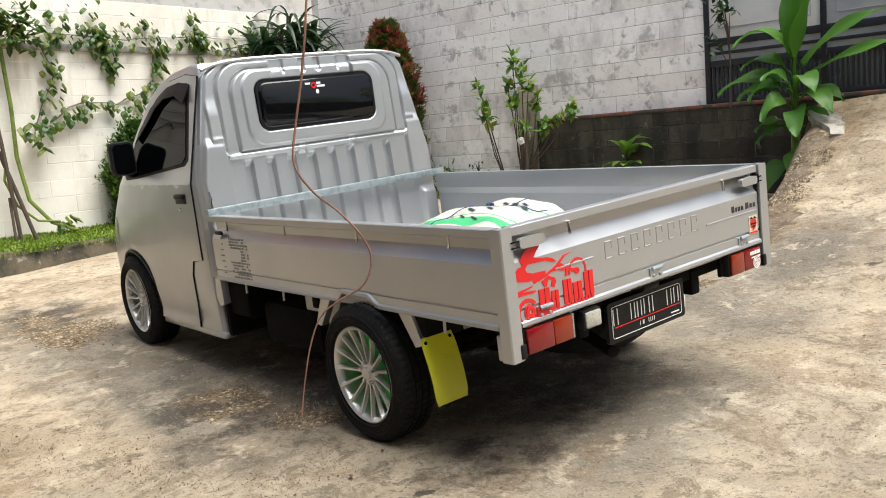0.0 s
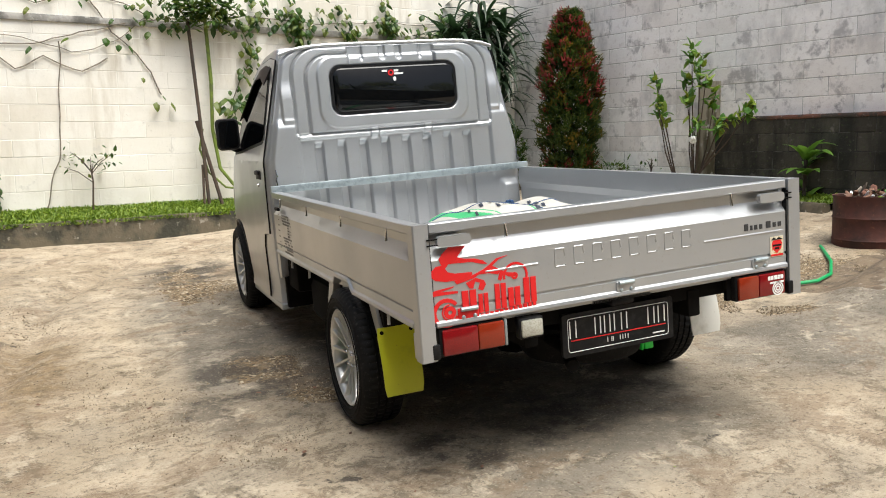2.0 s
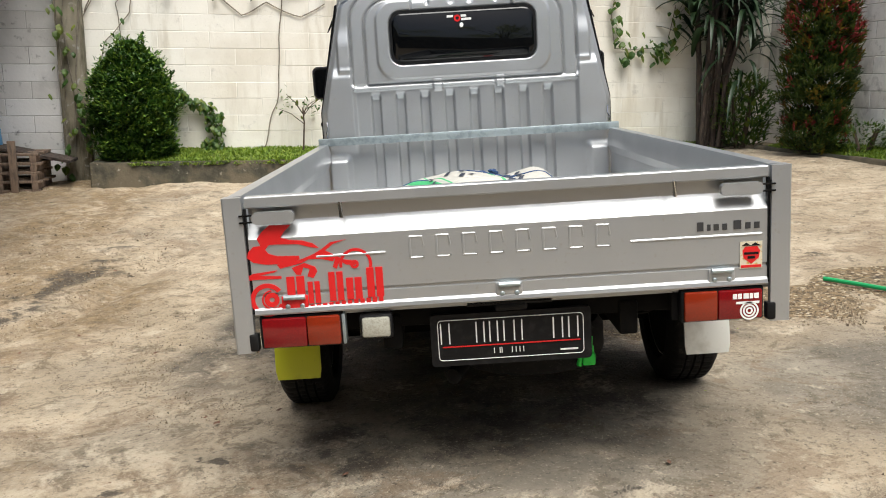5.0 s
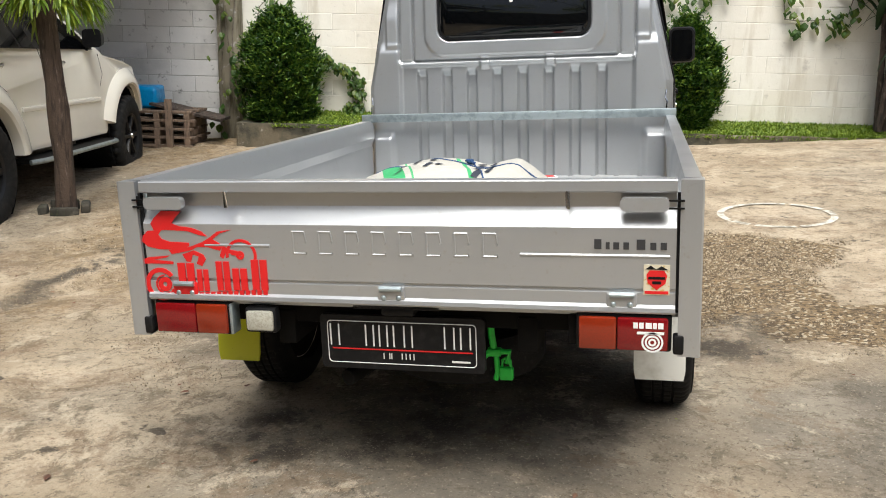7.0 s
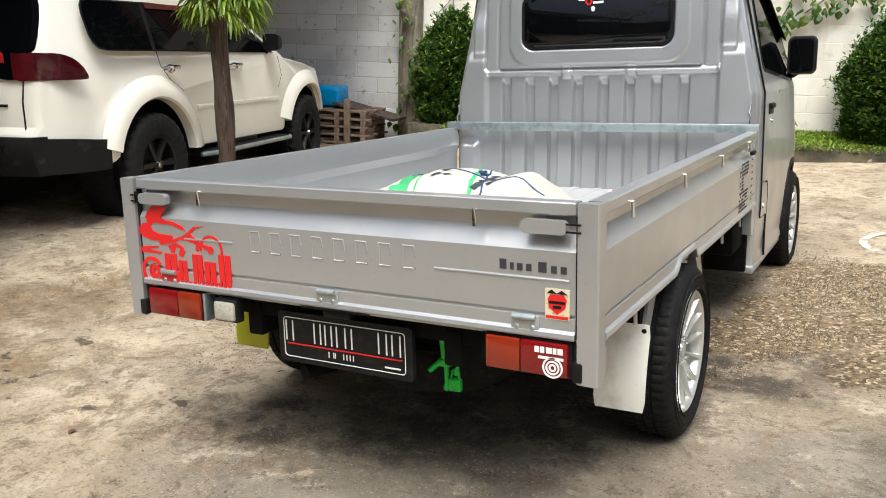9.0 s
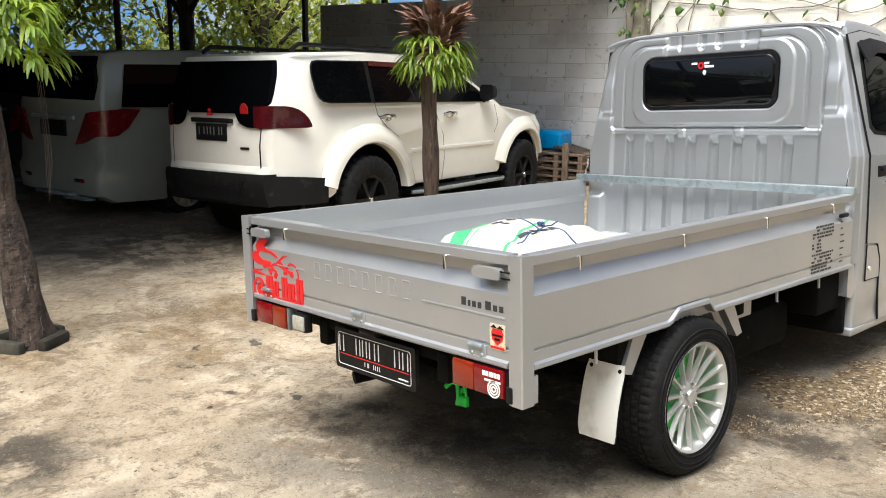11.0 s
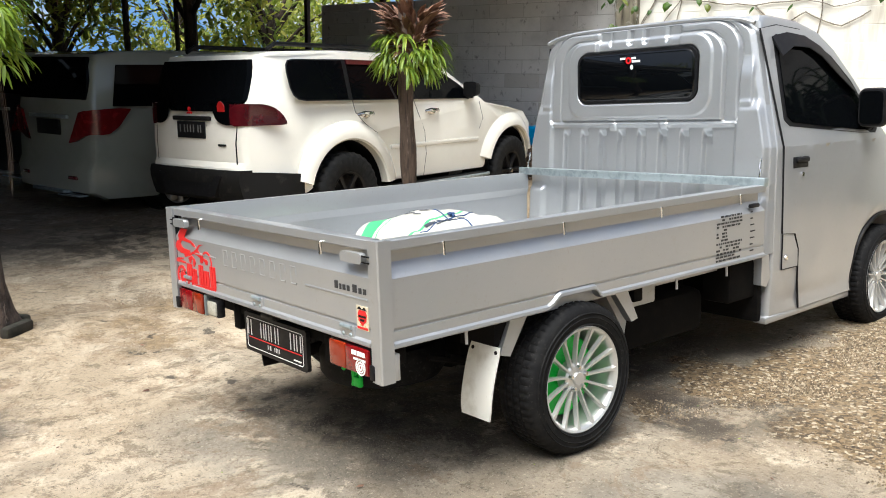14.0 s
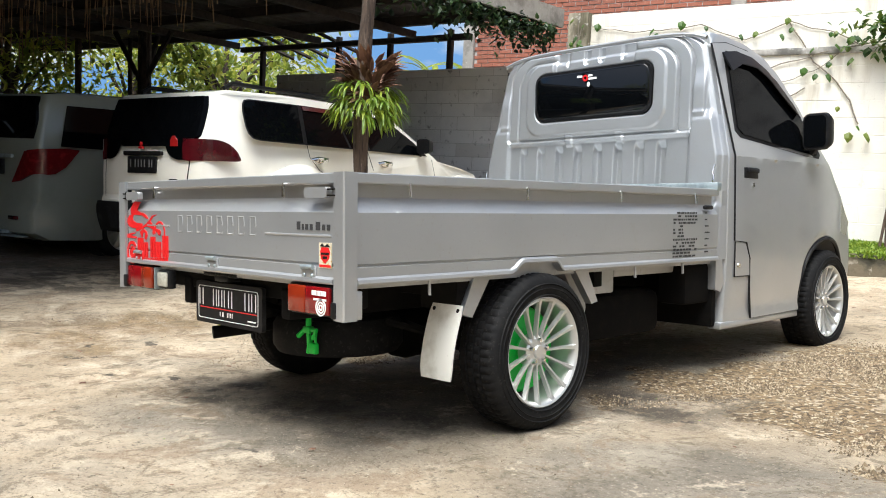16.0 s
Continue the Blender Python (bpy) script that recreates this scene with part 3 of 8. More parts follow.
# ---- plants ----
def leaf_cloud(name, leaves, mat, parent=None, label="", kind="", fold=0.25):
    """leaves: (root, direction, length, width); each is a folded blade of its own."""
    verts, faces = [], []
    for root, d, length, width in leaves:
        d = d.normalized()
        side = d.cross(Vector((0.13, 0.07, 1)))
        side = side.normalized() if side.length > 1e-3 else Vector((1, 0, 0))
        up = side.cross(d)
        base = len(verts)
        low, high = root + d * (0.24 * length) + up * (fold * width * 0.25), root + d * (0.62 * length) + up * (fold * width * 0.3)
        a, b, drop = side * (0.47 * width), side * (0.38 * width), up * (fold * width * 0.8)
        verts += [root, low + a - drop, high + b - drop, root + d * length - up * (0.14 * length), high - b - drop, low - a - drop, low, high]
        faces += [(base, base + 1, base + 6), (base + 1, base + 2, base + 7, base + 6), (base + 2, base + 3, base + 7), (base + 3, base + 4, base + 7), (base + 4, base + 5, base + 6, base + 7), (base + 5, base, base + 6)]
    me = bpy.data.meshes.new(name)
    me.from_pydata([tuple(v) for v in verts], [], faces)
    me.materials.append(mat)
    ob = new(name, me)
    if parent:
        ob.parent = parent
    if kind:
        tagged(ob, kind=kind)
    if label:
        tagged(ob, label)
    return ob


def rand_dir(rnd, up=0.0):
    v = Vector((rnd.gauss(0, 1), rnd.gauss(0, 1), rnd.gauss(0, 1) + up))
    return v.normalized()


def bushy(name, place, shape, count, size, mat, label, seed, category="hedge", width=0.45, trunk_r=0.03):
    """A shrub: stems, and a crown of many leaves. shape(h) gives the two half widths at height h (0..1) and the full height is shape.height."""
    rnd = random.Random(seed)
    ob = thing(name, Matrix.Translation(place), label, category)
    height = shape(-1)
    bm = bmesh.new()
    for k in range(5):
        a = rnd.uniform(0, 6.28)
        tube(bm, [(0.04 * math.cos(a), 0.04 * math.sin(a), -0.06), (0.10 * math.cos(a), 0.10 * math.sin(a), 0.35 * height), (0.16 * math.cos(a), 0.16 * math.sin(a), 0.8 * height)], [trunk_r, trunk_r * 0.7, trunk_r * 0.3], 6)
    part("stem", bm, BARK, ob)
    leaves = []
    while len(leaves) < count:
        h = rnd.random()
        a = rnd.uniform(0, 2 * math.pi)
        wx, wy = shape(h)
        lump = 1 + 0.38 * noise.noise((math.cos(a) * 2.2, math.sin(a) * 2.2, h * 5 + seed)) + 0.24 * noise.noise((math.cos(a) * 6, math.sin(a) * 6, h * 13 + seed))
        r = lump * (1 - 0.45 * rnd.random() ** 2.2) * (rnd.uniform(1, 1.26) if rnd.random() < 0.14 else 1)
        if rnd.random() > max(wx, 0.12) * 2.4:
            continue
        p = Vector((wx * r * math.cos(a), wy * r * math.sin(a), h * height))
        out = Vector((math.cos(a), math.sin(a), 0.45 + 0.9 * rnd.random()))
        d = out.normalized() + 0.75 * rand_dir(rnd)
        L = size * rnd.uniform(0.6, 1.25)
        leaves.append((p, d, L, L * width))
    # loose shoots that stand out of the clipped outline
    for _ in range(count // 130):
        h, a = rnd.uniform(0.25, 1.0) ** 0.7, rnd.uniform(0, 2 * math.pi)
        wx, wy = shape(min(h, 0.97))
        p = Vector((wx * math.cos(a), wy * math.sin(a), h * height))
        d = (Vector((0.7 * math.cos(a), 0.7 * math.sin(a), 0.5 + h)) + 0.3 * rand_dir(rnd)).normalized()
        for k in range(9):
            L = size * rnd.uniform(0.6, 1.1)
            leaves.append((p + d * (0.018 * k), d * 0.6 + rand_dir(rnd), L, L * width))
    leaf_cloud("crown", leaves, mat, ob, kind="stuff")
    return ob


def egg(height, half_x, half_y, low=0.55, power=0.55):
    def shape(h):
        if h == -1:
            return height
        w = (max(0.0, 1 - ((h - 0.42) / 0.60) ** 2)) ** power if h > 0.42 else low + (1 - low) * (max(0, h) / 0.42) ** 0.6
        return half_x * w, half_y * w
    return shape


bushy("hedge_bush", (-3.74, 7.70, 0.40), egg(1.34, 0.45, 0.38, 0.72, 0.85), 17000, 0.068, LEAF_HEDGE, "clipped egg-shaped dark green hedge bush in the bed", 11)
bushy("hedge_bush", (1.08, 8.70, 0.38), egg(1.36, 0.40, 0.33, 0.60, 0.85), 18000, 0.066, LEAF_HEDGE, "clipped upright dark green hedge bush by the white wall", 12)


def red_shrub():
    rnd = random.Random(13)
    ob = thing("red_shrub", Matrix.Translation((4.30, 7.66, 0.50)), "tall columnar shrub with red young shoots over bronze-green leaves", "shrub")
    bm = bmesh.new()
    tube(bm, [(0, 0, -0.06), (0.03, 0, 1.0), (0, 0.02, 2.2)], [0.04, 0.03, 0.012], 8)
    part("stem", bm, BARK_DARK, ob)
    green, red, gold = [], [], []
    for _ in range(1050):
        h, a = rnd.random() ** 0.9, rnd.uniform(0, 6.283)
        w = 0.40 if h < 0.68 else 0.40 * max(0.02, (1.03 - h) / 0.35) ** 0.6
        w *= 0.82 + 0.18 * smooth01(0.0, 0.3, h)
        w *= 1 + 0.22 * noise.noise((math.cos(a) * 2, math.sin(a) * 2, h * 7)) + 0.12 * noise.noise((math.cos(a) * 5, math.sin(a) * 5, h * 16))
        r = w * math.sqrt(rnd.uniform(0.08, 1))
        c = Vector((r * math.cos(a), r * math.sin(a), 2.36 * h))
        out = Vector((0.8 * math.cos(a), 0.8 * math.sin(a), 0.75))
        kind = rnd.random()
        young = r > 0.6 * w and kind < 0.10 + 0.40 * smooth01(0.35, 0.95, h)
        yellow = not young and r > 0.6 * w and kind > 0.83
        for k in range(22):
            d = out + 0.7 * rand_dir(rnd)
            L = rnd.uniform(0.05, 0.095)
            home = red if young and rnd.random() < 0.7 else gold if yellow and rnd.random() < 0.7 else green
            home.append((c + 0.05 * rand_dir(rnd) + out * (0.02 * rnd.random()), d, L, L * 0.34))
    leaf_cloud("crown", green, LEAF_BRONZE, ob, kind="stuff")
    leaf_cloud("red_growth", red, LEAF_RED, ob, "red young shoots", "stuff")
    leaf_cloud("golden_growth", gold, LEAF_GOLD, ob, "golden olive shoots", "stuff")


red_shrub()


def grass(name, m, x0, x1, y0, y1, z0, z1, count, seed, label):
    rnd = random.Random(seed)
    leaves = []
    for _ in range(count):
        x, k = rnd.uniform(x0, x1), rnd.random() ** 0.8
        y = y0 + (y1 - y0) * k
        tuft = 0.5 + 0.5 * noise.noise((x * 2.5, y * 2.5, seed))
        if rnd.random() > 0.35 + tuft:
            continue
        p = m @ Vector((x, y, z0 + (z1 - z0) * k - 0.02))
        L = rnd.uniform(0.02, 0.05) * (0.6 + tuft)
        leaves.append((p, Vector((rnd.gauss(0, 0.6), rnd.gauss(0, 0.6), 0.8)), L, L * 0.4))
    ob = leaf_cloud(name, leaves, LEAF_GRASS)
    return tagged(ob, label, "grass", kind="stuff")


grass("grass", BACK, -1.9, 5.6, -0.70, -0.02, 0.40, 0.50, 34000, 21, "low bright green ground cover in the back bed")
grass("grass", BACK, -1.9, 5.6, -0.80, -0.66, 0.37, 0.42, 9000, 23, "ragged fringe of ground cover hanging over the kerb")
grass("grass", RIGHT, -3.6, 1.3, -0.58, -0.02, 0.49, 0.56, 20000, 22, "low green ground cover in the side bed")


# creeper over the back wall: bare runners and heart-shaped leaves, in the wall's frame
def creeper():
    rnd = random.Random(31)
    ob = thing("creeper", BACK, "leafy climbing creeper with bare runners on the white wall", "climbing plant")
    runners = [
        [(-2.4, 2.1), (-2.2, 2.5), (-1.6, 2.42), (-0.9, 2.35), (-0.3, 2.42), (0.3, 2.58), (0.9, 2.72), (1.6, 2.78)],
        [(-2.5, 1.9), (-2.1, 2.6), (-1.2, 2.50), (-0.5, 2.45), (0.0, 2.3), (0.5, 2.45), (0.9, 2.75)],
        [(-0.13, 2.42), (-0.13, 2.29), (-0.18, 1.6), (-0.22, 1.06), (-0.36, 0.61), (-0.4, 0.5)],
        [(0.18, 3.03), (0.47, 2.55), (0.75, 2.3), (0.9, 2.1), (1.01, 1.83)],
        [(2.15, 1.80), (2.34, 1.97), (2.57, 2.03), (2.98, 1.99), (3.31, 2.13), (3.53, 2.31), (3.58, 2.61), (3.7, 2.8)],
        [(1.6, 2.78), (2.4, 2.85), (3.2, 2.80), (4.2, 2.88), (5.4, 2.9)],
        [(2.3, 2.9), (2.12, 2.64), (2.22, 2.37), (2.04, 2.04), (1.89, 1.65)],
        [(2.8, 2.95), (2.83, 2.86), (2.9, 2.59), (2.92, 2.5)],
        [(4.19, 3.2), (4.28, 2.93), (4.28, 2.62), (4.2, 2.2), (4.25, 1.75), (4.61, 1.73), (5.03, 1.81), (5.12, 2.33)],
        [(-2.4, 3.1), (-1.7, 3.0), (-0.9, 3.05), (-0.34, 2.85), (0.18, 3.03), (0.69, 2.87), (1.06, 2.66), (1.3, 2.7)],
        [(-2.62, 0.3), (-2.55, 1.1), (-2.64, 2.0), (-2.50, 3.1)],
        [(-2.46, 0.4), (-2.52, 1.4), (-2.44, 2.3), (-2.56, 3.2)],
        [(-2.70, 0.2), (-2.66, 1.3), (-2.72, 2.4), (-2.6, 3.0)],
        [(-2.3, 1.3), (-2.2, 1.75), (-2.1, 1.86), (-1.9, 2.1), (-1.85, 2.5)],
        [(-2.25, 1.4), (-2.0, 1.8), (-2.05, 2.2), (-1.75, 2.6)],
        [(-0.9, 2.35), (-0.6, 2.1), (-0.3, 2.25), (0.1, 2.1), (0.4, 2.25)],
    ]
    leafy = {3: 0.35, 4: 1.5, 5: 1.5, 6: 1.9, 7: 2.4, 8: 1.5, 1: 0.1, 0: 0.18, 9: 0.35, 10: 0.5, 11: 0.9, 12: 0.7, 13: 0.1, 14: 0.1}
    leaves = []
    for n, pts in enumerate(runners):
        bm = bmesh.new()
        fine = []
        for a, b in zip(pts, pts[1:]):
            for k in range(6):
                t = k / 6
                x, z = a[0] + (b[0] - a[0]) * t, a[1] + (b[1] - a[1]) * t
                fine.append((x + 0.03 * noise.noise((x * 3, z * 3, n)), -0.018 - 0.01 * rnd.random() - (0.11 if 9 < n < 13 else 0), z + 0.04 * noise.noise((x * 4, z * 4, n + 3))))
        fine.append((pts[-1][0], -0.02 - (0.11 if 9 < n < 13 else 0), pts[-1][1]))
        tube(bm, fine, rnd.uniform(0.005, 0.009), 5)
        part("runner", bm, BARK_PALE, ob)
        for p in fine:
            for _ in range(int(leafy.get(n, 0) * 1.4 + rnd.random())):
                L = rnd.uniform(0.07, 0.14)
                q = Vector(p) + Vector((rnd.gauss(0, 0.06), -0.03 - 0.05 * rnd.random(), rnd.gauss(-0.03, 0.07)))
                leaves.append((q, Vector((rnd.gauss(0, 0.5), -0.35, -0.9)), L, L * 0.85))
    # hanging clumps
    for cx, cz, spread, count in ((2.85, 2.75, 0.16, 60), (3.4, 2.98, 0.22, 45), (4.25, 2.85, 0.14, 60), (5.1, 2.95, 0.25, 50), (2.45, 3.0, 0.2, 50), (1.06, 2.72, 0.16, 40), (0.69, 2.86, 0.12, 16), (4.9, 1.80, 0.14, 40), (-1.0, 0.56, 0.07, 110), (-0.97, 0.75, 0.045, 60), (-0.97, 0.90, 0.045, 45), (-1.06, 1.0, 0.05, 45), (-1.2, 1.07, 0.05, 45), (-1.36, 1.17, 0.05, 40), (-2.5, 2.75, 0.16, 60)):
        for _ in range(int(count * 0.65) if spread > 0.1 else count):
            L = rnd.uniform(0.06, 0.13) if spread > 0.1 else rnd.uniform(0.045, 0.10)
            leaves.append((Vector((cx + rnd.gauss(0, spread), -0.03 - 0.12 * rnd.random(), cz + rnd.gauss(0, spread * 0.6))), Vector((rnd.gauss(0, 0.5), -0.4, -0.8)), L, L * 0.8))
    leaf_cloud("foliage", leaves, LEAF_CREEPER, ob, kind="stuff")


creeper()


# propped green climber by the wall, with a leafy head
def climber():
    rnd = random.Random(41)
    ob = thing("climber_on_poles", BACK, "thick green climbing stem on bark poles with a leafy head", "climbing plant")
    for pts, r in ([[(1.45, -0.30, 0.4), (1.42, -0.2, 1.5), (1.36, -0.1, 2.75)], 0.022], [[(1.62, -0.34, 0.38), (1.48, -0.2, 1.1), (1.40, -0.12, 1.5)], 0.024], [[(1.38, -0.32, 0.40), (1.42, -0.2, 0.95)], 0.016]):
        bm = bmesh.new()
        tube(bm, pts, r, 8)
        part("pole", bm, BARK, ob)
    for pts, r in ([[(2.12, -0.28, 0.5), (1.86, -0.22, 0.62), (1.66, -0.16, 0.9), (1.60, -0.12, 1.4), (1.62, -0.1, 2.0), (1.58, -0.1, 2.8)], 0.023], [[(1.95, -0.25, 0.62), (1.7, -0.22, 0.66), (1.5, -0.2, 0.85), (1.40, -0.18, 1.15), (1.46, -0.16, 1.4)], 0.014]):
        bm = bmesh.new()
        tube(bm, pts, r, 8)
        part("green_stem", bm, GREEN_STEM, ob)
    leaves = []
    for _ in range(420):
        p = Vector((1.5 + rnd.gauss(0, 0.24), -0.16 - 0.16 * rnd.random(), 2.86 + rnd.gauss(0, 0.10)))
        L = rnd.uniform(0.06, 0.16)
        leaves.append((p, rand_dir(rnd, 0.2), L, L * 0.5))
    for c in ((1.72, 1.72), (1.95, 1.75), (2.0, 0.62), (2.12, 0.70), (1.85, 1.58)):
        for _ in range(4):
            L = rnd.uniform(0.12, 0.2)
            leaves.append((Vector((c[0] + rnd.gauss(0, 0.05), -0.22, c[1] + rnd.gauss(0, 0.04))), Vector((rnd.gauss(0, 0.7), -0.3, -0.5)), L, L * 0.7))
    leaf_cloud("head", leaves, LEAF_CREEPER, ob, kind="stuff")


climber()


def sapling(place, height, seed, label, lean=0.25, n=46, size=0.07, mat=None):
    rnd = random.Random(seed)
    ob = thing("sapling", Matrix.Translation(place), label, "sapling")
    bm = bmesh.new()
    tips = []
    tube(bm, [(0, 0, -0.03), (0.02, 0, 0.45 * height), (0.0, 0, 0.7 * height)], [0.012, 0.009, 0.005], 6)
    part("stem", bm, BARK, ob)
    for k in range(7):
        a, h = rnd.uniform(0, 6.28), height * rnd.uniform(0.3, 0.65)
        tip = Vector((lean * math.cos(a) * rnd.uniform(0.6, 1.3), 0.6 * lean * math.sin(a), h + height * rnd.uniform(0.15, 0.4)))
        bm = bmesh.new()
        tube(bm, [(0.01, 0, h), tuple((Vector((0.01, 0, h)) + tip) / 2 + Vector((0, 0, 0.03))), tip], [0.006, 0.005, 0.003], 5)
        part("twig", bm, BARK, ob)
        tips.append(tip)
    leaves = []
    for _ in range(n):
        p = rnd.choice(tips) + Vector((rnd.gauss(0, 0.06), rnd.gauss(0, 0.05), rnd.gauss(-0.02, 0.06)))
        L = size * rnd.uniform(0.6, 1.3)
        leaves.append((p, rand_dir(rnd, -0.1), L, L * 0.5))
    leaf_cloud("foliage", leaves, mat or LEAF_CREEPER, ob, kind="stuff")
    return ob


sapling(BACK @ Vector((0.08, -0.22, 0.49)), 0.72, 51, "thin young sapling with sparse small leaves in the grass")


# broad-leaved shrub in front of the pilaster
def frangipani():
    rnd = random.Random(61)
    ob = thing("flowering_shrub", RIGHT @ Matrix.Translation((-0.55, -0.46, 0.5)), "bare-stemmed shrub with tufts of fresh green leaves", "shrub")
    bm = bmesh.new()
    tips = [(-0.62, 0.05, 1.42), (-0.45, -0.1, 1.12), (-0.5, 0.0, 0.98), (-0.15, 0.05, 1.38), (-0.02, 0, 1.72), (0.12, 0.0, 1.62), (0.24, -0.05, 1.38), (0.30, 0.05, 1.20), (0.05, -0.1, 1.15), (0.42, 0.0, 0.86), (0.62, 0.0, 0.92), (0.86, 0.0, 1.02), (0.16, -0.12, 0.84)]
    for i, t in enumerate(tips):
        base = (-0.18, 0, 0.0) if t[0] < -0.3 else ((0.05, 0, 0.0) if t[0] < 0.35 else (0.12, 0, 0.25))
        tube(bm, [base, (base[0] * 0.5 + t[0] * 0.5, t[1], base[2] + 0.45 * (t[2] - base[2])), t], [0.012, 0.008, 0.005], 6)
    part("stem", bm, BARK, ob)
    leaves = []
    for t in tips:
        for _ in range(17):
            L, k = rnd.uniform(0.09, 0.18), rnd.random() ** 2 * 0.2
            root = Vector(t) * (1 - k) + Vector((0, 0, 0.25)) * k
            leaves.append((root + 0.045 * rand_dir(rnd), rand_dir(rnd, 0.3), L, L * 0.5))
    leaf_cloud("foliage", leaves, LEAF_FRESH, ob, kind="stuff")
    bm = bmesh.new()
    for _ in range(7):
        ball(bm, Vector((0.14, -0.14, 0.66)) + 0.035 * rand_dir(rnd), 0.022, 0.022, 0.03, 1)
    part("white_flower", bm, WHITE_PAINT, ob, "wilted white flower")


frangipani()


def long_leaf(bm, root, d, length, width, droop, ribs=9, wave=0.0, rnd=None, roll=0.0, blunt=1.0):
    """A long arching blade with a midrib fold."""
    d = Vector(d).normalized()
    side = d.cross(Vector((0, 0, 1)))
    side = side.normalized() if side.length > 1e-3 else Vector((1, 0, 0))
    side = Matrix.Rotation(roll, 3, d) @ side
    p, rings = Vector(root), []
    for k in range(ribs + 1):
        t = k / ribs
        w = width * math.sin(math.pi * min(0.98, 0.06 + 0.92 * t) ** 0.85) ** blunt * 0.5 + 0.002
        up = side.cross(d).normalized()
        off = wave * math.sin(9 * t + 2) * up
        rings.append([p - side * w + up * (0.22 * w) + off, p - side * w * 0.5 + up * (0.14 * w), p.copy(), p + side * w * 0.5 + up * (0.14 * w), p + side * w + up * (0.22 * w) - off])
        p = p + d * (length / ribs)
        d = (d + Vector((0, 0, -droop / ribs))).normalized()
    loft(bm, rings, close=False, caps=False)


def banana():
    rnd = random.Random(71)
    base = RIGHT @ Vector((2.84, -0.42, 0.66))
    ob = thing("banana_plant", Matrix.Translation(base), "young banana plant with broad torn bright green leaves", "banana plant")
    bm = bmesh.new()
    for dx, dy, h, r in ((0, 0, 0.65, 0.04), (0.12, 0.05, 0.6, 0.035), (-0.1, -0.04, 0.5, 0.03)):
        tube(bm, [(dx, dy, -0.1), (dx * 1.1, dy, 0.5 * h), (dx * 1.3, dy, h)], [r, r * 0.8, r * 0.5], 8)
    part("stalk", bm, GREEN_STEM, ob)
    toward = RIGHT.to_3x3()
    for x, y, z, L, W, droop, h in ((-0.35, -0.35, 1.0, 0.75, 0.30, 2.6, 1.05), (0.75, -0.1, 0.8, 0.95, 0.25, 0.8, 0.95), (0.15, -0.2, 1.5, 0.7, 0.28, 1.2, 1.0), (-0.1, 0.1, 1.5, 0.7, 0.24, 0.8, 1.05),
                                    (-0.9, -0.2, 0.45, 0.72, 0.20, 1.4, 0.85), (-0.8, -0.35, 0.35, 0.50, 0.20, 1.5, 0.80), (-0.55, -0.45, 0.5, 0.45, 0.22, 2.2, 0.75), (0.55, -0.4, 0.3, 0.55, 0.24, 2.0, 0.68), (0.75, -0.15, 0.25, 0.45, 0.18, 1.6, 0.75), (0.2, -0.6, 0.2, 0.55, 0.26, 2.2, 0.55),
                                    (-0.3, -0.5, 0.3, 0.38, 0.22, 2.4, 0.62), (0.5, -0.3, 0.1, 0.45, 0.2, 1.9, 0.55), (-0.6, -0.3, 0.0, 0.32, 0.16, 1.7, 0.45), (0.1, -0.5, 0.0, 0.45, 0.22, 2.0, 0.22), (-0.15, -0.3, 0.5, 0.45, 0.2, 2.2, 0.75),
                                    (0.3, -0.3, 1.2, 0.85, 0.30, 1.0, 1.0), (1.0, -0.2, 0.55, 1.0, 0.24, 0.5, 0.85), (-0.7, -0.3, 0.8, 0.5, 0.22, 2.0, 0.95), (0.4, -0.5, 0.5, 0.5, 0.24, 2.4, 0.8), (-0.2, -0.5, 0.3, 0.5, 0.24, 2.4, 0.62), (-0.9, -0.3, 0.1, 0.3, 0.14, 1.2, 0.5), (0.2, -0.6, -0.2, 0.4, 0.22, 2.0, 0.15), (-0.4, -0.5, -0.2, 0.4, 0.22, 1.8, 0.12)):
        bm = bmesh.new()
        d = toward @ Vector((x, y, z))
        tube(bm, [(0, 0, h * 0.55), tuple(Vector((0, 0, h)) + 0.04 * d.normalized()), tuple(Vector((0, 0, h)) + 0.16 * d.normalized())], [0.014, 0.011, 0.008], 6)
        flat = d.normalized().cross(Vector((0, 0, 1))).normalized()
        face = toward @ Vector((0, -1, 0))
        tilt = max((-0.7, -0.3, 0.3, 0.7), key=lambda a: (Matrix.Rotation(a, 3, d.normalized()) @ flat).cross(d).dot(face)) * rnd.uniform(0.6, 1.3)
        long_leaf(bm, Vector((0, 0, h)) + 0.14 * d.normalized(), d, L * 0.95, W * 0.88, droop, 12, 0.02, rnd, tilt, 0.75)
        part("leaf", bm, LEAF_BANANA, ob, "", 60)


banana()


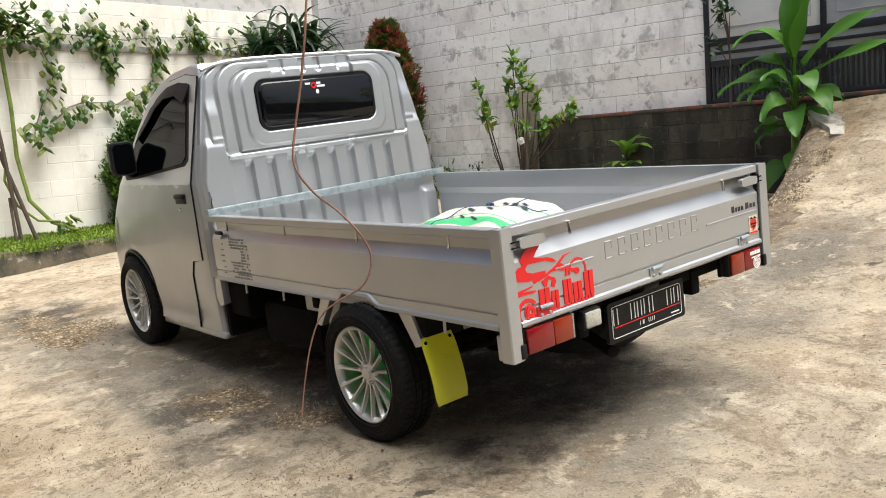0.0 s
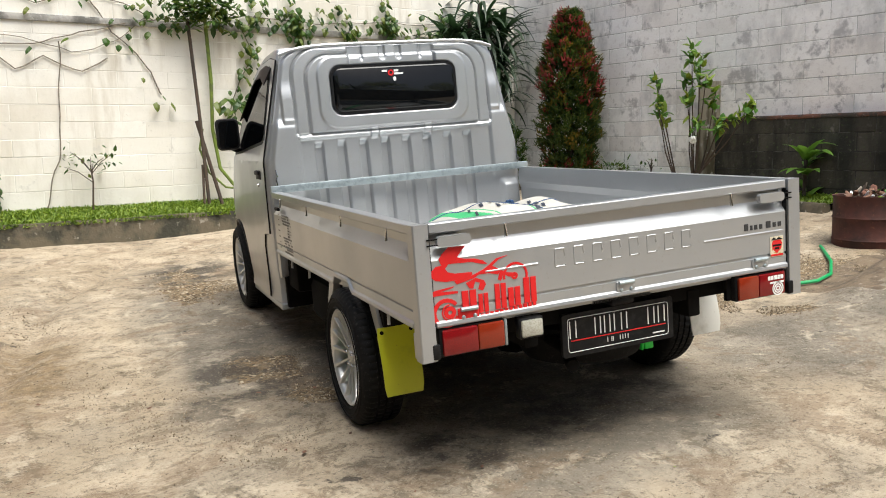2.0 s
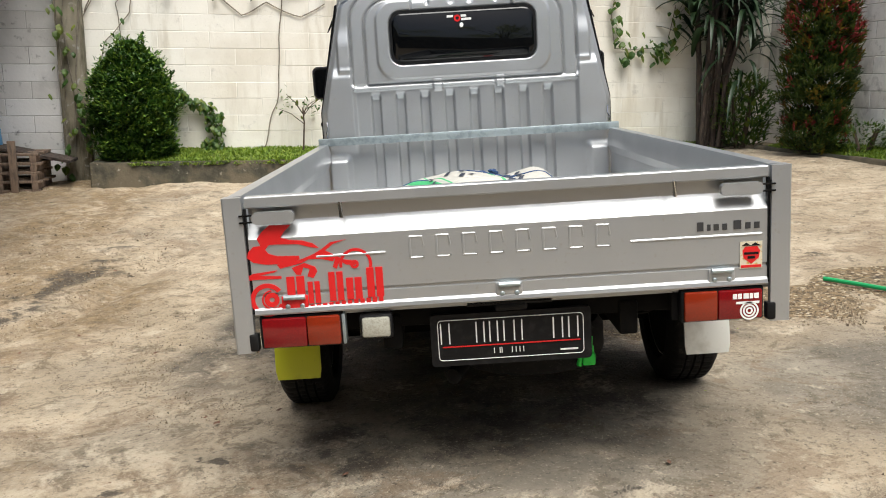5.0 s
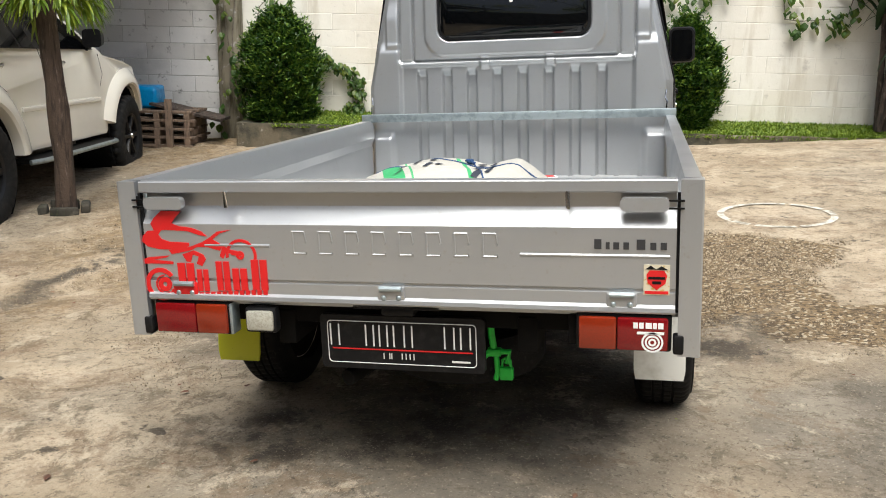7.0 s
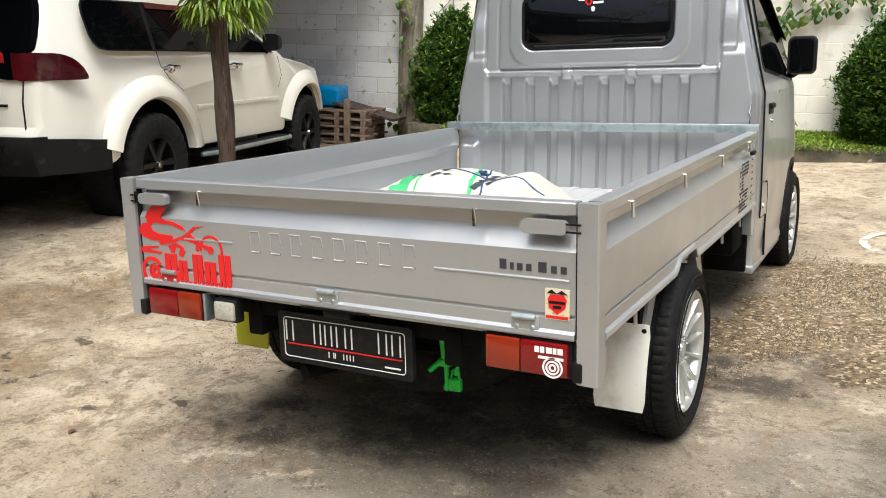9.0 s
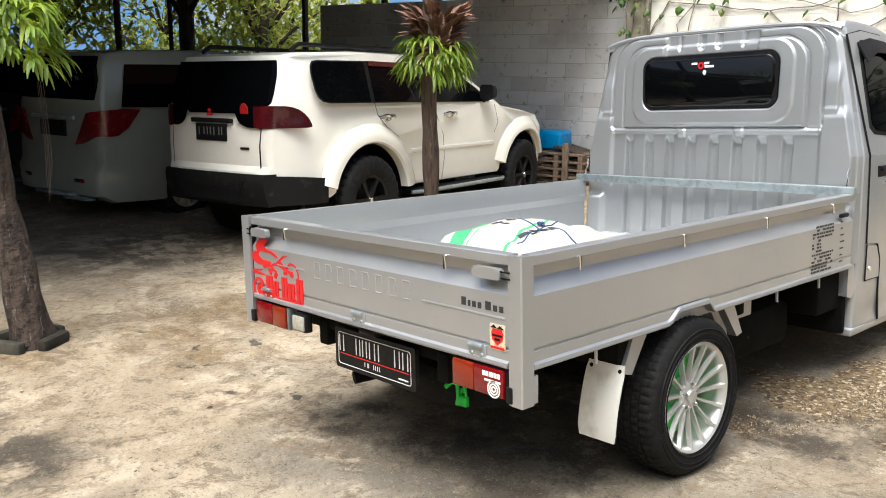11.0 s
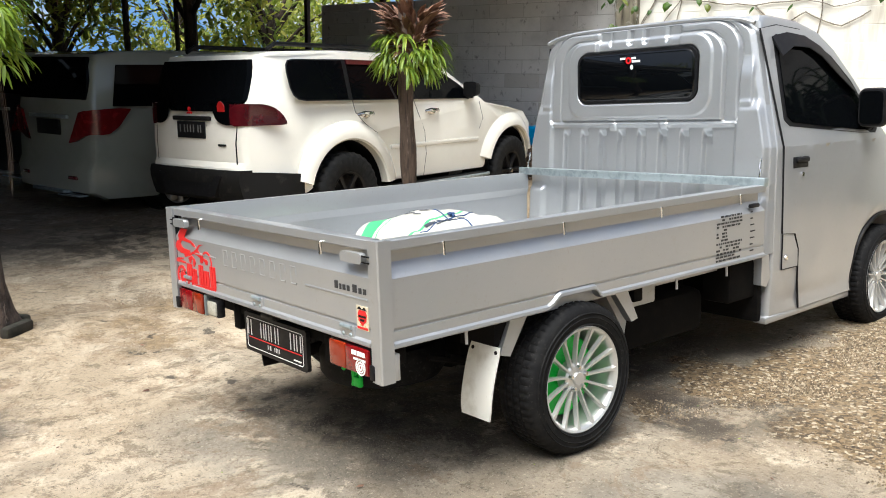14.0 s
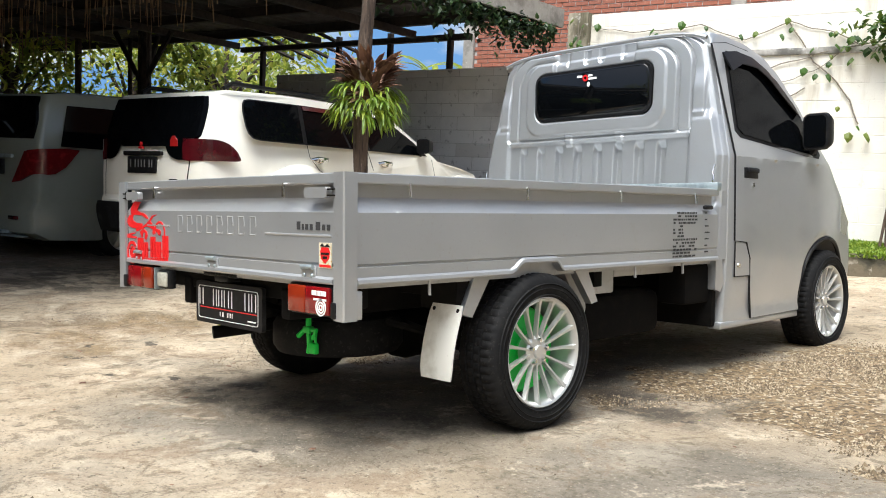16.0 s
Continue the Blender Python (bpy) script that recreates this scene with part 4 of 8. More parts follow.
def rosette(name, place, n, length, width, droop, mat, label, category, seed, upright=1.0, trunk=None):
    rnd = random.Random(seed)
    ob = thing(name, Matrix.Translation(place), label, category)
    if trunk:
        for k, (pts, r) in enumerate(trunk):
            bm = bmesh.new()
            tube(bm, pts, r, 8)
            part("stem", bm, BARK_DARK, ob)
    heads = [Vector(pts[-1]) for pts, r in trunk] if trunk else [Vector((0, 0, 0))]
    for k in range(n):
        bm = bmesh.new()
        a = rnd.uniform(0, 6.283)
        h = rnd.choice(heads)
        long_leaf(bm, h + Vector((0, 0, (-1.1 * rnd.random() ** 2 if length < 1 else rnd.uniform(-0.25, 0.02)) if trunk else 0.02 * k / n)), (math.cos(a), math.sin(a), upright * rnd.uniform(0.4, 1.6)), length * rnd.uniform(0.6, 1.15), width * rnd.uniform(0.7, 1.2), droop * rnd.uniform(0.7, 1.3), 7)
        part("leaf", bm, mat, ob, "", 60)
    return ob


rosette("cordyline", RIGHT @ Vector((0.85, -0.30, 1.02)), 20, 0.46, 0.11, 1.2, LEAF_FRESH, "green broad-bladed cordyline against the mossy wall", "plant", 81, 1.0, [(((0, 0, -0.6), (0.02, 0, 0.02)), 0.02)])
rosette("dracaena", BACK @ Vector((5.55, -0.42, 0.45)), 120, 0.95, 0.05, 2.6, LEAF_DARK, "tall dracaena clump with dark stems and drooping strap leaves", "plant", 82, 0.7,
        [(((0, 0, 0), (0.03, 0, 1.2), (0.10, 0, 2.35)), 0.040), (((0.10, 0.05, 0), (0.12, 0.03, 1.1), (0.32, 0, 2.1)), 0.034), (((-0.12, 0.02, 0), (-0.08, 0, 1.2), (-0.05, -0.05, 2.2)), 0.036), (((0.05, -0.08, 0), (0.10, -0.10, 0.9), (0.30, -0.14, 1.7)), 0.028), (((-0.05, 0.1, 0), (-0.02, 0.1, 1.5), (0.12, 0.1, 2.75)), 0.036), (((-0.17, -0.05, 0), (-0.13, -0.04, 1.2), (-0.10, 0, 2.5)), 0.034), (((0.14, 0.0, 0), (0.16, 0.02, 1.3), (0.25, 0.03, 2.5)), 0.032)])
rosette("dracaena", BACK @ Vector((5.25, -0.30, 2.55)), 190, 0.85, 0.08, 1.4, LEAF_DARK, "dark spiky dracaena heads above the beam", "plant", 87, 1.0, [(((0.15, 0, -2.1), (0.1, 0, -1.0), (0, 0, 0.1)), 0.035), (((0.2, 0.0, -2.1), (0.35, 0, -1.0), (0.45, 0, 0.3)), 0.03), (((0.25, 0.0, -2.1), (0.5, 0.05, -1.0), (0.8, 0.05, 0.2)), 0.03)])
bushy("corner_bush", BACK @ Vector((5.92, -0.5, 0.46)), egg(0.95, 0.36, 0.3), 1300, 0.11, LEAF_CREEPER, "loose low bush of long green leaves in the corner", 83, "bush", 0.3)
sapling(RIGHT @ Vector((-1.35, -0.3, 0.54)), 0.42, 84, "small weed sapling beside the block wall", 0.08, 14, 0.05)
sapling(RIGHT @ Vector((2.1, -0.22, 1.38)), 1.25, 85, "dark-leaved sapling growing in front of the gate", 0.2, 60, 0.10, LEAF_DARK)
bushy("weed_clump", RIGHT @ Vector((-2.05, -0.3, 0.5)), egg(0.35, 0.3, 0.2), 350, 0.06, LEAF_CREEPER, "low weeds at the foot of the red shrub", 86, "weed")
# ---- the pickup truck, in its own frame: x to its right, y ahead, z up from the ground under the bed ----
truck = thing("pickup_truck", TRUCK, "silver single-cab pickup truck with an open drop-side bed", "truck")


def cab_half_width(z):
    return 0.825 if z < 1.15 else 0.825 - 0.135 * (z - 1.15) / 0.63


CAB = [(2.40, 0.27), (3.27, 0.28)]
CAB += [(3.645 + 0.375 * math.cos(radians(a)), 0.345 + 0.365 * math.sin(radians(a))) for a in range(188, 0, -12)]
CAB += [(4.06, 0.31), (4.17, 0.33), (4.205, 0.5), (4.18, 0.66), (4.10, 0.82), (3.97, 0.96), (3.84, 1.06), (3.74, 1.15)]
BELT_FRONT = len(CAB) - 1
CAB += [(3.64, 1.25), (3.40, 1.50), (3.20, 1.67), (3.05, 1.75), (2.85, 1.795), (2.60, 1.812), (2.50, 1.805), (2.475, 1.78), (2.445, 1.3), (2.436, 1.15)]
BELT_REAR = len(CAB) - 1
CAB += [(2.43, 0.9), (2.43, 0.6)]


def cab_shell():
    bm = bmesh.new()
    rows = []
    for u, inset in ((-1, 0.034), (-0.996, 0.018), (-0.982, 0.007), (-0.95, 0.001), (-0.8, 0), (0, -0.01), (0.8, 0), (0.95, 0.001), (0.982, 0.007), (0.996, 0.018), (1, 0.034)):
        row = []
        for i, (y, z) in enumerate(CAB):
            k = inset / math.hypot(y - 3.2, z - 1.0)
            yy, zz = y + (3.2 - y) * k, z + (1.0 - z) * k
            if i in (BELT_FRONT, BELT_REAR):
                zz = 1.15
            row.append(bm.verts.new((u * cab_half_width(zz), yy, zz)))
        rows.append(row)
    n = len(CAB)
    for a, b in zip(rows, rows[1:]):
        for i in range(n):
            bm.faces.new((a[i], a[(i + 1) % n], b[(i + 1) % n], b[i]))
    for row in (rows[0], rows[-1]):
        bm.faces.new(row[:BELT_FRONT + 1] + row[BELT_REAR:])
        bm.faces.new(row[BELT_FRONT:BELT_REAR + 1])
    return bm


cab = part("cab", cab_shell(), SILVER, truck)


def side_panel(bm, pts, s, proud, thick=0.006):
    """A panel on the cab's flank, from an outline in y and z, bent at the waistline."""
    def at(y, z, d):
        return bm.verts.new((s * (cab_half_width(z) + d), y, z))
    outer, inner = [at(y, z, proud) for y, z in pts], [at(y, z, proud - thick) for y, z in pts]
    n = len(pts)
    bm.faces.new(outer)
    for i in range(n):
        bm.faces.new((outer[i], outer[(i + 1) % n], inner[(i + 1) % n], inner[i]))


DOOR_LOW = [(2.497, 1.15), (2.50, 0.715), (2.61, 0.705), (2.652, 0.62), (2.665, 0.45), (2.685, 0.30), (3.262, 0.302), (3.258, 0.40), (3.295, 0.55), (3.36, 0.66), (3.46, 0.735), (3.545, 0.77), (3.575, 1.0), (3.60, 1.15)]
DOOR_UP = [(2.497, 1.15), (2.462, 1.735), (2.62, 1.757), (2.85, 1.742), (3.0, 1.70), (3.16, 1.60), (3.36, 1.42), (3.60, 1.15)]
GLASS = [(2.565, 1.30), (2.61, 1.268), (3.30, 1.208), (3.49, 1.20), (3.525, 1.225), (3.30, 1.455), (3.12, 1.59), (2.98, 1.655), (2.80, 1.685), (2.62, 1.69), (2.588, 1.66)]
for s in (-1, 1):
    bm = bmesh.new()
    side_panel(bm, DOOR_LOW, s, 0.008)
    side_panel(bm, DOOR_UP, s, 0.008)
    door = part("door", bm, SILVER, truck, "silver cab door with a black-framed tinted window")
    for pts, r in ((DOOR_UP[:4][::-1] + DOOR_LOW[:6], 0.0055), (DOOR_UP[3:] + DOOR_LOW[-2:4:-1], 0.0028)):
        bm = bmesh.new()
        tube(bm, [(s * (cab_half_width(z) + 0.003), y, z) for y, z in pts], r, 6)
        part("door_seal", bm, BLACK, door)
    bm = bmesh.new()
    c = (3.0, 1.42)
    frame_pts = [(y + (y - c[0]) * 0.045 + 0.012 * (1 if y > c[0] else -1), z + (0.022 if z > c[1] else -0.018)) for y, z in GLASS]
    side_panel(bm, frame_pts, s, 0.010, 0.008)
    part("window_frame", bm, BLACK, door, "black rubber and film frame")
    bm = bmesh.new()
    side_panel(bm, GLASS, s, 0.0145, 0.004)
    part("window_glass", bm, TINT, door, "dark tinted side glass")
    # weather visor over the glass
    bm = bmesh.new()
    top = [(2.55, 1.70), (2.70, 1.725), (2.88, 1.712), (3.03, 1.662), (3.17, 1.578), (3.33, 1.45)]
    low = [(2.57, 1.60), (2.70, 1.652), (2.86, 1.648), (2.98, 1.605), (3.11, 1.52), (3.30, 1.41)]
    rings = []
    for (y0, z0), (y1, z1) in zip(top, low):
        w0, w1 = cab_half_width(z0), cab_half_width(z1)
        rings.append([(s * (w0 + 0.013), y0, z0), (s * (w1 + 0.042), y1, z1), (s * (w1 + 0.036), y1, z1 - 0.002), (s * (w0 + 0.004), y0, z0 - 0.008)])
    loft(bm, rings)
    part("wind_visor", bm, BLACK, door, "glossy black plastic wind visor")
    bm = bmesh.new()
    box(bm, s * 0.828, s * 0.836, 2.575, 2.725, 1.038, 1.095, 0.006)
    part("handle_recess", bm, BLACK, door)
    bm = bmesh.new()
    box(bm, s * 0.832, s * 0.848, 2.60, 2.72, 1.066, 1.092, 0.007)
    part("door_handle", bm, BLACK, door)
    bm = bmesh.new()
    spin(bm, [(0.0, 0.012), (0.011, 0.012), (0.013, 0.0)], Matrix.Translation((s * 0.828, 2.665, 1.005)) @ Matrix.Diagonal((s, 1, 1, 1)), 14)
    part("lock_barrel", bm, CHROME, door)
    # outside mirror
    bm = bmesh.new()
    rings = [[(s * x, 3.30, z) for x, z in rounded(0.825, 0.967, 1.228, 1.425, 0.03)],
             [(s * x, 3.325, z) for x, z in rounded(0.818, 0.975, 1.220, 1.433, 0.035)],
             [(s * x, 3.39, z) for x, z in rounded(0.825, 0.965, 1.235, 1.42, 0.04)],
             [(s * x, 3.42, z) for x, z in rounded(0.85, 0.94, 1.27, 1.385, 0.04)]]
    loft(bm, rings)
    mirror = part("wing_mirror", bm, BLACK, truck, "black plastic wing mirror housing")
    bm = bmesh.new()
    prism(bm, [(s * x, z) for x, z in rounded(0.835, 0.957, 1.238, 1.415, 0.025)], "y", 3.295, 3.301)
    part("mirror_glass", bm, REAR_GLASS, mirror)
    bm = bmesh.new()
    tube(bm, [(s * 0.78, 3.46, 1.22), (s * 0.84, 3.40, 1.215), (s * 0.88, 3.37, 1.24)], 0.017, 8)
    part("mirror_arm", bm, BLACK, mirror)
    # sill, step edge behind the door, inner corner of the cab's rear
    bm = bmesh.new()
    box(bm, s * 0.76, s * 0.834, 2.372, 3.27, 0.262, 0.298, 0.008)
    part("sill", bm, SILVER, truck)
    bm = bmesh.new()
    prism(bm, [(2.335, 0.62), (2.40, 0.62), (2.42, 0.50), (2.385, 0.455), (2.335, 0.47)], "x", s * 0.775, s * 0.822)
    part("cab_bracket", bm, SILVER, truck)
    # front wheel arch lip and lamp corner
    bm = bmesh.new()
    arc = [(s * 0.822, 3.645 + 0.372 * math.cos(radians(a)), 0.345 + 0.362 * math.sin(radians(a))) for a in range(188, -2, -10)]
    tube(bm, arc, 0.012, 6)
    part("arch_lip", bm, BLACK, truck)
    bm = bmesh.new()
    loft(bm, [[(s * 0.83, y, z) for y, z in ((3.90, 0.74), (4.04, 0.72), (4.10, 0.80), (3.93, 0.93))], [(s * 0.62, y, z) for y, z in ((4.02, 0.74), (4.20, 0.72), (4.18, 0.80), (4.05, 0.90))]])
    part("headlamp", bm, CLEAR_LENS, truck)

bm = bmesh.new()
side_panel(bm, [(2.505, 0.705), (2.60, 0.695), (2.642, 0.62), (2.652, 0.53), (2.505, 0.53)], 1, 0.0065)
flap = part("fuel_flap", bm, SILVER, truck)
bm = bmesh.new()
tube(bm, [(0.830, y, z) for y, z in ((2.503, 0.71), (2.503, 0.527), (2.655, 0.527))], 0.0035, 6)
part("flap_seam", bm, BLACK, flap)
bm = bmesh.new()
spin(bm, [(0.0, 0.006), (0.011, 0.006), (0.013, 0.0)], Matrix.Translation((0.832, 2.535, 0.585)), 12)
part("flap_lock", bm, CHROME, flap)


def round_cab(names):
    """Gives the flat flanks a slight belly and draws the nose in, in all the listed parts alike."""
    for ob in truck.children_recursive:
        if ob.name.split(".")[0] not in names:
            continue
        bm = bmesh.new()
        bm.from_mesh(ob.data)
        if ob.name.split(".")[0] in ("cab", "door"):
            bmesh.ops.triangulate(bm, faces=[f for f in bm.faces if len(f.verts) > 4])
            for _ in range(6):
                bmesh.ops.subdivide_edges(bm, edges=[e for e in bm.edges if e.calc_length() > 0.06], cuts=1, use_grid_fill=True)
            bmesh.ops.triangulate(bm, faces=[f for f in bm.faces if len(f.verts) > 4])
        for v in bm.verts:
            x, y, z = v.co
            k = min(1.0, abs(x) / cab_half_width(z))
            belly = 0.016 * math.sin(math.pi * min(1, max(0, (z - 0.27) / 0.98))) - 0.010 * smooth01(0.45, 0.27, z) + 0.012 * math.exp(-((y - 3.72) / 0.28) ** 2 - ((z - 0.74) / 0.12) ** 2)
            belly *= smooth01(2.40, 2.62, y)
            nose = 0.09 * max(0, (y - 3.30) / 0.9) ** 2
            v.co.x = x * (1 - nose) + math.copysign(belly * k ** 6, x)
        bm.to_mesh(ob.data)
        bm.free()
        ob.data.polygons.foreach_set("use_smooth", [True] * len(ob.data.polygons))
        ob.data.set_sharp_from_angle(angle=radians(28))


round_cab(("cab", "door", "door_seal", "window_frame", "window_glass", "wind_visor", "handle_recess", "door_handle", "lock_barrel", "fuel_flap", "flap_seam", "flap_lock", "arch_lip", "headlamp"))


# pressed rear panel of the cab
def rounded_distance(x, z, cx, cz, hx, hz, r):
    qx, qz = abs(x - cx) - hx + r, abs(z - cz) - hz + r
    return math.hypot(max(qx, 0), max(qz, 0)) + min(max(qx, qz), 0) - r


def panel_relief(x, z):
    ax = abs(x)
    h = 0.0
    upper = smooth01(1.285, 1.30, z)
    for hx, hz, cz, r, step in ((0.625, 0.345, 1.445, 0.16, 0.012), (0.545, 0.315, 1.43, 0.14, 0.010)):
        d = rounded_distance(x, z, 0, cz, hx, hz, r)
        h += upper * step * (1 - smooth01(-0.007, 0.007, d)) * (smooth01(0.27, 0.29, ax) if z > 1.66 else 1)
        h -= upper * 0.013 * math.exp(-((d - 0.008) / 0.006) ** 2) * (smooth01(0.27, 0.29, ax) if z > 1.66 else 1)
    d = rounded_distance(x, z, 0, 1.525, 0.482, 0.212, 0.11)
    h += 0.009 * (1 - smooth01(-0.008, 0.008, d))
    d = rounded_distance(x, z, 0, 1.534, 0.41, 0.15, 0.07)
    h -= 0.018 * (1 - smooth01(-0.012, 0.004, d))
    if ax < 0.63:
        h += 0.017 * math.exp(-((z - 1.272) / 0.012) ** 2)
        for tx in (-0.155, 0.195):
            h += 0.010 * (1 - smooth01(0.018, 0.032, abs(x - tx))) * smooth01(1.23, 1.25, z) * (1 - smooth01(1.29, 1.31, z))
    ribs = 0.0
    if ax < 0.60:
        for i in range(8):
            ribs = max(ribs, 1 - smooth01(0.019, 0.031, abs(x + 0.508 - 0.1385 * i)))
        h -= 0.030 * ribs * (1 - smooth01(1.20, 1.25, z))
    h += 0.020 * smooth01(0.615, 0.64, ax) * (1 - smooth01(1.33, 1.40, z)) * smooth01(0.9, 1.02, z)
    h += 0.016 * smooth01(0.628, 0.64, ax) * (1 - smooth01(0.70, 0.712, ax)) * (1 - smooth01(1.50, 1.62, z)) * smooth01(1.35, 1.38, z)
    h += 0.030 * smooth01(0.66, 0.70, ax) * (1 - smooth01(0.86, 0.92, z))
    for tx in (-0.056, 0.048):
        h -= 0.016 * (1 - smooth01(0.014, 0.025, math.hypot(abs(x - tx), max(0.0, 1.728 - z))))
    h -= 0.012 * math.exp(-((ax - 0.19) / 0.009) ** 2) * smooth01(1.70, 1.725, z)
    h -= 0.008 * smooth01(0.19, 0.20, ax) * (1 - smooth01(0.265, 0.285, ax)) * smooth01(1.715, 1.745, z)
    return h


bm = bmesh.new()
NX, NZ = 330, 260
grid = []
for j in range(NZ + 1):
    z = 0.62 + (1.792 - 0.62) * j / NZ
    hw = cab_half_width(z) - 0.012 - 0.075 * smooth01(1.69, 1.80, z) ** 2
    edge = 2.368 + 0.0585 * max(0, z - 0.6)
    row = []
    for i in range(NX + 1):
        x = hw * (2 * i / NX - 1)
        rim = smooth01(0.0, 0.03, hw - abs(x))
        row.append(bm.verts.new((x, edge + 0.012 - (0.016 + panel_relief(x, z)) * rim - 0.010 * (1 - (x / hw) ** 2), z)))
    row.insert(0, bm.verts.new((-hw - 0.009, edge + 0.10, z)))
    row.append(bm.verts.new((hw + 0.009, edge + 0.10, z)))
    grid.append(row)
grid.append([bm.verts.new((v.co.x, v.co.y + 0.08, 1.803)) for v in grid[-1]])
for a, b in zip(grid, grid[1:]):
    for i in range(NX + 2):
        bm.faces.new((a[i], a[i + 1], b[i + 1], b[i]))
rear_panel = part("rear_panel", bm, SILVER, truck, "pressed steel cab back with ribs and grooves", 60)
bm = bmesh.new()
prism(bm, rounded(-0.405, 0.405, 1.393, 1.675, 0.06), "y", 2.372, 2.42)
part("window_seal", bm, BLACK, rear_panel)
bm = bmesh.new()
loft(bm, [[(x, y, z) for x, z in rounded(-w, w, 1.534 - h, 1.534 + h, 0.055)] for w, h, y in ((0.392, 0.128, 2.372), (0.385, 0.121, 2.366))])
rear_glass = part("rear_window", bm, REAR_GLASS, rear_panel, "black tinted rear window")
for x0, x1, z0, z1 in ((-0.085, -0.05, 1.628, 1.640), (-0.008, 0.022, 1.628, 1.640), (-0.006, 0.05, 1.610, 1.622)):
    bm = bmesh.new()
    box(bm, x0, x1, 2.3635, 2.365, z0, z1)
    part("sticker_bar", bm, WHITE_PAINT, rear_glass, "small white lettering drawn as a bar", 0)
bm = bmesh.new()
ball(bm, (-0.006, 2.3645, 1.585), 0.011, 0.001, 0.014)
part("sticker_dot", bm, WHITE_PAINT, rear_glass)
bm = bmesh.new()
spin(bm, [(0.009, 0), (0.019, 0), (0.019, 0.0015), (0.009, 0.0015)], Matrix.Translation((-0.028, 2.363, 1.622)) @ pose(0, 0, 0, 0, 0, 90), 20, True)
part("sticker_ring", bm, RED_FILM, rear_glass)
# dark sheet over the cab's lower back, in place of the shade there
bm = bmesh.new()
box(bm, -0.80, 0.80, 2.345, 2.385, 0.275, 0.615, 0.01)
part("lower_bulkhead", bm, DARK_STEEL, truck, "dark sheet that stands for the shade below the cab's back")
# rain gutter along the roof's rear edge
bm = bmesh.new()
gutter = [(x, 2.435, 1.808 - 0.045 * (abs(x) / 0.69) ** 6) for x in [-0.69 + 0.069 * i for i in range(21)]]
tube(bm, gutter, 0.012, 8)
part("roof_gutter", bm, SILVER, truck)

# ---- bed ----
bm = bmesh.new()
floor_line = [(-0.79, 0.60)]
for i in range(13):
    x0 = -0.79 + i * 1.58 / 13
    floor_line += [(x0 + 0.002, 0.654), (x0 + 0.008, 0.660), (x0 + 0.100, 0.660), (x0 + 0.106, 0.654)]
prism(bm, floor_line + [(0.79, 0.654), (0.79, 0.60)], "y", 0.03, 2.40)
part("bed_floor", bm, BED_PAINT, truck, "ribbed grey steel bed floor with dust")
SIDE = [(-0.003, 0.975), (0.0, 0.972), (0.0, 0.945), (-0.004, 0.941), (-0.040, 0.939), (-0.042, 0.897), (-0.040, 0.893), (-0.007, 0.853), (-0.003, 0.848), (-0.003, 0.684), (-0.009, 0.681), (-0.009, 0.675), (-0.003, 0.672), (-0.003, 0.640), (0.006, 0.633), (0.008, 0.622), (0.005, 0.617), (-0.03, 0.617), (-0.04, 0.70), (-0.040, 0.84), (-0.054, 0.88), (-0.054, 0.93), (-0.045, 0.975)]


def arch_lift(y):
    return 0.040 * smooth01(0.775, 0.845, y) * (1 - smooth01(1.045, 1.09, y))


for s in (-1, 1):
    bm = bmesh.new()
    ys = [0.044, 0.4, 0.7, 0.775, 0.80, 0.82, 0.845, 0.95, 1.045, 1.06, 1.075, 1.09, 1.3, 1.8, 2.33]
    rings = []
    for y in ys:
        ring = []
        for dx, z in SIDE:
            lift = arch_lift(y) if z < 0.66 else 0
            ring.append((s * (0.835 + dx), y, z + lift))
        rings.append(ring)
    loft(bm, rings)
    gate = part("side_gate", bm, SILVER, truck, "silver drop-side panel with a bevelled rib", 16)
    for y in (0.264, 0.863, 1.478, 2.099):
        bm = bmesh.new()
        tube(bm, [(s * 0.800, y, 0.947), (s * 0.838, y, 0.944), (s * 0.839, y, 0.90)], 0.0055, 8)
        part("rope_hook", bm, CHROME, gate)
    for y in (0.37, 1.62, 2.02):
        bm = bmesh.new()
        tube(bm, [(s * 0.82, y, 0.62), (s * 0.822, y, 0.565)], 0.006, 8)
        part("lower_pin", bm, SILVER, gate)
    bm = bmesh.new()
    box(bm, s * 0.822, s * 0.842, 2.19, 2.27, 0.872, 0.893, 0.008)
    part("gate_handle", bm, BLACK, gate)
    bm = bmesh.new()
    rnd = random.Random(5)
    for r in range(15):
        z = 0.855 - 0.0158 * r
        y = 1.905 + 0.01 * rnd.random()
        while y < 2.10 + 0.03 * rnd.random():
            w = rnd.uniform(0.008, 0.03)
            if not (r in (4, 5, 6, 7) and y > 2.0) and rnd.random() < 0.8:
                box(bm, s * 0.8325, s * 0.8335, y, y + w, z - 0.0048, z + 0.0042)
            y += w + 0.007
        if r % 2 == 0:
            box(bm, s * 0.8325, s * 0.8335, 2.20, 2.20 + rnd.uniform(0.02, 0.05), z - 0.0035, z + 0.003)
    tagged(part("data_print", bm, PRINT_GREY if s > 0 else PRINT_GLARE, gate, "grey printed data block drawn as bars", 0), kind="stuff")

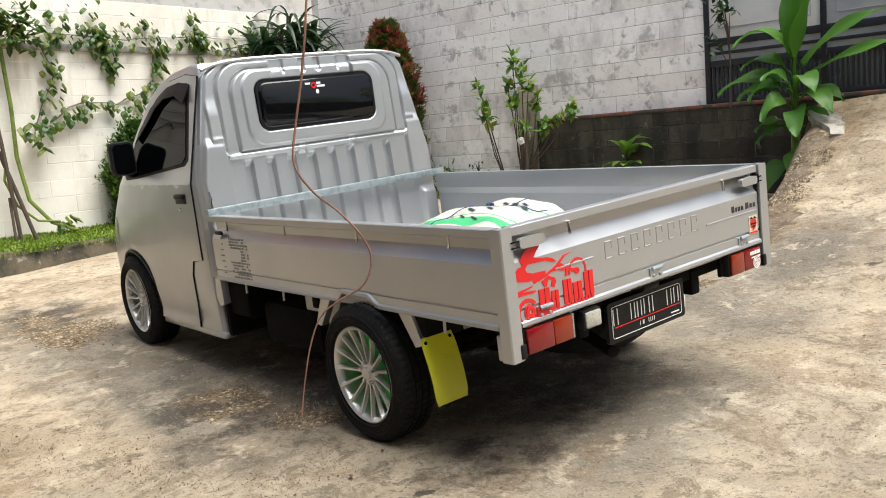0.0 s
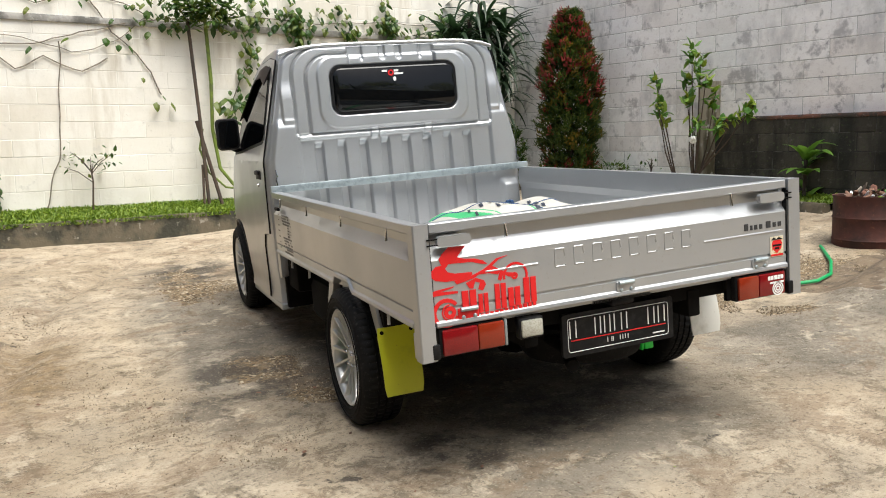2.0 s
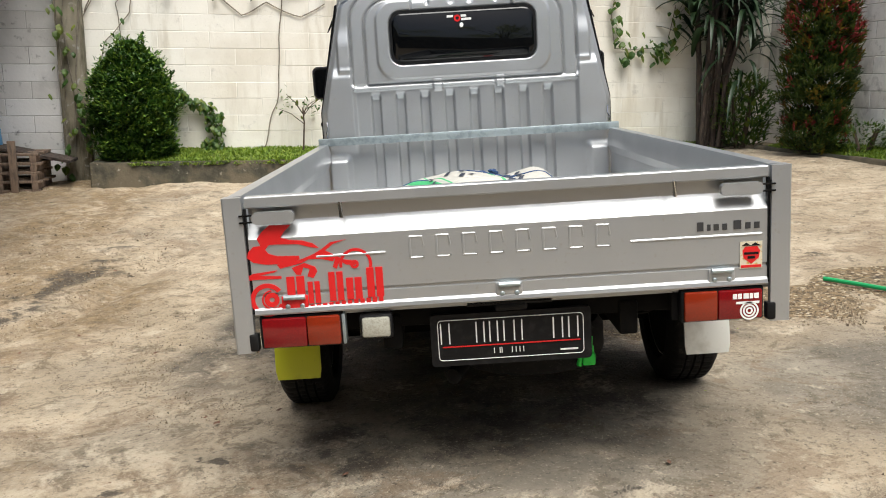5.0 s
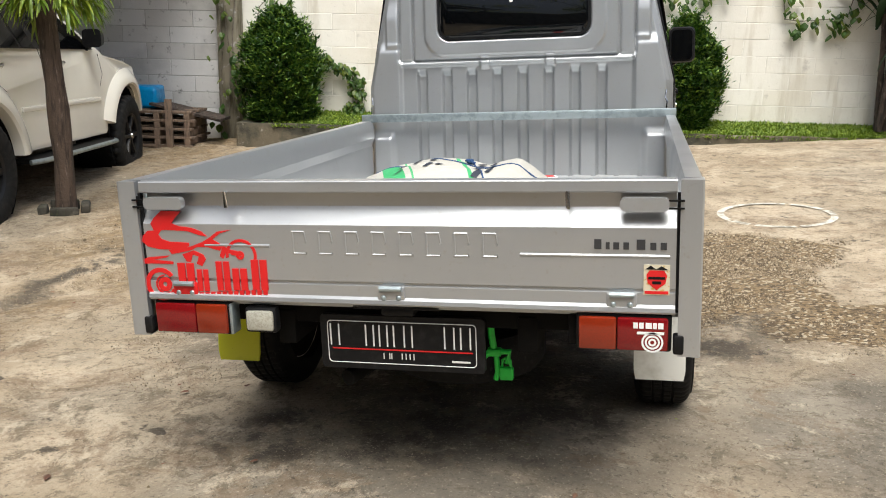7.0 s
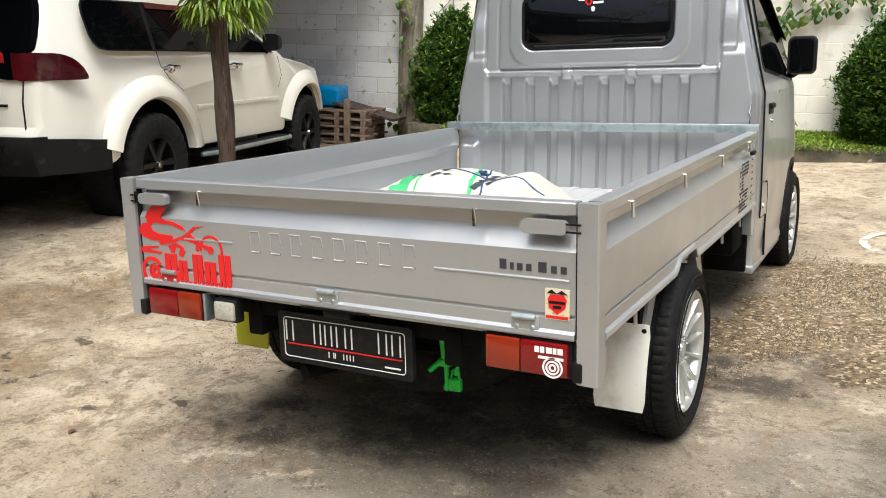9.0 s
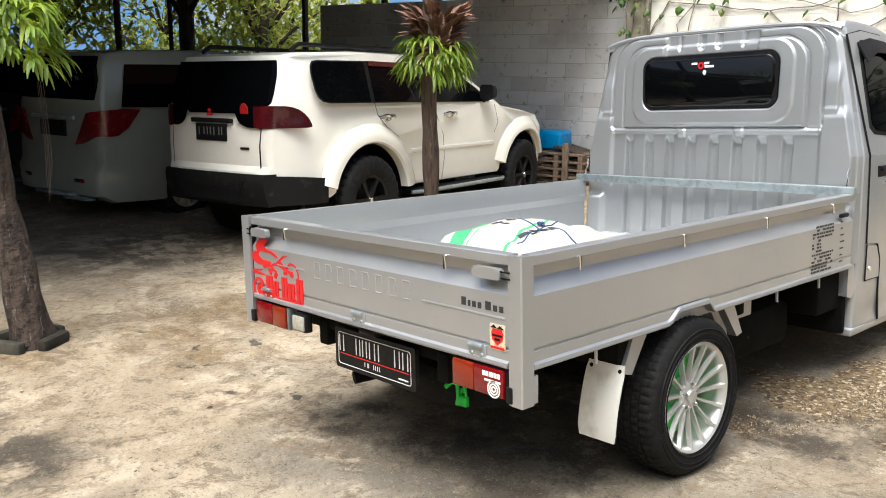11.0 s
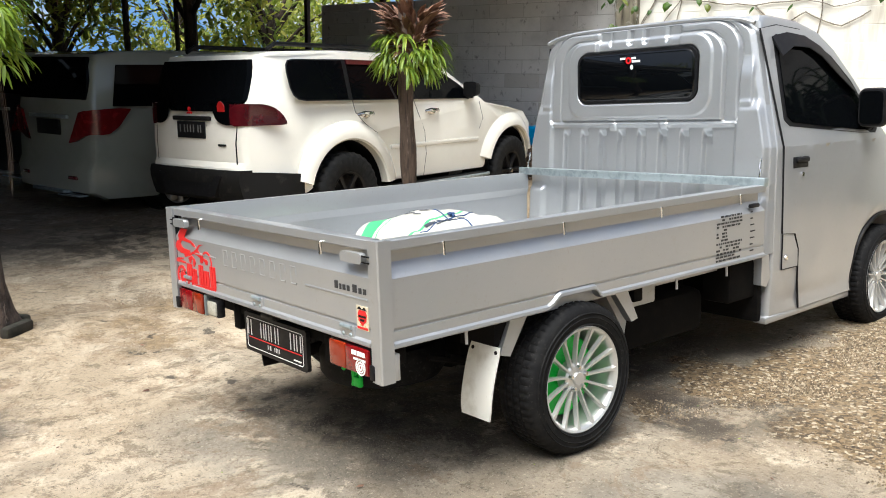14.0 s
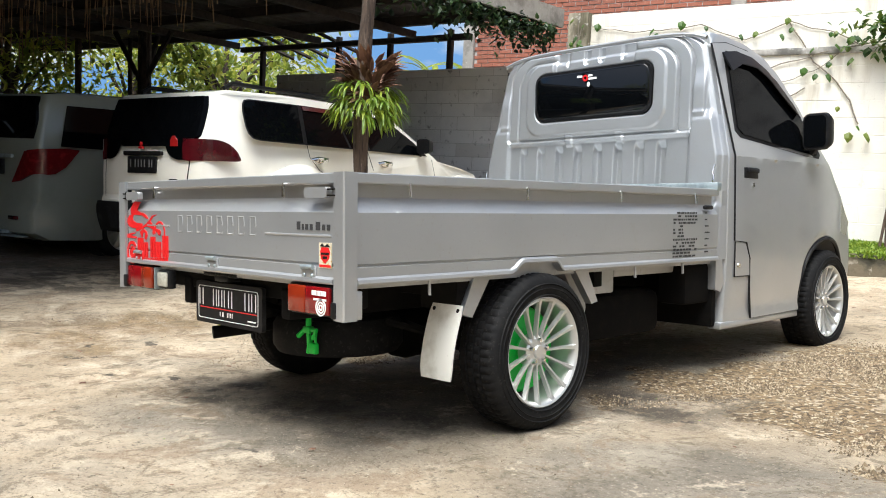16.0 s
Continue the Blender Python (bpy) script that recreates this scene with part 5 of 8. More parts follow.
bm = bmesh.new()
prism(bm, [(-dx, z) for dx, z in SIDE], "x", -0.772, 0.772)
tailgate = part("tailgate", bm, SILVER, truck, "silver tailgate with raised marks and red sticker", 16)
for i in range(8):
    x = -0.300 + i * 0.0795
    bm = bmesh.new()
    tube(bm, [(x + 0.004, 0.0056, 0.764), (x + 0.004, 0.0056, 0.828)], 0.0052, 6)
    tube(bm, [(x + 0.004, 0.0056, 0.828), (x + 0.040, 0.0056, 0.828), (x + 0.044, 0.0056, 0.80), (x + 0.044, 0.0056, 0.764), (x + 0.004, 0.0056, 0.764)], 0.0048, 6)
    part("raised_mark", bm, SILVER, tailgate, "plain raised mark pressed into the steel")
for x0, x1, z in ((-0.575, -0.369, 0.786), (0.363, 0.755, 0.772)):
    bm = bmesh.new()
    tube(bm, [(x0, 0.0055, z), (x1, 0.0055, z)], 0.0055, 8)
    part("pressed_line", bm, SILVER, tailgate)
for x0, w, h in ((0.559, 0.026, 0.031), (0.590, 0.014, 0.023), (0.609, 0.021, 0.023), (0.635, 0.020, 0.023), (0.668, 0.031, 0.031), (0.704, 0.021, 0.023), (0.730, 0.022, 0.023)):
    bm = bmesh.new()
    box(bm, x0 + 0.1 * w, x0 + 0.82 * w, 0.0005, 0.004, 0.790, 0.786 + h)
    part("model_mark", bm, PRINT_GREY, tailgate, "dark grey model mark drawn as a bar", 0)
for x in (-0.65, -0.006, 0.634):
    bm = bmesh.new()
    box(bm, x - 0.04, x + 0.04, -0.004, 0.004, 0.622, 0.672, 0.004)
    hinge = part("hinge", bm, SILVER if x > -0.5 else RED_FILM, tailgate)
    bm = bmesh.new()
    tube(bm, [(x - 0.032, -0.008, 0.668), (x + 0.032, -0.008, 0.668)], 0.008, 10)
    part("hinge_pin", bm, GALV, hinge)
    for d in (-0.022, 0.022):
        bm = bmesh.new()
        ball(bm, (x + d, -0.005, 0.640), 0.008, 0.004, 0.008)
        part("rivet", bm, GALV, hinge)
for x in (-0.7765, 0.7765):
    bm = bmesh.new()
    box(bm, x - 0.004, x + 0.004, 0.004, 0.02, 0.62, 0.94)
    part("gate_gap", bm, BLACK, tailgate, "", 0)
for x in (-0.491, 0.493):
    bm = bmesh.new()
    tube(bm, [(x, 0.02, 0.947), (x, -0.006, 0.944), (x, -0.007, 0.90)], 0.006, 8)
    part("rope_hook", bm, CHROME, tailgate)
for s in (-1, 1):
    bm = bmesh.new()
    prism(bm, [(s * x, z) for x, z in rounded(0.628, 0.752, 0.894, 0.930, 0.014)], "y", -0.016, 0.006)
    latch = part("latch", bm, SILVER, tailgate, "silver over-centre latch lever")
    for z in (0.902, 0.922):
        bm = bmesh.new()
        tube(bm, [(s * 0.735, -0.010, z), (s * 0.790, -0.012, z)], 0.003, 6)
        part("latch_rod", bm, DARK_STEEL, latch)
    bm = bmesh.new()
    box(bm, s * 0.778, s * 0.806, -0.007, 0.004, 0.893, 0.933, 0.003)
    part("latch_catch", bm, BLACK, latch)
    bm = bmesh.new()
    prism(bm, [(s * x, y) for x, y in ((0.780, -0.008), (0.833, -0.012), (0.838, -0.007), (0.838, 0.043), (0.828, 0.043), (0.828, 0.03), (0.780, 0.012))], "z", 0.503, 0.976)
    box(bm, s * 0.80, s * 0.836, 0.044, 0.066, 0.506, 0.598, 0.004)
    post = part("corner_post", bm, SILVER, truck)
    bm = bmesh.new()
    box(bm, s * 0.768, s * 0.796, -0.014, 0.02, 0.508, 0.562, 0.006)
    part("rubber_buffer", bm, BLACK, post)

# red motif on the tailgate, as plain shapes
bm = bmesh.new()


layer = [0.0]


def film(pts):
    layer[0] += 0.00002
    prism(bm, pts, "y", 0.0012 - layer[0], 0.0040)


def motif(pts):
    film([(-0.815 + 0.000861 * (x - 110), 0.888 - 0.000851 * (y - 190)) for x, y in pts])


motif([(205, 215), (235, 190), (310, 192), (285, 215), (270, 235), (300, 245), (345, 250), (380, 262), (400, 280), (370, 275), (330, 262), (250, 258), (200, 260), (190, 235)])
motif([(155, 280), (175, 262), (230, 258), (215, 275), (225, 290), (255, 300), (330, 303), (330, 315), (300, 328), (215, 328), (170, 318), (150, 300)])
motif([(250, 330), (330, 318), (380, 300), (410, 283), (440, 262), (495, 255), (450, 268), (420, 290), (455, 310), (445, 330), (400, 318), (360, 318), (335, 330), (260, 345)])
motif([(300, 345), (345, 330), (380, 345), (388, 362), (372, 386), (352, 378), (362, 352), (340, 345), (330, 372), (315, 370)])
motif([(110, 382), (165, 358), (250, 350), (240, 357), (185, 366), (262, 372), (262, 381), (180, 380)])
motif([(430, 300), (455, 310), (480, 325), (530, 335), (520, 348), (490, 345), (468, 330), (455, 358), (442, 350), (452, 322)])
for cx, cy, r0, r1, a0, a1 in ((522, 345, 47, 57, -48, 190), (518, 345, 6, 15, 0, 360), (207, 455, 44, 60, 35, 340), (222, 455, 9, 26, 0, 360), (222, 455, 30, 35, 90, 300)):
    n = 20
    angles = [radians(a0 + (a1 - a0) * k / n) for k in range(n + 1)]
    for a, b in zip(angles, angles[1:]):
        motif([(cx + r * math.cos(t), cy - r * math.sin(t)) for r, t in ((r0, a), (r1, a), (r1, b), (r0, b))])
for x0, x1, y0, y1 in ((278, 306, 376, 478), (312, 340, 376, 478), (350, 368, 398, 476), (374, 392, 398, 476), (424, 446, 368, 472), (452, 474, 368, 472), (484, 508, 392, 470), (514, 538, 392, 470), (556, 582, 360, 466), (588, 613, 360, 466)):
    motif([(x0, y1), (x0, y0), (x1, y0), (x1, y1)])
for i in range(17):
    x = 245 + 21.8 * i
    motif([(x, 505 - 1.4 * i), (x, 488 - 1.4 * i), (x + 15, 488 - 1.4 * i), (x + 15, 505 - 1.4 * i)])
part("red_sticker", bm, RED_FILM, tailgate, "red vinyl motorbike motif with bars for lettering", 0)
bm = bmesh.new()
box(bm, 0.690, 0.757, 0.0005, 0.004, 0.668, 0.750)
badge = part("badge_sticker", bm, BADGE, tailgate, "small cream and red badge sticker", 0)
bm = bmesh.new()
prism(bm, [(0.697, 0.722), (0.705, 0.735), (0.742, 0.735), (0.750, 0.722), (0.746, 0.70), (0.7235, 0.682), (0.701, 0.70)], "y", -0.0005, 0.001)
box(bm, 0.693, 0.754, -0.0005, 0.001, 0.671, 0.679)
part("badge_shield", bm, RED_FILM, badge, "", 0)
bm = bmesh.new()
box(bm, 0.702, 0.745, -0.0015, 0.0, 0.711, 0.718)
box(bm, 0.712, 0.735, -0.0015, 0.0, 0.698, 0.706)
prism(bm, [(0.695, 0.738), (0.708, 0.748), (0.722, 0.738), (0.735, 0.747), (0.752, 0.737)], "y", -0.0012, 0.001)
part("badge_print", bm, BLACK, badge, "", 0)

# tail lamps
for s in (-1, 1):
    bm = bmesh.new()
    box(bm, s * 0.512, s * 0.765, 0.004, 0.06, 0.508, 0.612, 0.008)
    lamp = part("tail_lamp", bm, BLACK, truck)
    bm = bmesh.new()
    box(bm, s * 0.622, s * 0.756, -0.010, 0.006, 0.514, 0.606, 0.007)
    red = part("red_lens", bm, RED_LENS, lamp, "red lens")
    bm = bmesh.new()
    box(bm, s * 0.520, s * 0.621, -0.010, 0.006, 0.514, 0.606, 0.007)
    part("amber_lens", bm, AMBER_LENS, lamp, "amber lens")
    bm = bmesh.new()
    box(bm, s * (0.505 if s < 0 else 0.49), s * 0.516, 0.0 if s < 0 else 0.03, 0.05, 0.512, 0.606, 0.003)
    part("lamp_bracket", bm, GALV if s < 0 else DARK_STEEL, lamp)
    if s > 0:
        bm = bmesh.new()
        for i, (x, w) in enumerate(((0.665, 0.012), (0.680, 0.012), (0.697, 0.016), (0.716, 0.010), (0.729, 0.014))):
            box(bm, x, x + w, -0.0115, -0.0098, 0.578, 0.594)
        box(bm, 0.675, 0.745, -0.0115, -0.0098, 0.562, 0.569)
        for r in (0.008, 0.017, 0.026):
            spin(bm, [(r - 0.0025, 0), (r + 0.0025, 0), (r + 0.0025, 0.0016), (r - 0.0025, 0.0016)], Matrix.Translation((0.715, -0.0115, 0.540)) @ pose(0, 0, 0, 0, 0, 90), 24, True)
        part("lens_sticker", bm, WHITE_PAINT, red, "white bars and rings sticker", 0)
bm = bmesh.new()
box(bm, -0.463, -0.362, -0.008, 0.03, 0.522, 0.600, 0.010)
reverse = part("reversing_lamp", bm, BLACK, truck)
bm = bmesh.new()
box(bm, -0.455, -0.370, -0.016, -0.004, 0.530, 0.592, 0.008)
part("clear_lens", bm, CLEAR_LENS, reverse, "dusty clear lens")

# number plate
bm = bmesh.new()
prism(bm, rounded(-0.252, 0.248, 0.400, 0.566, 0.012), "y", 0.060, 0.078)
holder = part("number_plate", bm, BLACK, truck, "black number plate with white border and bars")
bm = bmesh.new()
border = [(x, 0.0585, z) for x, z in rounded(-0.229, 0.223, 0.419, 0.548, 0.012)]
tube(bm, border + border[:1], 0.0014, 6, False)
part("plate_border", bm, WHITE_PAINT, holder, "white rounded border line", 0)
for x, w in ((-0.222, 0.026), (-0.112, 0.024), (-0.070, 0.024), (-0.026, 0.0), (0.006, 0.024), (0.128, 0.028), (0.176, 0.028)):
    for dx in sorted({0.0, w}):
        bm = bmesh.new()
        box(bm, x + dx, x + dx + 0.0042, 0.0578, 0.0605, 0.472, 0.538)
        part("plate_bar", bm, WHITE_PAINT, holder, "", 0)
for x in (-0.058, -0.040, -0.034, -0.002, 0.010, 0.022, 0.034):
    bm = bmesh.new()
    box(bm, x, x + 0.0026, 0.0578, 0.0605, 0.434, 0.452)
    part("plate_bar", bm, WHITE_PAINT, holder, "", 0)
bm = bmesh.new()
box(bm, 0.150, 0.205, 0.0578, 0.0605, 0.431, 0.436)
part("plate_bar", bm, WHITE_PAINT, holder, "", 0)
bm = bmesh.new()
box(bm, -0.216, 0.212, 0.0576, 0.0605, 0.4605, 0.4640)
part("plate_line", bm, RED_FILM, holder, "", 0)
bm = bmesh.new()
box(bm, -0.14, 0.13, 0.03, 0.10, 0.594, 0.616, 0.006)
box(bm, -0.05, 0.05, 0.028, 0.10, 0.575, 0.60, 0.008)
part("plate_light", bm, BLACK, truck)

# green spare-wheel lock
bm = bmesh.new()
tube(bm, [(0.300, 0.12, 0.585), (0.303, 0.12, 0.52), (0.312, 0.115, 0.46)], 0.011, 8)
tube(bm, [(0.262, 0.10, 0.435), (0.30, 0.11, 0.468), (0.36, 0.115, 0.466), (0.352, 0.11, 0.43)], 0.010, 8)
tube(bm, [(0.318, 0.11, 0.465), (0.322, 0.11, 0.40), (0.315, 0.11, 0.375)], 0.009, 8)
box(bm, 0.290, 0.335, 0.10, 0.128, 0.452, 0.478, 0.006)
lock = part("spare_wheel_lock", bm, GREEN_PAINT, truck, "bright green painted lock bracket")
bm = bmesh.new()
box(bm, 0.328, 0.372, 0.10, 0.122, 0.375, 0.418, 0.006)
tube(bm, [(0.336, 0.111, 0.415), (0.338, 0.111, 0.44), (0.35, 0.111, 0.448), (0.362, 0.111, 0.44), (0.364, 0.111, 0.415)], 0.005, 6)
part("padlock", bm, GREEN_PAINT, lock)
lock.location = (-0.075, 0.16, -0.072)

# ---- wheels ----
def wheel(s, y, z, rear):
    m = Matrix.Translation((s * 0.862, y, z)) @ Matrix.Diagonal((-s, 1, 1, 1))
    bm = bmesh.new()
    R = 0.309
    prof = [(0.214, 0.012), (0.225, 0.004), (0.25, -0.002), (0.275, 0.001), (0.292, 0.010), (R - 0.004, 0.024), (R, 0.036), (R, 0.062), (R - 0.008, 0.064), (R - 0.008, 0.070), (R, 0.072), (R, 0.096), (R - 0.008, 0.098), (R - 0.008, 0.104), (R, 0.106), (R, 0.130), (R - 0.008, 0.132), (R - 0.008, 0.138), (R, 0.140), (R, 0.166), (R - 0.006, 0.178), (0.275, 0.194), (0.24, 0.202), (0.214, 0.19)]
    sides = 240
    rings = []
    for k in range(sides):
        t = 2 * math.pi * k / sides
        ring = []
        for i, (r, a) in enumerate(prof):
            if (k + i // 4) % 4 == 0 and 5 <= i <= 20 and i not in (8, 9, 12, 13, 16, 17):
                r -= 0.005
            ring.append(bm.verts.new(m @ Vector((a, r * math.cos(t), r * math.sin(t)))))
        rings.append(ring)
    for k in range(sides):
        a, b = rings[k], rings[(k + 1) % sides]
        for i in range(len(prof)):
            bm.faces.new((a[i], a[(i + 1) % len(prof)], b[(i + 1) % len(prof)], b[i]))
    wheel_ob = part("wheel", bm, RUBBER, truck, "low-profile black tyre on a silver multi-spoke rim", 50)
    for r in (0.226, 0.252, 0.270):
        bm = bmesh.new()
        spin(bm, [(r - 0.003, 0.0), (r, -0.0045), (r + 0.003, 0.0)], m, 72)
        part("sidewall_rib", bm, RUBBER, wheel_ob)
    bm = bmesh.new()
    spin(bm, [(0.190, 0.16), (0.196, 0.05), (0.198, 0.022), (0.206, 0.010), (0.214, 0.006), (0.219, 0.010), (0.217, 0.018), (0.205, 0.03), (0.203, 0.165)], m, 72, True)
    rim = part("rim", bm, ALLOY, wheel_ob, "silver rim")
    for k in range(15):
        t = 2 * math.pi * k / 15
        r0, r1 = 0.036, 0.207
        bm = bmesh.new()
        rings = []
        for r, w, d, th in ((r0, 0.0065, 0.042, 0.02), (0.08, 0.0062, 0.036, 0.02), (0.14, 0.0072, 0.026, 0.018), (0.185, 0.0092, 0.016, 0.016), (r1, 0.015, 0.010, 0.014)):
            ring = []
            for a, tw in ((d, -0.6 * w), (d, 0.6 * w), (d + th, w), (d + th, -w)):
                ring.append(m @ Vector((a, r * math.cos(t) - tw * math.sin(t), r * math.sin(t) + tw * math.cos(t))))
            rings.append(ring)
        loft(bm, rings)
        part("spoke", bm, ALLOY, rim, "", 20)
    bm = bmesh.new()
    spin(bm, [(0.0, 0.030), (0.024, 0.030), (0.027, 0.033), (0.029, 0.040), (0.054, 0.042), (0.063, 0.050), (0.065, 0.09), (0.0, 0.095)], m, 32)
    part("hub", bm, ALLOY, rim)
    for k in range(5):
        t = 2 * math.pi * k / 5 + 0.3
        bm = bmesh.new()
        spin(bm, [(0.0, 0.026), (0.007, 0.026), (0.0095, 0.032), (0.0095, 0.055)], m @ Matrix.Translation((0, 0.045 * math.cos(t), 0.045 * math.sin(t))), 8)
        part("wheel_nut", bm, CHROME, rim)
    bm = bmesh.new()
    spin(bm, [(0.0, 0.094), (0.05, 0.094), (0.06, 0.104), (0.160, 0.106), (0.170, 0.116), (0.170, 0.15), (0.0, 0.155)], m, 40)
    part("brake_drum", bm, GREEN_PAINT if rear else DARK_STEEL, wheel_ob, "bright green brake drum" if rear else "")
    bm = bmesh.new()
    spin(bm, [(0.0, 0.165), (0.2, 0.165)], m, 40)
    part("wheel_back", bm, DARK_STEEL, wheel_ob)


for s in (-1, 1):
    wheel(s, 0.955, 0.306, True)
    wheel(s, 3.66, 0.345 - 0.02 * s, False)

# ---- mud flaps, stays and underbody ----
YELLOW = material("yellow_green_plastic", (0.50, 0.52, 0.015), 0.4, vary=[(12, (0.38, 0.40, 0.02), 0.55, 0.75), (60, (0.30, 0.28, 0.03), 0.66, 0.78)])
FLAP_WHITE = material("dirty_white_plastic", (0.66, 0.66, 0.62), 0.5, vary=[(9, (0.5, 0.49, 0.44), 0.5, 0.7), (60, (0.3, 0.28, 0.24), 0.66, 0.76)])
for s, mat, label in ((-1, YELLOW, "yellow-green plastic mud flap"), (1, FLAP_WHITE, "scuffed white plastic mud flap")):
    bm = bmesh.new()
    rings = []
    for k in range(9):
        z = 0.516 - 0.268 * k / 8
        y = 0.530 - 0.058 * math.sin(k / 8 * 1.6)
        x0, x1 = (0.668, 0.820) if k in (0, 8) else (0.662, 0.826)
        rings.append([(s * x, y + dy, z) for x, dy in ((x0, 0), (x1, 0), (x1, 0.006), (x0, 0.006))])
    loft(bm, rings)
    flap_ob = part("mud_flap", bm, mat, truck, label)
    for x in (0.682, 0.806):
        bm = bmesh.new()
        ball(bm, (s * x, 0.526, 0.495), 0.010, 0.006, 0.010)
        part("flap_bolt", bm, DARK_STEEL, flap_ob)
    for pts in (((0.612, 0.612), (0.700, 0.612), (0.604, 0.466), (0.552, 0.480)), ((1.214, 0.612), (1.299, 0.612), (1.372, 0.474), (1.330, 0.466))):
        bm = bmesh.new()
        prism(bm, pts, "x", s * 0.765, s * 0.80)
        part("guard_stay", bm, SILVER, truck)
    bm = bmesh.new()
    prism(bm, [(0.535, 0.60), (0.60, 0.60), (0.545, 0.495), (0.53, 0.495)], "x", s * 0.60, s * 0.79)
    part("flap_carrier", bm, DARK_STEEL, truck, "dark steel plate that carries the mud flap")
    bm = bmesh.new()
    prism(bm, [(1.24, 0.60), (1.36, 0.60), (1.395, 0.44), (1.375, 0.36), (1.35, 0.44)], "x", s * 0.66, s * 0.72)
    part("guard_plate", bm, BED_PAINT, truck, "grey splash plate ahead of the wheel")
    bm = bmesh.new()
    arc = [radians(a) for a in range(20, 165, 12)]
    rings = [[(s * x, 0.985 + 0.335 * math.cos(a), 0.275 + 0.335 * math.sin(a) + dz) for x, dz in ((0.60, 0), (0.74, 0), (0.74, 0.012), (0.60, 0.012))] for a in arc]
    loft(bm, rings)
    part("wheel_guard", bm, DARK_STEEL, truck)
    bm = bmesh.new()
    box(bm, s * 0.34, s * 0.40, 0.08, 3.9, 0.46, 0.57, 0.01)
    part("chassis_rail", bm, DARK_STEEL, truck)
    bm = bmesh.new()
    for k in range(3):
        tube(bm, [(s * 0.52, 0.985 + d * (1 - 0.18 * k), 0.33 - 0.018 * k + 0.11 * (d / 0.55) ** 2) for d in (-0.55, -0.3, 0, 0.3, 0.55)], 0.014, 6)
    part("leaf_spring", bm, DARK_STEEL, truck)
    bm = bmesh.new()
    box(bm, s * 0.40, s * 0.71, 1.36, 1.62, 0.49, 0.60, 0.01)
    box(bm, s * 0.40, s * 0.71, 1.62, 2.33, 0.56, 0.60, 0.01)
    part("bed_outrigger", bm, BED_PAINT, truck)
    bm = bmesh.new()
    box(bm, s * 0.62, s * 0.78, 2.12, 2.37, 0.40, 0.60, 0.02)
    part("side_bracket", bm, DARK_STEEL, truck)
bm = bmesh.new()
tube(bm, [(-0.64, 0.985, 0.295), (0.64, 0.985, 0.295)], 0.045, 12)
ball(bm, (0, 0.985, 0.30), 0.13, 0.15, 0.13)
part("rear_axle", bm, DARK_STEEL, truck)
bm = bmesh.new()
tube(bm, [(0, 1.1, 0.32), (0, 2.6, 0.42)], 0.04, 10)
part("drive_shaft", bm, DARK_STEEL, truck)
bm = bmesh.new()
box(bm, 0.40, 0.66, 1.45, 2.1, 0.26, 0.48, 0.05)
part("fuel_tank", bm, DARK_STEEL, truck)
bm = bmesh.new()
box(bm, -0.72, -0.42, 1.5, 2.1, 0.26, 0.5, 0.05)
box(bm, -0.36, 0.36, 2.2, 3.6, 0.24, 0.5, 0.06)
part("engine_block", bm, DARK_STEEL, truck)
# unseen drum and box, added to block light passing below the truck
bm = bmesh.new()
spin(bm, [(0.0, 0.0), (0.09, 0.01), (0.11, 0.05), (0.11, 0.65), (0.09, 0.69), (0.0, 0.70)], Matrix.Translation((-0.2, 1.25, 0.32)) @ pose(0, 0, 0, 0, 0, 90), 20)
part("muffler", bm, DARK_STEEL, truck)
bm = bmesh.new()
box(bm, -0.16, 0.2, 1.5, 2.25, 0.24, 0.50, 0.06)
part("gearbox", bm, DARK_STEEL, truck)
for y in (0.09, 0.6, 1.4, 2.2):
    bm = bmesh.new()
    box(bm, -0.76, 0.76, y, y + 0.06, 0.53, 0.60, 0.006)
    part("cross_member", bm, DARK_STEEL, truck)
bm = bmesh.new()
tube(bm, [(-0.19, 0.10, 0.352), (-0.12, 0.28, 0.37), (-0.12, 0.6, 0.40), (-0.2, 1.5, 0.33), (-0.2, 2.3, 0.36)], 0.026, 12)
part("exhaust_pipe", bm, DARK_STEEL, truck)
bm = bmesh.new()
spin(bm, [(0.15, 0), (0.25, 0.0), (0.27, 0.03), (0.27, 0.11), (0.25, 0.14), (0.15, 0.14)], Matrix.Translation((0.10, 0.52, 0.42)) @ pose(0, 0, 0, 0, 90, 0), 40, True)
part("spare_wheel", bm, RUBBER, truck)
bm = bmesh.new()
box(bm, -0.84, 0.84, 2.305, 2.345, 0.966, 1.008, 0.003)
part("cross_bar", bm, GALV, truck, "galvanised steel bar across the bed front")
for s in (-1, 1):
    bm = bmesh.new()
    tube(bm, [(s * 0.79, 2.34, 1.0), (s * 0.795, 2.345, 1.04), (s * 0.785, 2.35, 1.06), (s * 0.79, 2.36, 1.10)], 0.004, 6)
    part("tie_hook", bm, CHROME, truck)
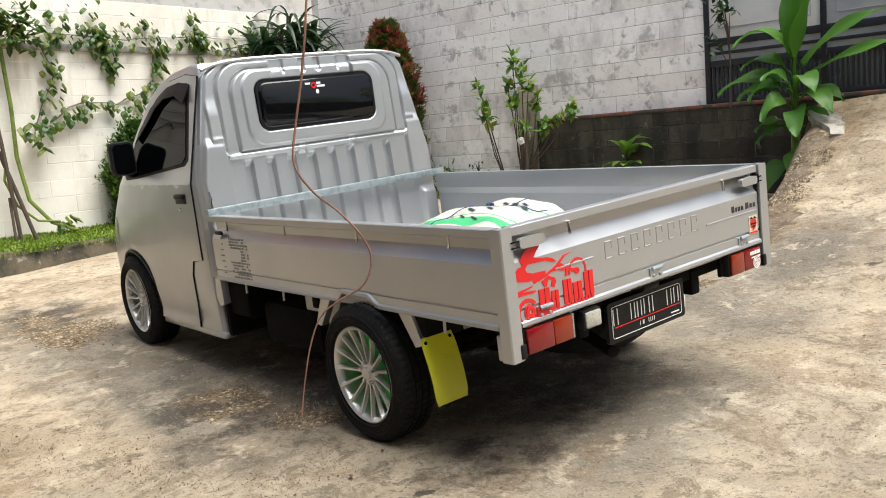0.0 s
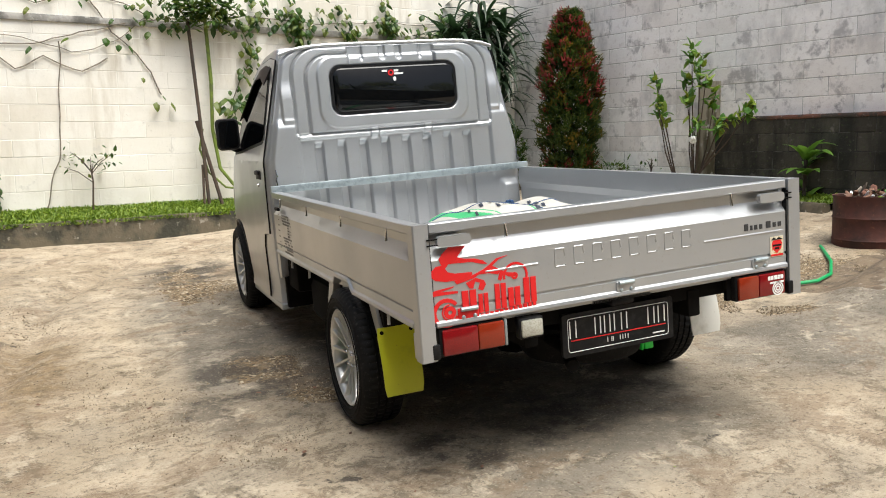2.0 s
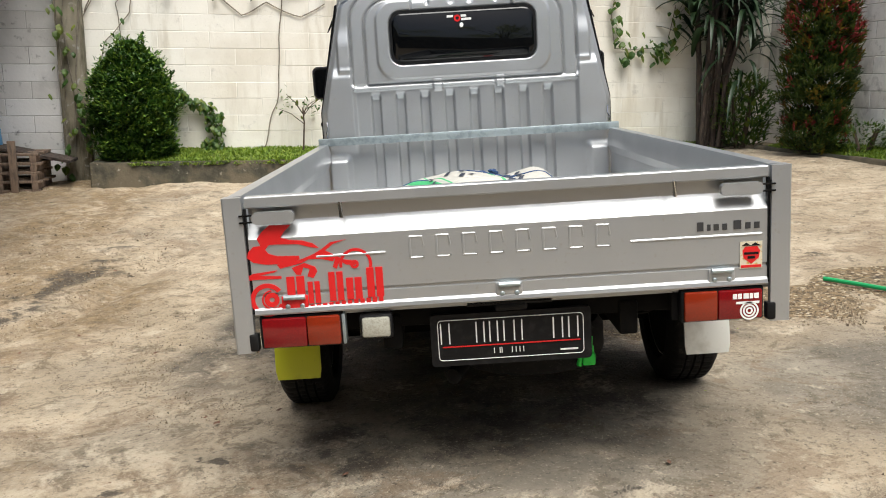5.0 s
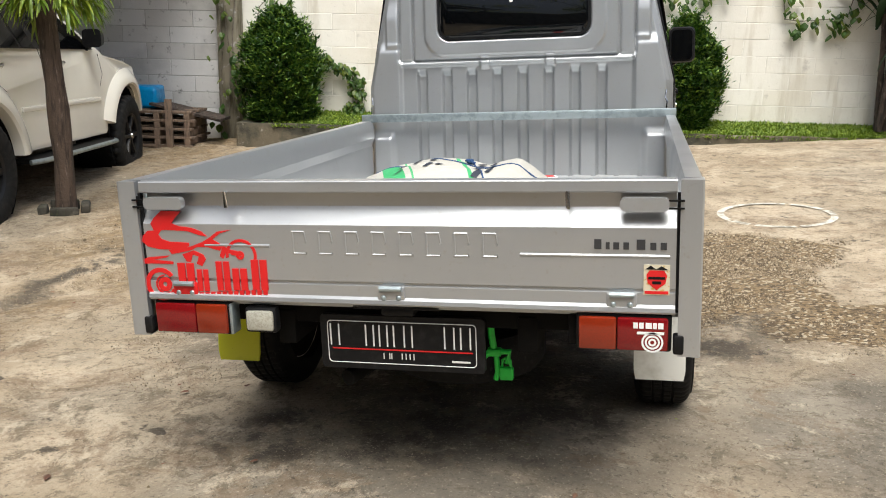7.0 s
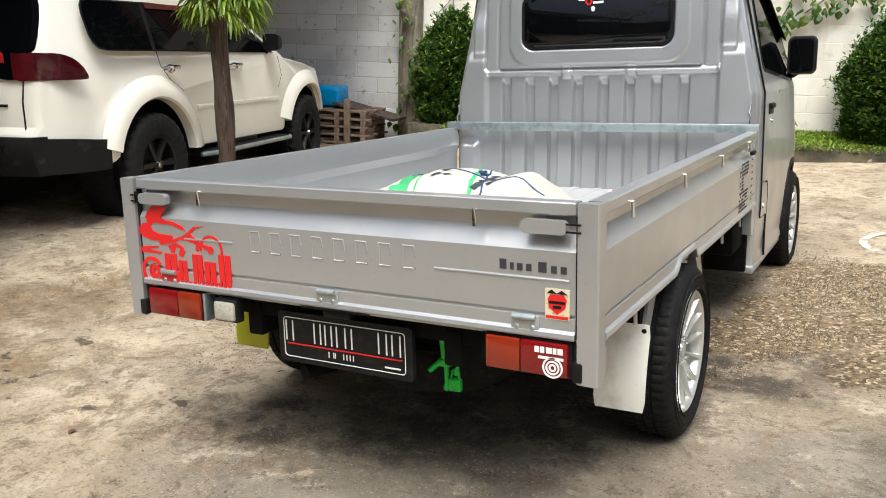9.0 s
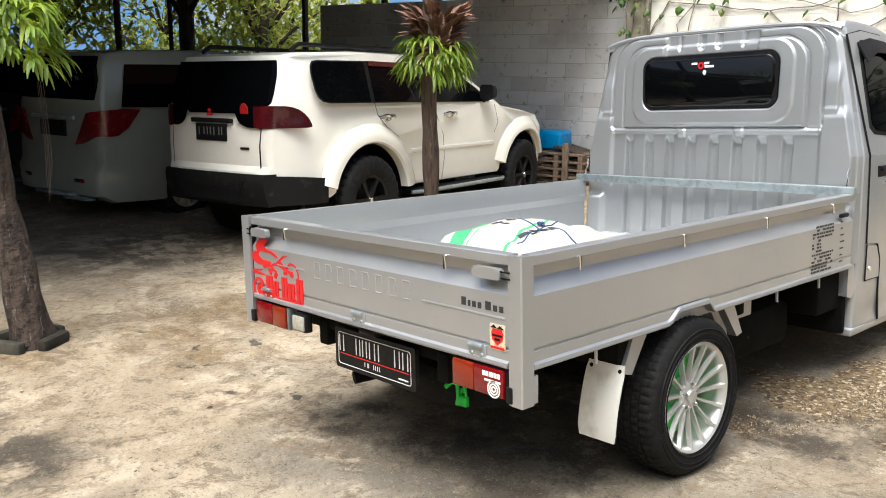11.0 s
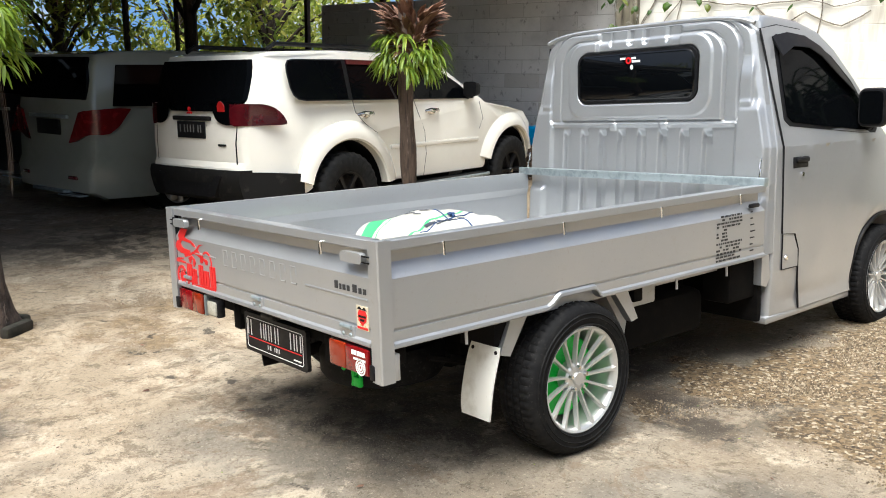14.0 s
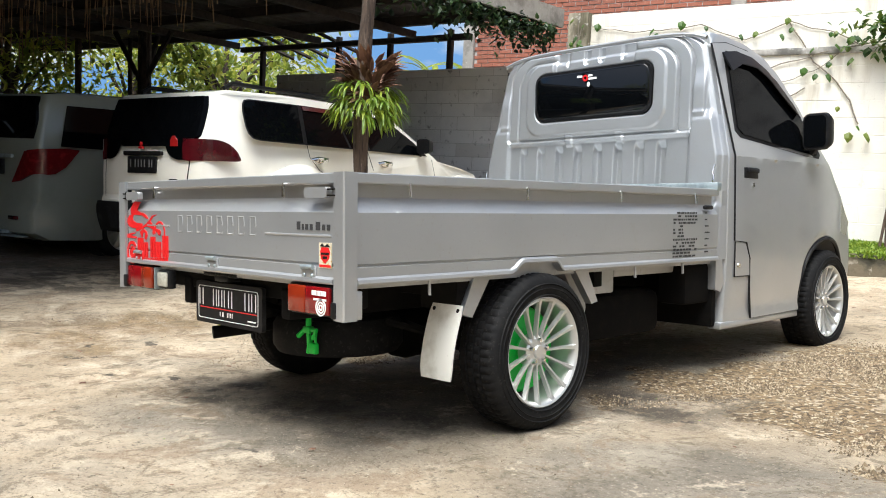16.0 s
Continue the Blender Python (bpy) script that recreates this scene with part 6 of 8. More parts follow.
# ---- parked cars under the carport ----
def car_shell(profile, i_front, i_rear, belt, wide, top, z_top, rim=0.06):
    def half(z):
        return wide if z <= belt else wide - (wide - top) * (z - belt) / (z_top - belt)
    cy, cz = sum(p[0] for p in profile) / len(profile), belt * 0.8
    bm = bmesh.new()
    rows = []
    for u, inset in ((-1, rim), (-0.993, rim * 0.5), (-0.97, rim * 0.18), (-0.92, rim * 0.03), (-0.6, -0.002), (0, -0.004), (0.6, -0.002), (0.92, rim * 0.03), (0.97, rim * 0.18), (0.993, rim * 0.5), (1, rim)):
        row = []
        for i, (y, z) in enumerate(profile):
            k = inset / max(0.3, math.hypot(y - cy, z - cz))
            yy, zz = y + (cy - y) * k, z + (cz - z) * k
            if i in (i_front, i_rear):
                zz = belt
            row.append(bm.verts.new((u * half(zz), yy, zz)))
        rows.append(row)
    n = len(profile)
    for a, b in zip(rows, rows[1:]):
        for i in range(n):
            bm.faces.new((a[i], a[(i + 1) % n], b[(i + 1) % n], b[i]))
    for row in (rows[0], rows[-1]):
        bm.faces.new(row[:i_front + 1] + row[i_rear:])
        bm.faces.new(row[i_front:i_rear + 1])
    return bm, half


def arch(cy, cz, r, a0=186, a1=-6, step=12):
    return [(cy + r * math.cos(radians(a)), cz + r * math.sin(radians(a))) for a in range(a0, a1 - 1, -step)]


def flank(bm, half, pts, s, proud, thick=0.01):
    outer = [bm.verts.new((s * (half(z) + proud), y, z)) for y, z in pts]
    inner = [bm.verts.new((s * (half(z) + proud - thick), y, z)) for y, z in pts]
    n = len(pts)
    bm.faces.new(outer)
    for i in range(n):
        bm.faces.new((outer[i], outer[(i + 1) % n], inner[(i + 1) % n], inner[i]))


def flank_strip(bm, half, cols, s, proud, thick=0.03):
    """A band along the flank from columns of (y, low z, high z), so that it follows the body's curve."""
    loft(bm, [[(s * (half(z) + d), y, z) for z, d in ((z0, proud - thick), (z0, proud), ((z0 + z1) / 2, proud + 0.003), (z1, proud), (z1, proud - thick))] for y, z0, z1 in cols], close=False)


def wrap_strip(bm, cols, s, inner=(0.75, 0.3)):
    """A lamp that wraps round a corner, from columns of (x, y, low z, high z) along its outer face."""
    rings = []
    for x, y, z0, z1 in cols:
        ix, iy = x + (inner[0] - x) * 0.12, y + (inner[1] - y) * 0.12
        rings.append([(s * ix, iy, z0), (s * x, y, z0), (s * x * 1.003, y - 0.003, (z0 + z1) / 2), (s * x, y, z1), (s * ix, iy, z1)])
    loft(bm, rings, close=False)


def rear_pane(bm, levels, lean, lift):
    """A rear window in rows of (z, half width), leaning with the tail."""
    rows = []
    for z, w in levels:
        rows.append([(w * u / 8, lean(z) - lift, z) for u in range(-8, 9)])
    edge = lambda p, k: (p[0] * k, p[1] + 0.05, p[2])
    full = []
    for row in rows:
        full.append([edge(row[0], 1.003)] + row + [edge(row[-1], 1.003)])
    loft(bm, full, close=False, caps=False)


def car_wheel(car, s, x, y, z, R, r_rim, paint, spokes=6, width=0.24):
    m = Matrix.Translation((s * x, y, z)) @ Matrix.Diagonal((-s, 1, 1, 1))
    bm = bmesh.new()
    sides = 90
    prof = [(r_rim, 0.02), (r_rim + 0.03, 0.002), (R - 0.05, 0.0), (R - 0.012, 0.02), (R, 0.04), (R, 0.08), (R - 0.01, 0.085), (R - 0.01, 0.10), (R, 0.105), (R, width - 0.05), (R - 0.02, width), (r_rim, width)]
    rings = []
    for k in range(sides):
        t = 2 * math.pi * k / sides
        rings.append([bm.verts.new(m @ Vector((a, (r - (0.016 if (k + (i > 6)) % 3 == 0 and 2 < i < 10 else 0)) * math.cos(t), (r - (0.016 if (k + (i > 6)) % 3 == 0 and 2 < i < 10 else 0)) * math.sin(t)))) for i, (r, a) in enumerate(prof)])
    for k in range(sides):
        a, b = rings[k], rings[(k + 1) % sides]
        for i in range(len(prof)):
            bm.faces.new((a[i], a[(i + 1) % len(prof)], b[(i + 1) % len(prof)], b[i]))
    w = part("wheel", bm, BLACK_RUBBER, car, "chunky black tyre on a dark rim")
    bm = bmesh.new()
    spin(bm, [(r_rim - 0.02, 0.14), (r_rim - 0.014, 0.03), (r_rim + 0.004, 0.014), (r_rim + 0.006, 0.022), (r_rim - 0.004, 0.15)], m, 48, True)
    spin(bm, [(0.0, 0.13), (r_rim, 0.13)], m, 32)
    rim = part("rim", bm, paint, w)
    for k in range(spokes):
        t = 2 * math.pi * k / spokes
        bm = bmesh.new()
        rings = [[m @ Vector((a, r * math.cos(t) - q * math.sin(t), r * math.sin(t) + q * math.cos(t))) for a, q in ((d, -0.7 * wd), (d, 0.7 * wd), (d + 0.03, wd), (d + 0.03, -wd))] for r, wd, d in ((0.03, 0.03, 0.035), (0.10, 0.022, 0.04), (r_rim, 0.034, 0.028))]
        loft(bm, rings)
        part("spoke", bm, paint, rim, "", 20)
    bm = bmesh.new()
    spin(bm, [(0.0, 0.012), (0.028, 0.014), (0.034, 0.03), (0.034, 0.06)], m, 20)
    part("hub_cap", bm, CHROME, rim)


PLATE_GREY = material("grey_plate_print", (0.16, 0.16, 0.155), 0.6)
BLACK_RUBBER = material("black_rubber", (0.010, 0.0105, 0.011), 0.75, spec=0.25, vary=[(20, (0.022, 0.021, 0.020), 0.5, 0.7)])
RIM_BLACK = material("black_alloy", (0.012, 0.012, 0.013), 0.35, 0.3)
DARK_RED_LENS = material("dark_red_lens", (0.045, 0.003, 0.006), 0.10, vary=[(4, (0.10, 0.006, 0.010), 0.45, 0.7)], coat=0.5)
VAN_LENS = material("red_van_lens", (0.13, 0.005, 0.008), 0.15, vary=[(14, (0.24, 0.012, 0.016), 0.52, 0.65)], coat=0.3)
CLADDING = material("dark_bumper_plastic", (0.009, 0.0088, 0.0085), 0.65, spec=0.18, vary=[(8, (0.026, 0.024, 0.021), 0.58, 0.7)])


def suv():
    car = thing("suv", Matrix.Translation((-4.789, 1.891, -0.13)) @ pose(0, 0, 0, 0, -1.2, 12.5), "creamy white five-door off-road wagon with black rims and tinted glass", "car")
    prof = [(0.12, 0.50), (0.74, 0.50)] + arch(1.35, 0.43, 0.56, 170, 10, 10) + [(1.90, 0.50), (3.73, 0.50)] + arch(4.32, 0.43, 0.56, 170, 10, 10) + [(4.92, 0.54), (5.02, 0.75), (4.98, 1.0), (4.72, 1.15), (4.3, 1.22), (3.78, 1.29), (3.72, 1.32)]
    i_front = len(prof) - 1
    prof += [(3.40, 1.52), (3.05, 1.73), (2.85, 1.79), (2.2, 1.84), (1.4, 1.85), (0.5, 1.82), (0.26, 1.79), (0.18, 1.70), (0.05, 1.36), (0.035, 1.32)]
    i_rear = len(prof) - 1
    prof += [(0.0, 1.2), (-0.02, 1.0), (-0.01, 0.82), (-0.05, 0.77), (-0.06, 0.6)]
    bm, half = car_shell(prof, i_front, i_rear, 1.32, 0.90, 0.70, 1.85)
    part("body", bm, CAR_WHITE, car)
    windows = [
        [(0.84, 1.378), (0.74, 1.392), (0.68, 1.43), (0.655, 1.49), (0.665, 1.62), (0.69, 1.69), (0.735, 1.73), (0.81, 1.742), (1.45, 1.748), (1.40, 1.374)],
        [(1.51, 1.748), (1.97, 1.748), (2.10, 1.364), (1.46, 1.373)],
        [(2.01, 1.748), (2.21, 1.744), (2.35, 1.36), (2.14, 1.363)],
        [(2.32, 1.742), (2.75, 1.72), (3.02, 1.632), (3.30, 1.485), (3.50, 1.345), (2.46, 1.358)],
    ]
    for s in (-1, 1):
        bm = bmesh.new()
        flank(bm, half, [(0.83, 1.366), (0.73, 1.38), (0.668, 1.42), (0.642, 1.485), (0.652, 1.63), (0.68, 1.70), (0.73, 1.742), (0.81, 1.754), (1.6, 1.760), (2.76, 1.734), (3.03, 1.645), (3.31, 1.496), (3.53, 1.338), (2.3, 1.352)], s, 0.0025)
        part("window_surround", bm, BLACK, car, "black rubber and pillar trim")
        for pts in windows:
            bm = bmesh.new()
            flank(bm, half, pts, s, 0.006)
            part("side_window", bm, TINT, car, "dark tinted side glass")
        bm = bmesh.new()
        tube(bm, [(s * (half(z) + 0.0), y, z) for y, z in ((1.80, 1.02), (1.62, 1.12), (1.48, 1.24), (1.45, 1.36))], 0.003, 5)
        part("door_seam", bm, BLACK, car)
        bm = bmesh.new()
        tube(bm, [(s * (half(z) + 0.0), y, z) for y, z in ((2.55, 0.52), (2.60, 0.75), (2.58, 1.0), (2.40, 1.35))], 0.003, 5)
        part("door_seam", bm, BLACK, car)
        bm = bmesh.new()
        tube(bm, [(s * (half(z) + 0.0), y, z) for y, z in ((3.62, 0.98), (3.70, 1.10), (3.62, 1.30))], 0.003, 5)
        part("door_seam", bm, BLACK, car)
        bm = bmesh.new()
        flank(bm, half, [(1.50, 1.755), (2.24, 1.752), (2.25, 1.706), (1.50, 1.71)], s, 0.022, 0.016)
        part("rain_visor", bm, DARK_RED_LENS, car, "smoked maroon rain visor over the rear door")
        for y in (1.62, 2.70):
            bm = bmesh.new()
            tube(bm, [(s * 0.905, y - 0.12, 1.215), (s * 0.94, y - 0.07, 1.23), (s * 0.94, y + 0.07, 1.23), (s * 0.905, y + 0.12, 1.215)], 0.017, 8)
            ball(bm, (s * 0.898, y, 1.212), 0.03, 0.075, 0.042)
            part("door_handle", bm, CHROME, car)
        for cy, a0, out in ((1.35, 8, 0.0), (4.32, 24, -0.02)):
            bm = bmesh.new()
            rings = []
            for a in range(a0, 167, 6):
                c, sn = math.cos(radians(a)), math.sin(radians(a))
                rings.append([(s * x, cy + r * c, 0.43 + r * sn) for x, r in ((0.86, 0.545), (0.945, 0.548), (0.966, 0.565), (0.966, 0.60), (0.952, 0.66 + out), (0.925, 0.70 + out), (0.902, 0.735 + out), (0.87, 0.73 + out))])
            loft(bm, rings)
            part("wheel_flare", bm, CAR_WHITE, car, "broad white wheel-arch flare")
            bm = bmesh.new()
            spin(bm, [(0.0, 0.36), (0.555, 0.36), (0.555, 0.04)], Matrix.Translation((s * 0.90, cy, 0.43)) @ Matrix.Diagonal((-s, 1, 1, 1)), 32)
            part("wheel_well", bm, BLACK, car)
            car_wheel(car, s, 0.955, cy - 0.02, 0.425, 0.435, 0.235, RIM_BLACK, 6, 0.29)
        bm = bmesh.new()
        loft(bm, [[(s * x, y, z) for x, z in rounded(0.80, 1.03 - k, 0.425, 0.465, 0.018)] for y, k in ((1.96, 0.06), (2.05, 0.01), (2.2, 0), (3.45, 0), (3.6, 0.01), (3.70, 0.06))])
        board = part("running_board", bm, CLADDING, car, "dark ribbed running board")
        bm = bmesh.new()
        tube(bm, [(s * 0.96, 1.94, 0.44), (s * 1.03, 2.06, 0.446), (s * 1.035, 2.2, 0.446), (s * 1.035, 3.45, 0.446), (s * 1.03, 3.6, 0.446), (s * 0.96, 3.73, 0.44)], 0.022, 10)
        part("board_edge", bm, GALV, board, "pale grey edge bar")
        bm = bmesh.new()
        box(bm, s * 0.895, s * 0.915, 2.0, 3.6, 0.84, 0.885, 0.008)
        part("side_moulding", bm, CAR_WHITE, car)
        bm = bmesh.new()
        rings = [[(s * x, 3.30, z) for x, z in rounded(0.90, 1.08, 1.36, 1.53, 0.04)], [(s * x, 3.40, z) for x, z in rounded(0.90, 1.07, 1.37, 1.52, 0.05)], [(s * x, 3.46, z) for x, z in rounded(0.93, 1.03, 1.41, 1.49, 0.04)]]
        loft(bm, rings)
        tube(bm, [(s * 0.85, 3.42, 1.34), (s * 0.93, 3.38, 1.38)], 0.03, 8)
        part("wing_mirror", bm, BLACK, car)
        bm = bmesh.new()
        tube(bm, [(s * 0.60, 0.55, 1.84), (s * 0.60, 0.7, 1.895), (s * 0.60, 2.6, 1.885), (s * 0.60, 2.8, 1.81)], 0.022, 8)
        part("roof_rail", bm, BLACK, car)
        # tail lamp: over the corner
        bm = bmesh.new()
        wrap_strip(bm, ((0.72, -0.030, 1.165, 1.35), (0.80, -0.030, 1.15, 1.348), (0.86, -0.020, 1.155, 1.35), (0.902, 0.010, 1.155, 1.352), (0.918, 0.05, 1.157, 1.35), (0.920, 0.10, 1.158, 1.35), (0.918, 0.15, 1.158, 1.345), (0.914, 0.20, 1.158, 1.335), (0.913, 0.26, 1.158, 1.315), (0.913, 0.32, 1.158, 1.285), (0.913, 0.38, 1.16, 1.245), (0.910, 0.44, 1.165, 1.19)), s)
        lamp = part("tail_lamp", bm, DARK_RED_LENS, car, "smoked dark red tail lamp")
        bm = bmesh.new()
        wrap_strip(bm, ((0.40, -0.026, 1.345, 1.362), (0.44, -0.027, 1.27, 1.362), (0.48, -0.028, 1.215, 1.362), (0.53, -0.028, 1.185, 1.36), (0.60, -0.028, 1.165, 1.358), (0.66, -0.029, 1.158, 1.355), (0.724, -0.031, 1.16, 1.352)), s)
        part("lamp_housing", bm, TINT, lamp, "black inner end of the lamp under the rear glass")
        if s > 0:
            bm = bmesh.new()
            prism(bm, [(0.535, 1.28), (0.53, 1.33), (0.56, 1.37), (0.60, 1.375), (0.645, 1.34), (0.65, 1.28)], "y", -0.036, -0.030)
            part("inner_lens", bm, material("bright_red_lens", (0.36, 0.012, 0.012), 0.3), lamp, "bright red inner lens")
        bm = bmesh.new()
        tube(bm, [(s * 0.78, -0.018, 0.80), (s * 0.78, -0.020, 1.0), (s * 0.78, -0.002, 1.155)], 0.005, 5)
        part("tailgate_seam", bm, BLACK, car)
        bm = bmesh.new()
        flank_strip(bm, half, [(0.07 * k - 0.04, 0.47, 0.74 - 0.004 * k) for k in range(12)], s, 0.010)
        part("rear_cladding", bm, CLADDING, car)
    bm = bmesh.new()
    loft(bm, [[(0.905 * u / 10, 0.03, 0.47), (0.905 * u / 10, -0.03, 0.46), (0.905 * u / 10, -0.065, 0.54), (0.905 * u / 10, -0.09, 0.64), (0.905 * u / 10, -0.09, 0.71), (0.905 * u / 10, -0.075, 0.752), (0.905 * u / 10, 0.03, 0.755)] for u in range(-10, 11)])
    part("rear_bumper", bm, CLADDING, car, "black plastic rear bumper")
    bm = bmesh.new()
    prism(bm, [(-0.64, 0.70), (0.64, 0.70), (0.56, 0.60), (0.50, 0.50), (-0.50, 0.50), (-0.56, 0.60)], "y", -0.098, -0.03)
    part("bumper_recess", bm, BLACK, car)
    bm = bmesh.new()
    rear_pane(bm, ((1.745, 0.70), (1.68, 0.735), (1.60, 0.765), (1.45, 0.805), (1.375, 0.82), (1.352, 0.80), (1.35, 0.56), (1.315, 0.47), (1.28, 0.40)), lambda z: 0.033 + 0.36 * (z - 1.32), 0.030)
    part("rear_window", bm, TINT, car, "black tinted rear window")
    bm = bmesh.new()
    box(bm, -0.36, 0.36, -0.035, 0.0, 1.195, 1.235, 0.01)
    part("plate_hood", bm, CLADDING, car)
    bm = bmesh.new()
    box(bm, -0.27, 0.27, -0.034, -0.015, 1.03, 1.185, 0.006)
    plate = part("number_plate", bm, BLACK, car, "black number plate with pale bars")
    for x in (-0.21, -0.12, -0.06, 0.0, 0.06, 0.15, 0.20):
        bm = bmesh.new()
        box(bm, x, x + 0.016, -0.037, -0.033, 1.085, 1.155)
        part("plate_bar", bm, PLATE_GREY, plate, "", 0)
    bm = bmesh.new()
    for k in range(3):
        t = radians(90 + 120 * k)
        c, sn = math.cos(t), math.sin(t)
        prism(bm, [(p * c - q * sn, 1.278 + p * sn + q * c) for p, q in ((0.003, 0), (0.022, 0.012), (0.042, 0), (0.022, -0.012))], "y", -0.045, -0.02)
    part("emblem", bm, RED_FILM, car, "small red three-part emblem", 0)
    bm = bmesh.new()
    box(bm, 0.50, 0.62, -0.028, -0.01, 0.965, 0.985)
    part("name_mark", bm, BLACK, car, "", 0)
    return car


def van(place, yaw, paint, label):
    car = thing("van", Matrix.Translation(place) @ pose(0, 0, 0, 0, 0, yaw), label, "van")
    prof = [(0.10, 0.24), (0.72, 0.22)] + arch(1.08, 0.33, 0.37) + [(1.46, 0.22), (3.55, 0.22)] + arch(3.95, 0.33, 0.37) + [(4.55, 0.24), (4.80, 0.45), (4.80, 0.8), (4.55, 1.02), (4.2, 1.14)]
    i_front = len(prof) - 1
    prof += [(3.9, 1.36), (3.5, 1.68), (3.2, 1.82), (2.6, 1.88), (1.4, 1.90), (0.4, 1.87), (0.16, 1.83), (0.10, 1.70), (0.02, 1.30), (0.01, 1.14)]
    i_rear = len(prof) - 1
    prof += [(-0.01, 0.9), (-0.02, 0.66), (-0.07, 0.56), (-0.05, 0.32)]
    bm, half = car_shell(prof, i_front, i_rear, 1.14, 0.90, 0.76, 1.90)
    part("body", bm, paint, car)
    for s in (-1, 1):
        for pts in ([(0.26, 1.27), (0.38, 1.72), (1.30, 1.73), (1.30, 1.25)], [(1.38, 1.25), (1.38, 1.73), (2.4, 1.73), (2.45, 1.22)], [(2.55, 1.22), (2.50, 1.73), (3.2, 1.70), (3.9, 1.22)]):
            bm = bmesh.new()
            flank(bm, half, pts, s, 0.004)
            part("side_window", bm, TINT, car, "dark tinted side glass")
        bm = bmesh.new()
        wrap_strip(bm, ((0.48, -0.030, 0.86, 0.87), (0.56, -0.030, 0.87, 0.98), (0.62, -0.029, 0.88, 1.07), (0.70, -0.026, 0.91, 1.20), (0.80, -0.032, 0.945, 1.22), (0.86, -0.022, 0.96, 1.225), (0.902, 0.010, 0.965, 1.235), (0.918, 0.06, 0.962, 1.238), (0.918, 0.10, 0.96, 1.24), (0.912, 0.18, 0.97, 1.245), (0.912, 0.30, 1.05, 1.25), (0.905, 0.46, 1.23, 1.24)), s)
        part("tail_lamp", bm, VAN_LENS, car, "dark red wedge-shaped tail lamp")
        bm = bmesh.new()
        box(bm, s * 0.50, s * 0.66, -0.085, -0.05, 0.46, 0.50, 0.006)
        part("reflector", bm, DARK_RED_LENS, car)
        for cy in (1.08, 3.95):
            bm = bmesh.new()
            spin(bm, [(0.0, 0.3), (0.37, 0.3), (0.37, 0.05)], Matrix.Translation((s * 0.89, cy, 0.33)) @ Matrix.Diagonal((-s, 1, 1, 1)), 32)
            part("wheel_well", bm, BLACK, car)
            car_wheel(car, s, 0.88, cy, 0.325, 0.325, 0.22, ALLOY, 9, 0.2)
    bm = bmesh.new()
    rear_pane(bm, ((1.80, 0.70), (1.68, 0.74), (1.55, 0.78), (1.42, 0.785), (1.34, 0.775)), lambda z: 0.012 + 0.17 * (z - 1.2), 0.024)
    part("rear_window", bm, TINT, car, "black tinted rear window")
    bm = bmesh.new()
    box(bm, -0.46, 0.46, -0.035, 0.0, 1.125, 1.165, 0.01)
    part("chrome_strip", bm, GALV, car)
    bm = bmesh.new()
    box(bm, -0.27, 0.27, -0.03, 0.0, 0.94, 1.11, 0.006)
    part("number_plate", bm, BLACK, car)
    bm = bmesh.new()
    box(bm, -0.30, 0.46, -0.13, 0.0, 0.30, 0.335, 0.01)
    box(bm, 0.30, 0.75, -0.12, 0.0, 0.27, 0.29, 0.01)
    part("bumper_lip", bm, GALV, car)
    return car


def round_off(car, back, pull):
    """Draws the tail in and rounds its corners in plan, in all the car's parts alike."""
    done = set()
    for ob in car.children_recursive:
        if ob.data.name in done:
            continue
        done.add(ob.data.name)
        for v in ob.data.vertices:
            x, y, z = v.co
            tail = min(1, max(0, (0.62 - y) / 0.66))
            nose = min(1, max(0, (y - 4.2) / 0.8))
            v.co = (x * (1 - pull * tail ** 2.2 - 0.16 * nose ** 2), y - back * smooth01(0.1, 0.85, y) + 0.05 * tail * (abs(x) / 0.9) ** 3, z)


round_off(suv(), 0.20, 0.25)
round_off(van((-7.50, 1.36, -0.15), 12.5, VAN_SHADED, "pearl white tall family van in the carport, paint darkened for its shade"), 0.0, 0.12)
van((-9.75, 1.3, -0.15), 12.5, material("dark_blue_paint", (0.012, 0.014, 0.018), 0.35, spec=0.3), "dark blue-grey van parked deep in the shade")
# ---- carport ----
DRY_ROOT = material("dry_brown_root", (0.30, 0.19, 0.10), 0.9, vary=[(3, (0.16, 0.10, 0.06), 0.45, 0.6)])
TIMBER = material("dark_roof_timber", (0.034, 0.026, 0.021), 0.9, vary=[(10, (0.018, 0.014, 0.012), 0.45, 0.6), (40, (0.06, 0.05, 0.042), 0.62, 0.75)], bump=[(30, 0.5, 0.008)])
FASCIA = material("weathered_fascia", (0.34, 0.32, 0.29), 0.85, vary=[(3, (0.20, 0.185, 0.165), 0.47, 0.62), (25, (0.5, 0.48, 0.44), 0.6, 0.72)], bump=[(20, 0.4, 0.006)])
SHEET = material("corrugated_sheet", (0.075, 0.07, 0.066), 0.7, 0.2, vary=[(4, (0.04, 0.035, 0.032), 0.45, 0.62)])
BRICK = material("red_brick", (0.33, 0.12, 0.075), 0.9, vary=[(1.5, (0.24, 0.09, 0.06), 0.45, 0.65), (16, (0.42, 0.20, 0.14), 0.55, 0.68), (60, (0.20, 0.09, 0.065), 0.6, 0.72)], bump=[(40, 0.5, 0.006)])
carport = thing("carport", BACK, "open timber carport with a corrugated sheet roof", "carport")
bm = bmesh.new()
rows = []
# the front stretch to Y0 is added out of view, to shade the cars
X0, X1, Y0, Y1 = -16.0, -2.62, -13.5, -0.05
n = 220
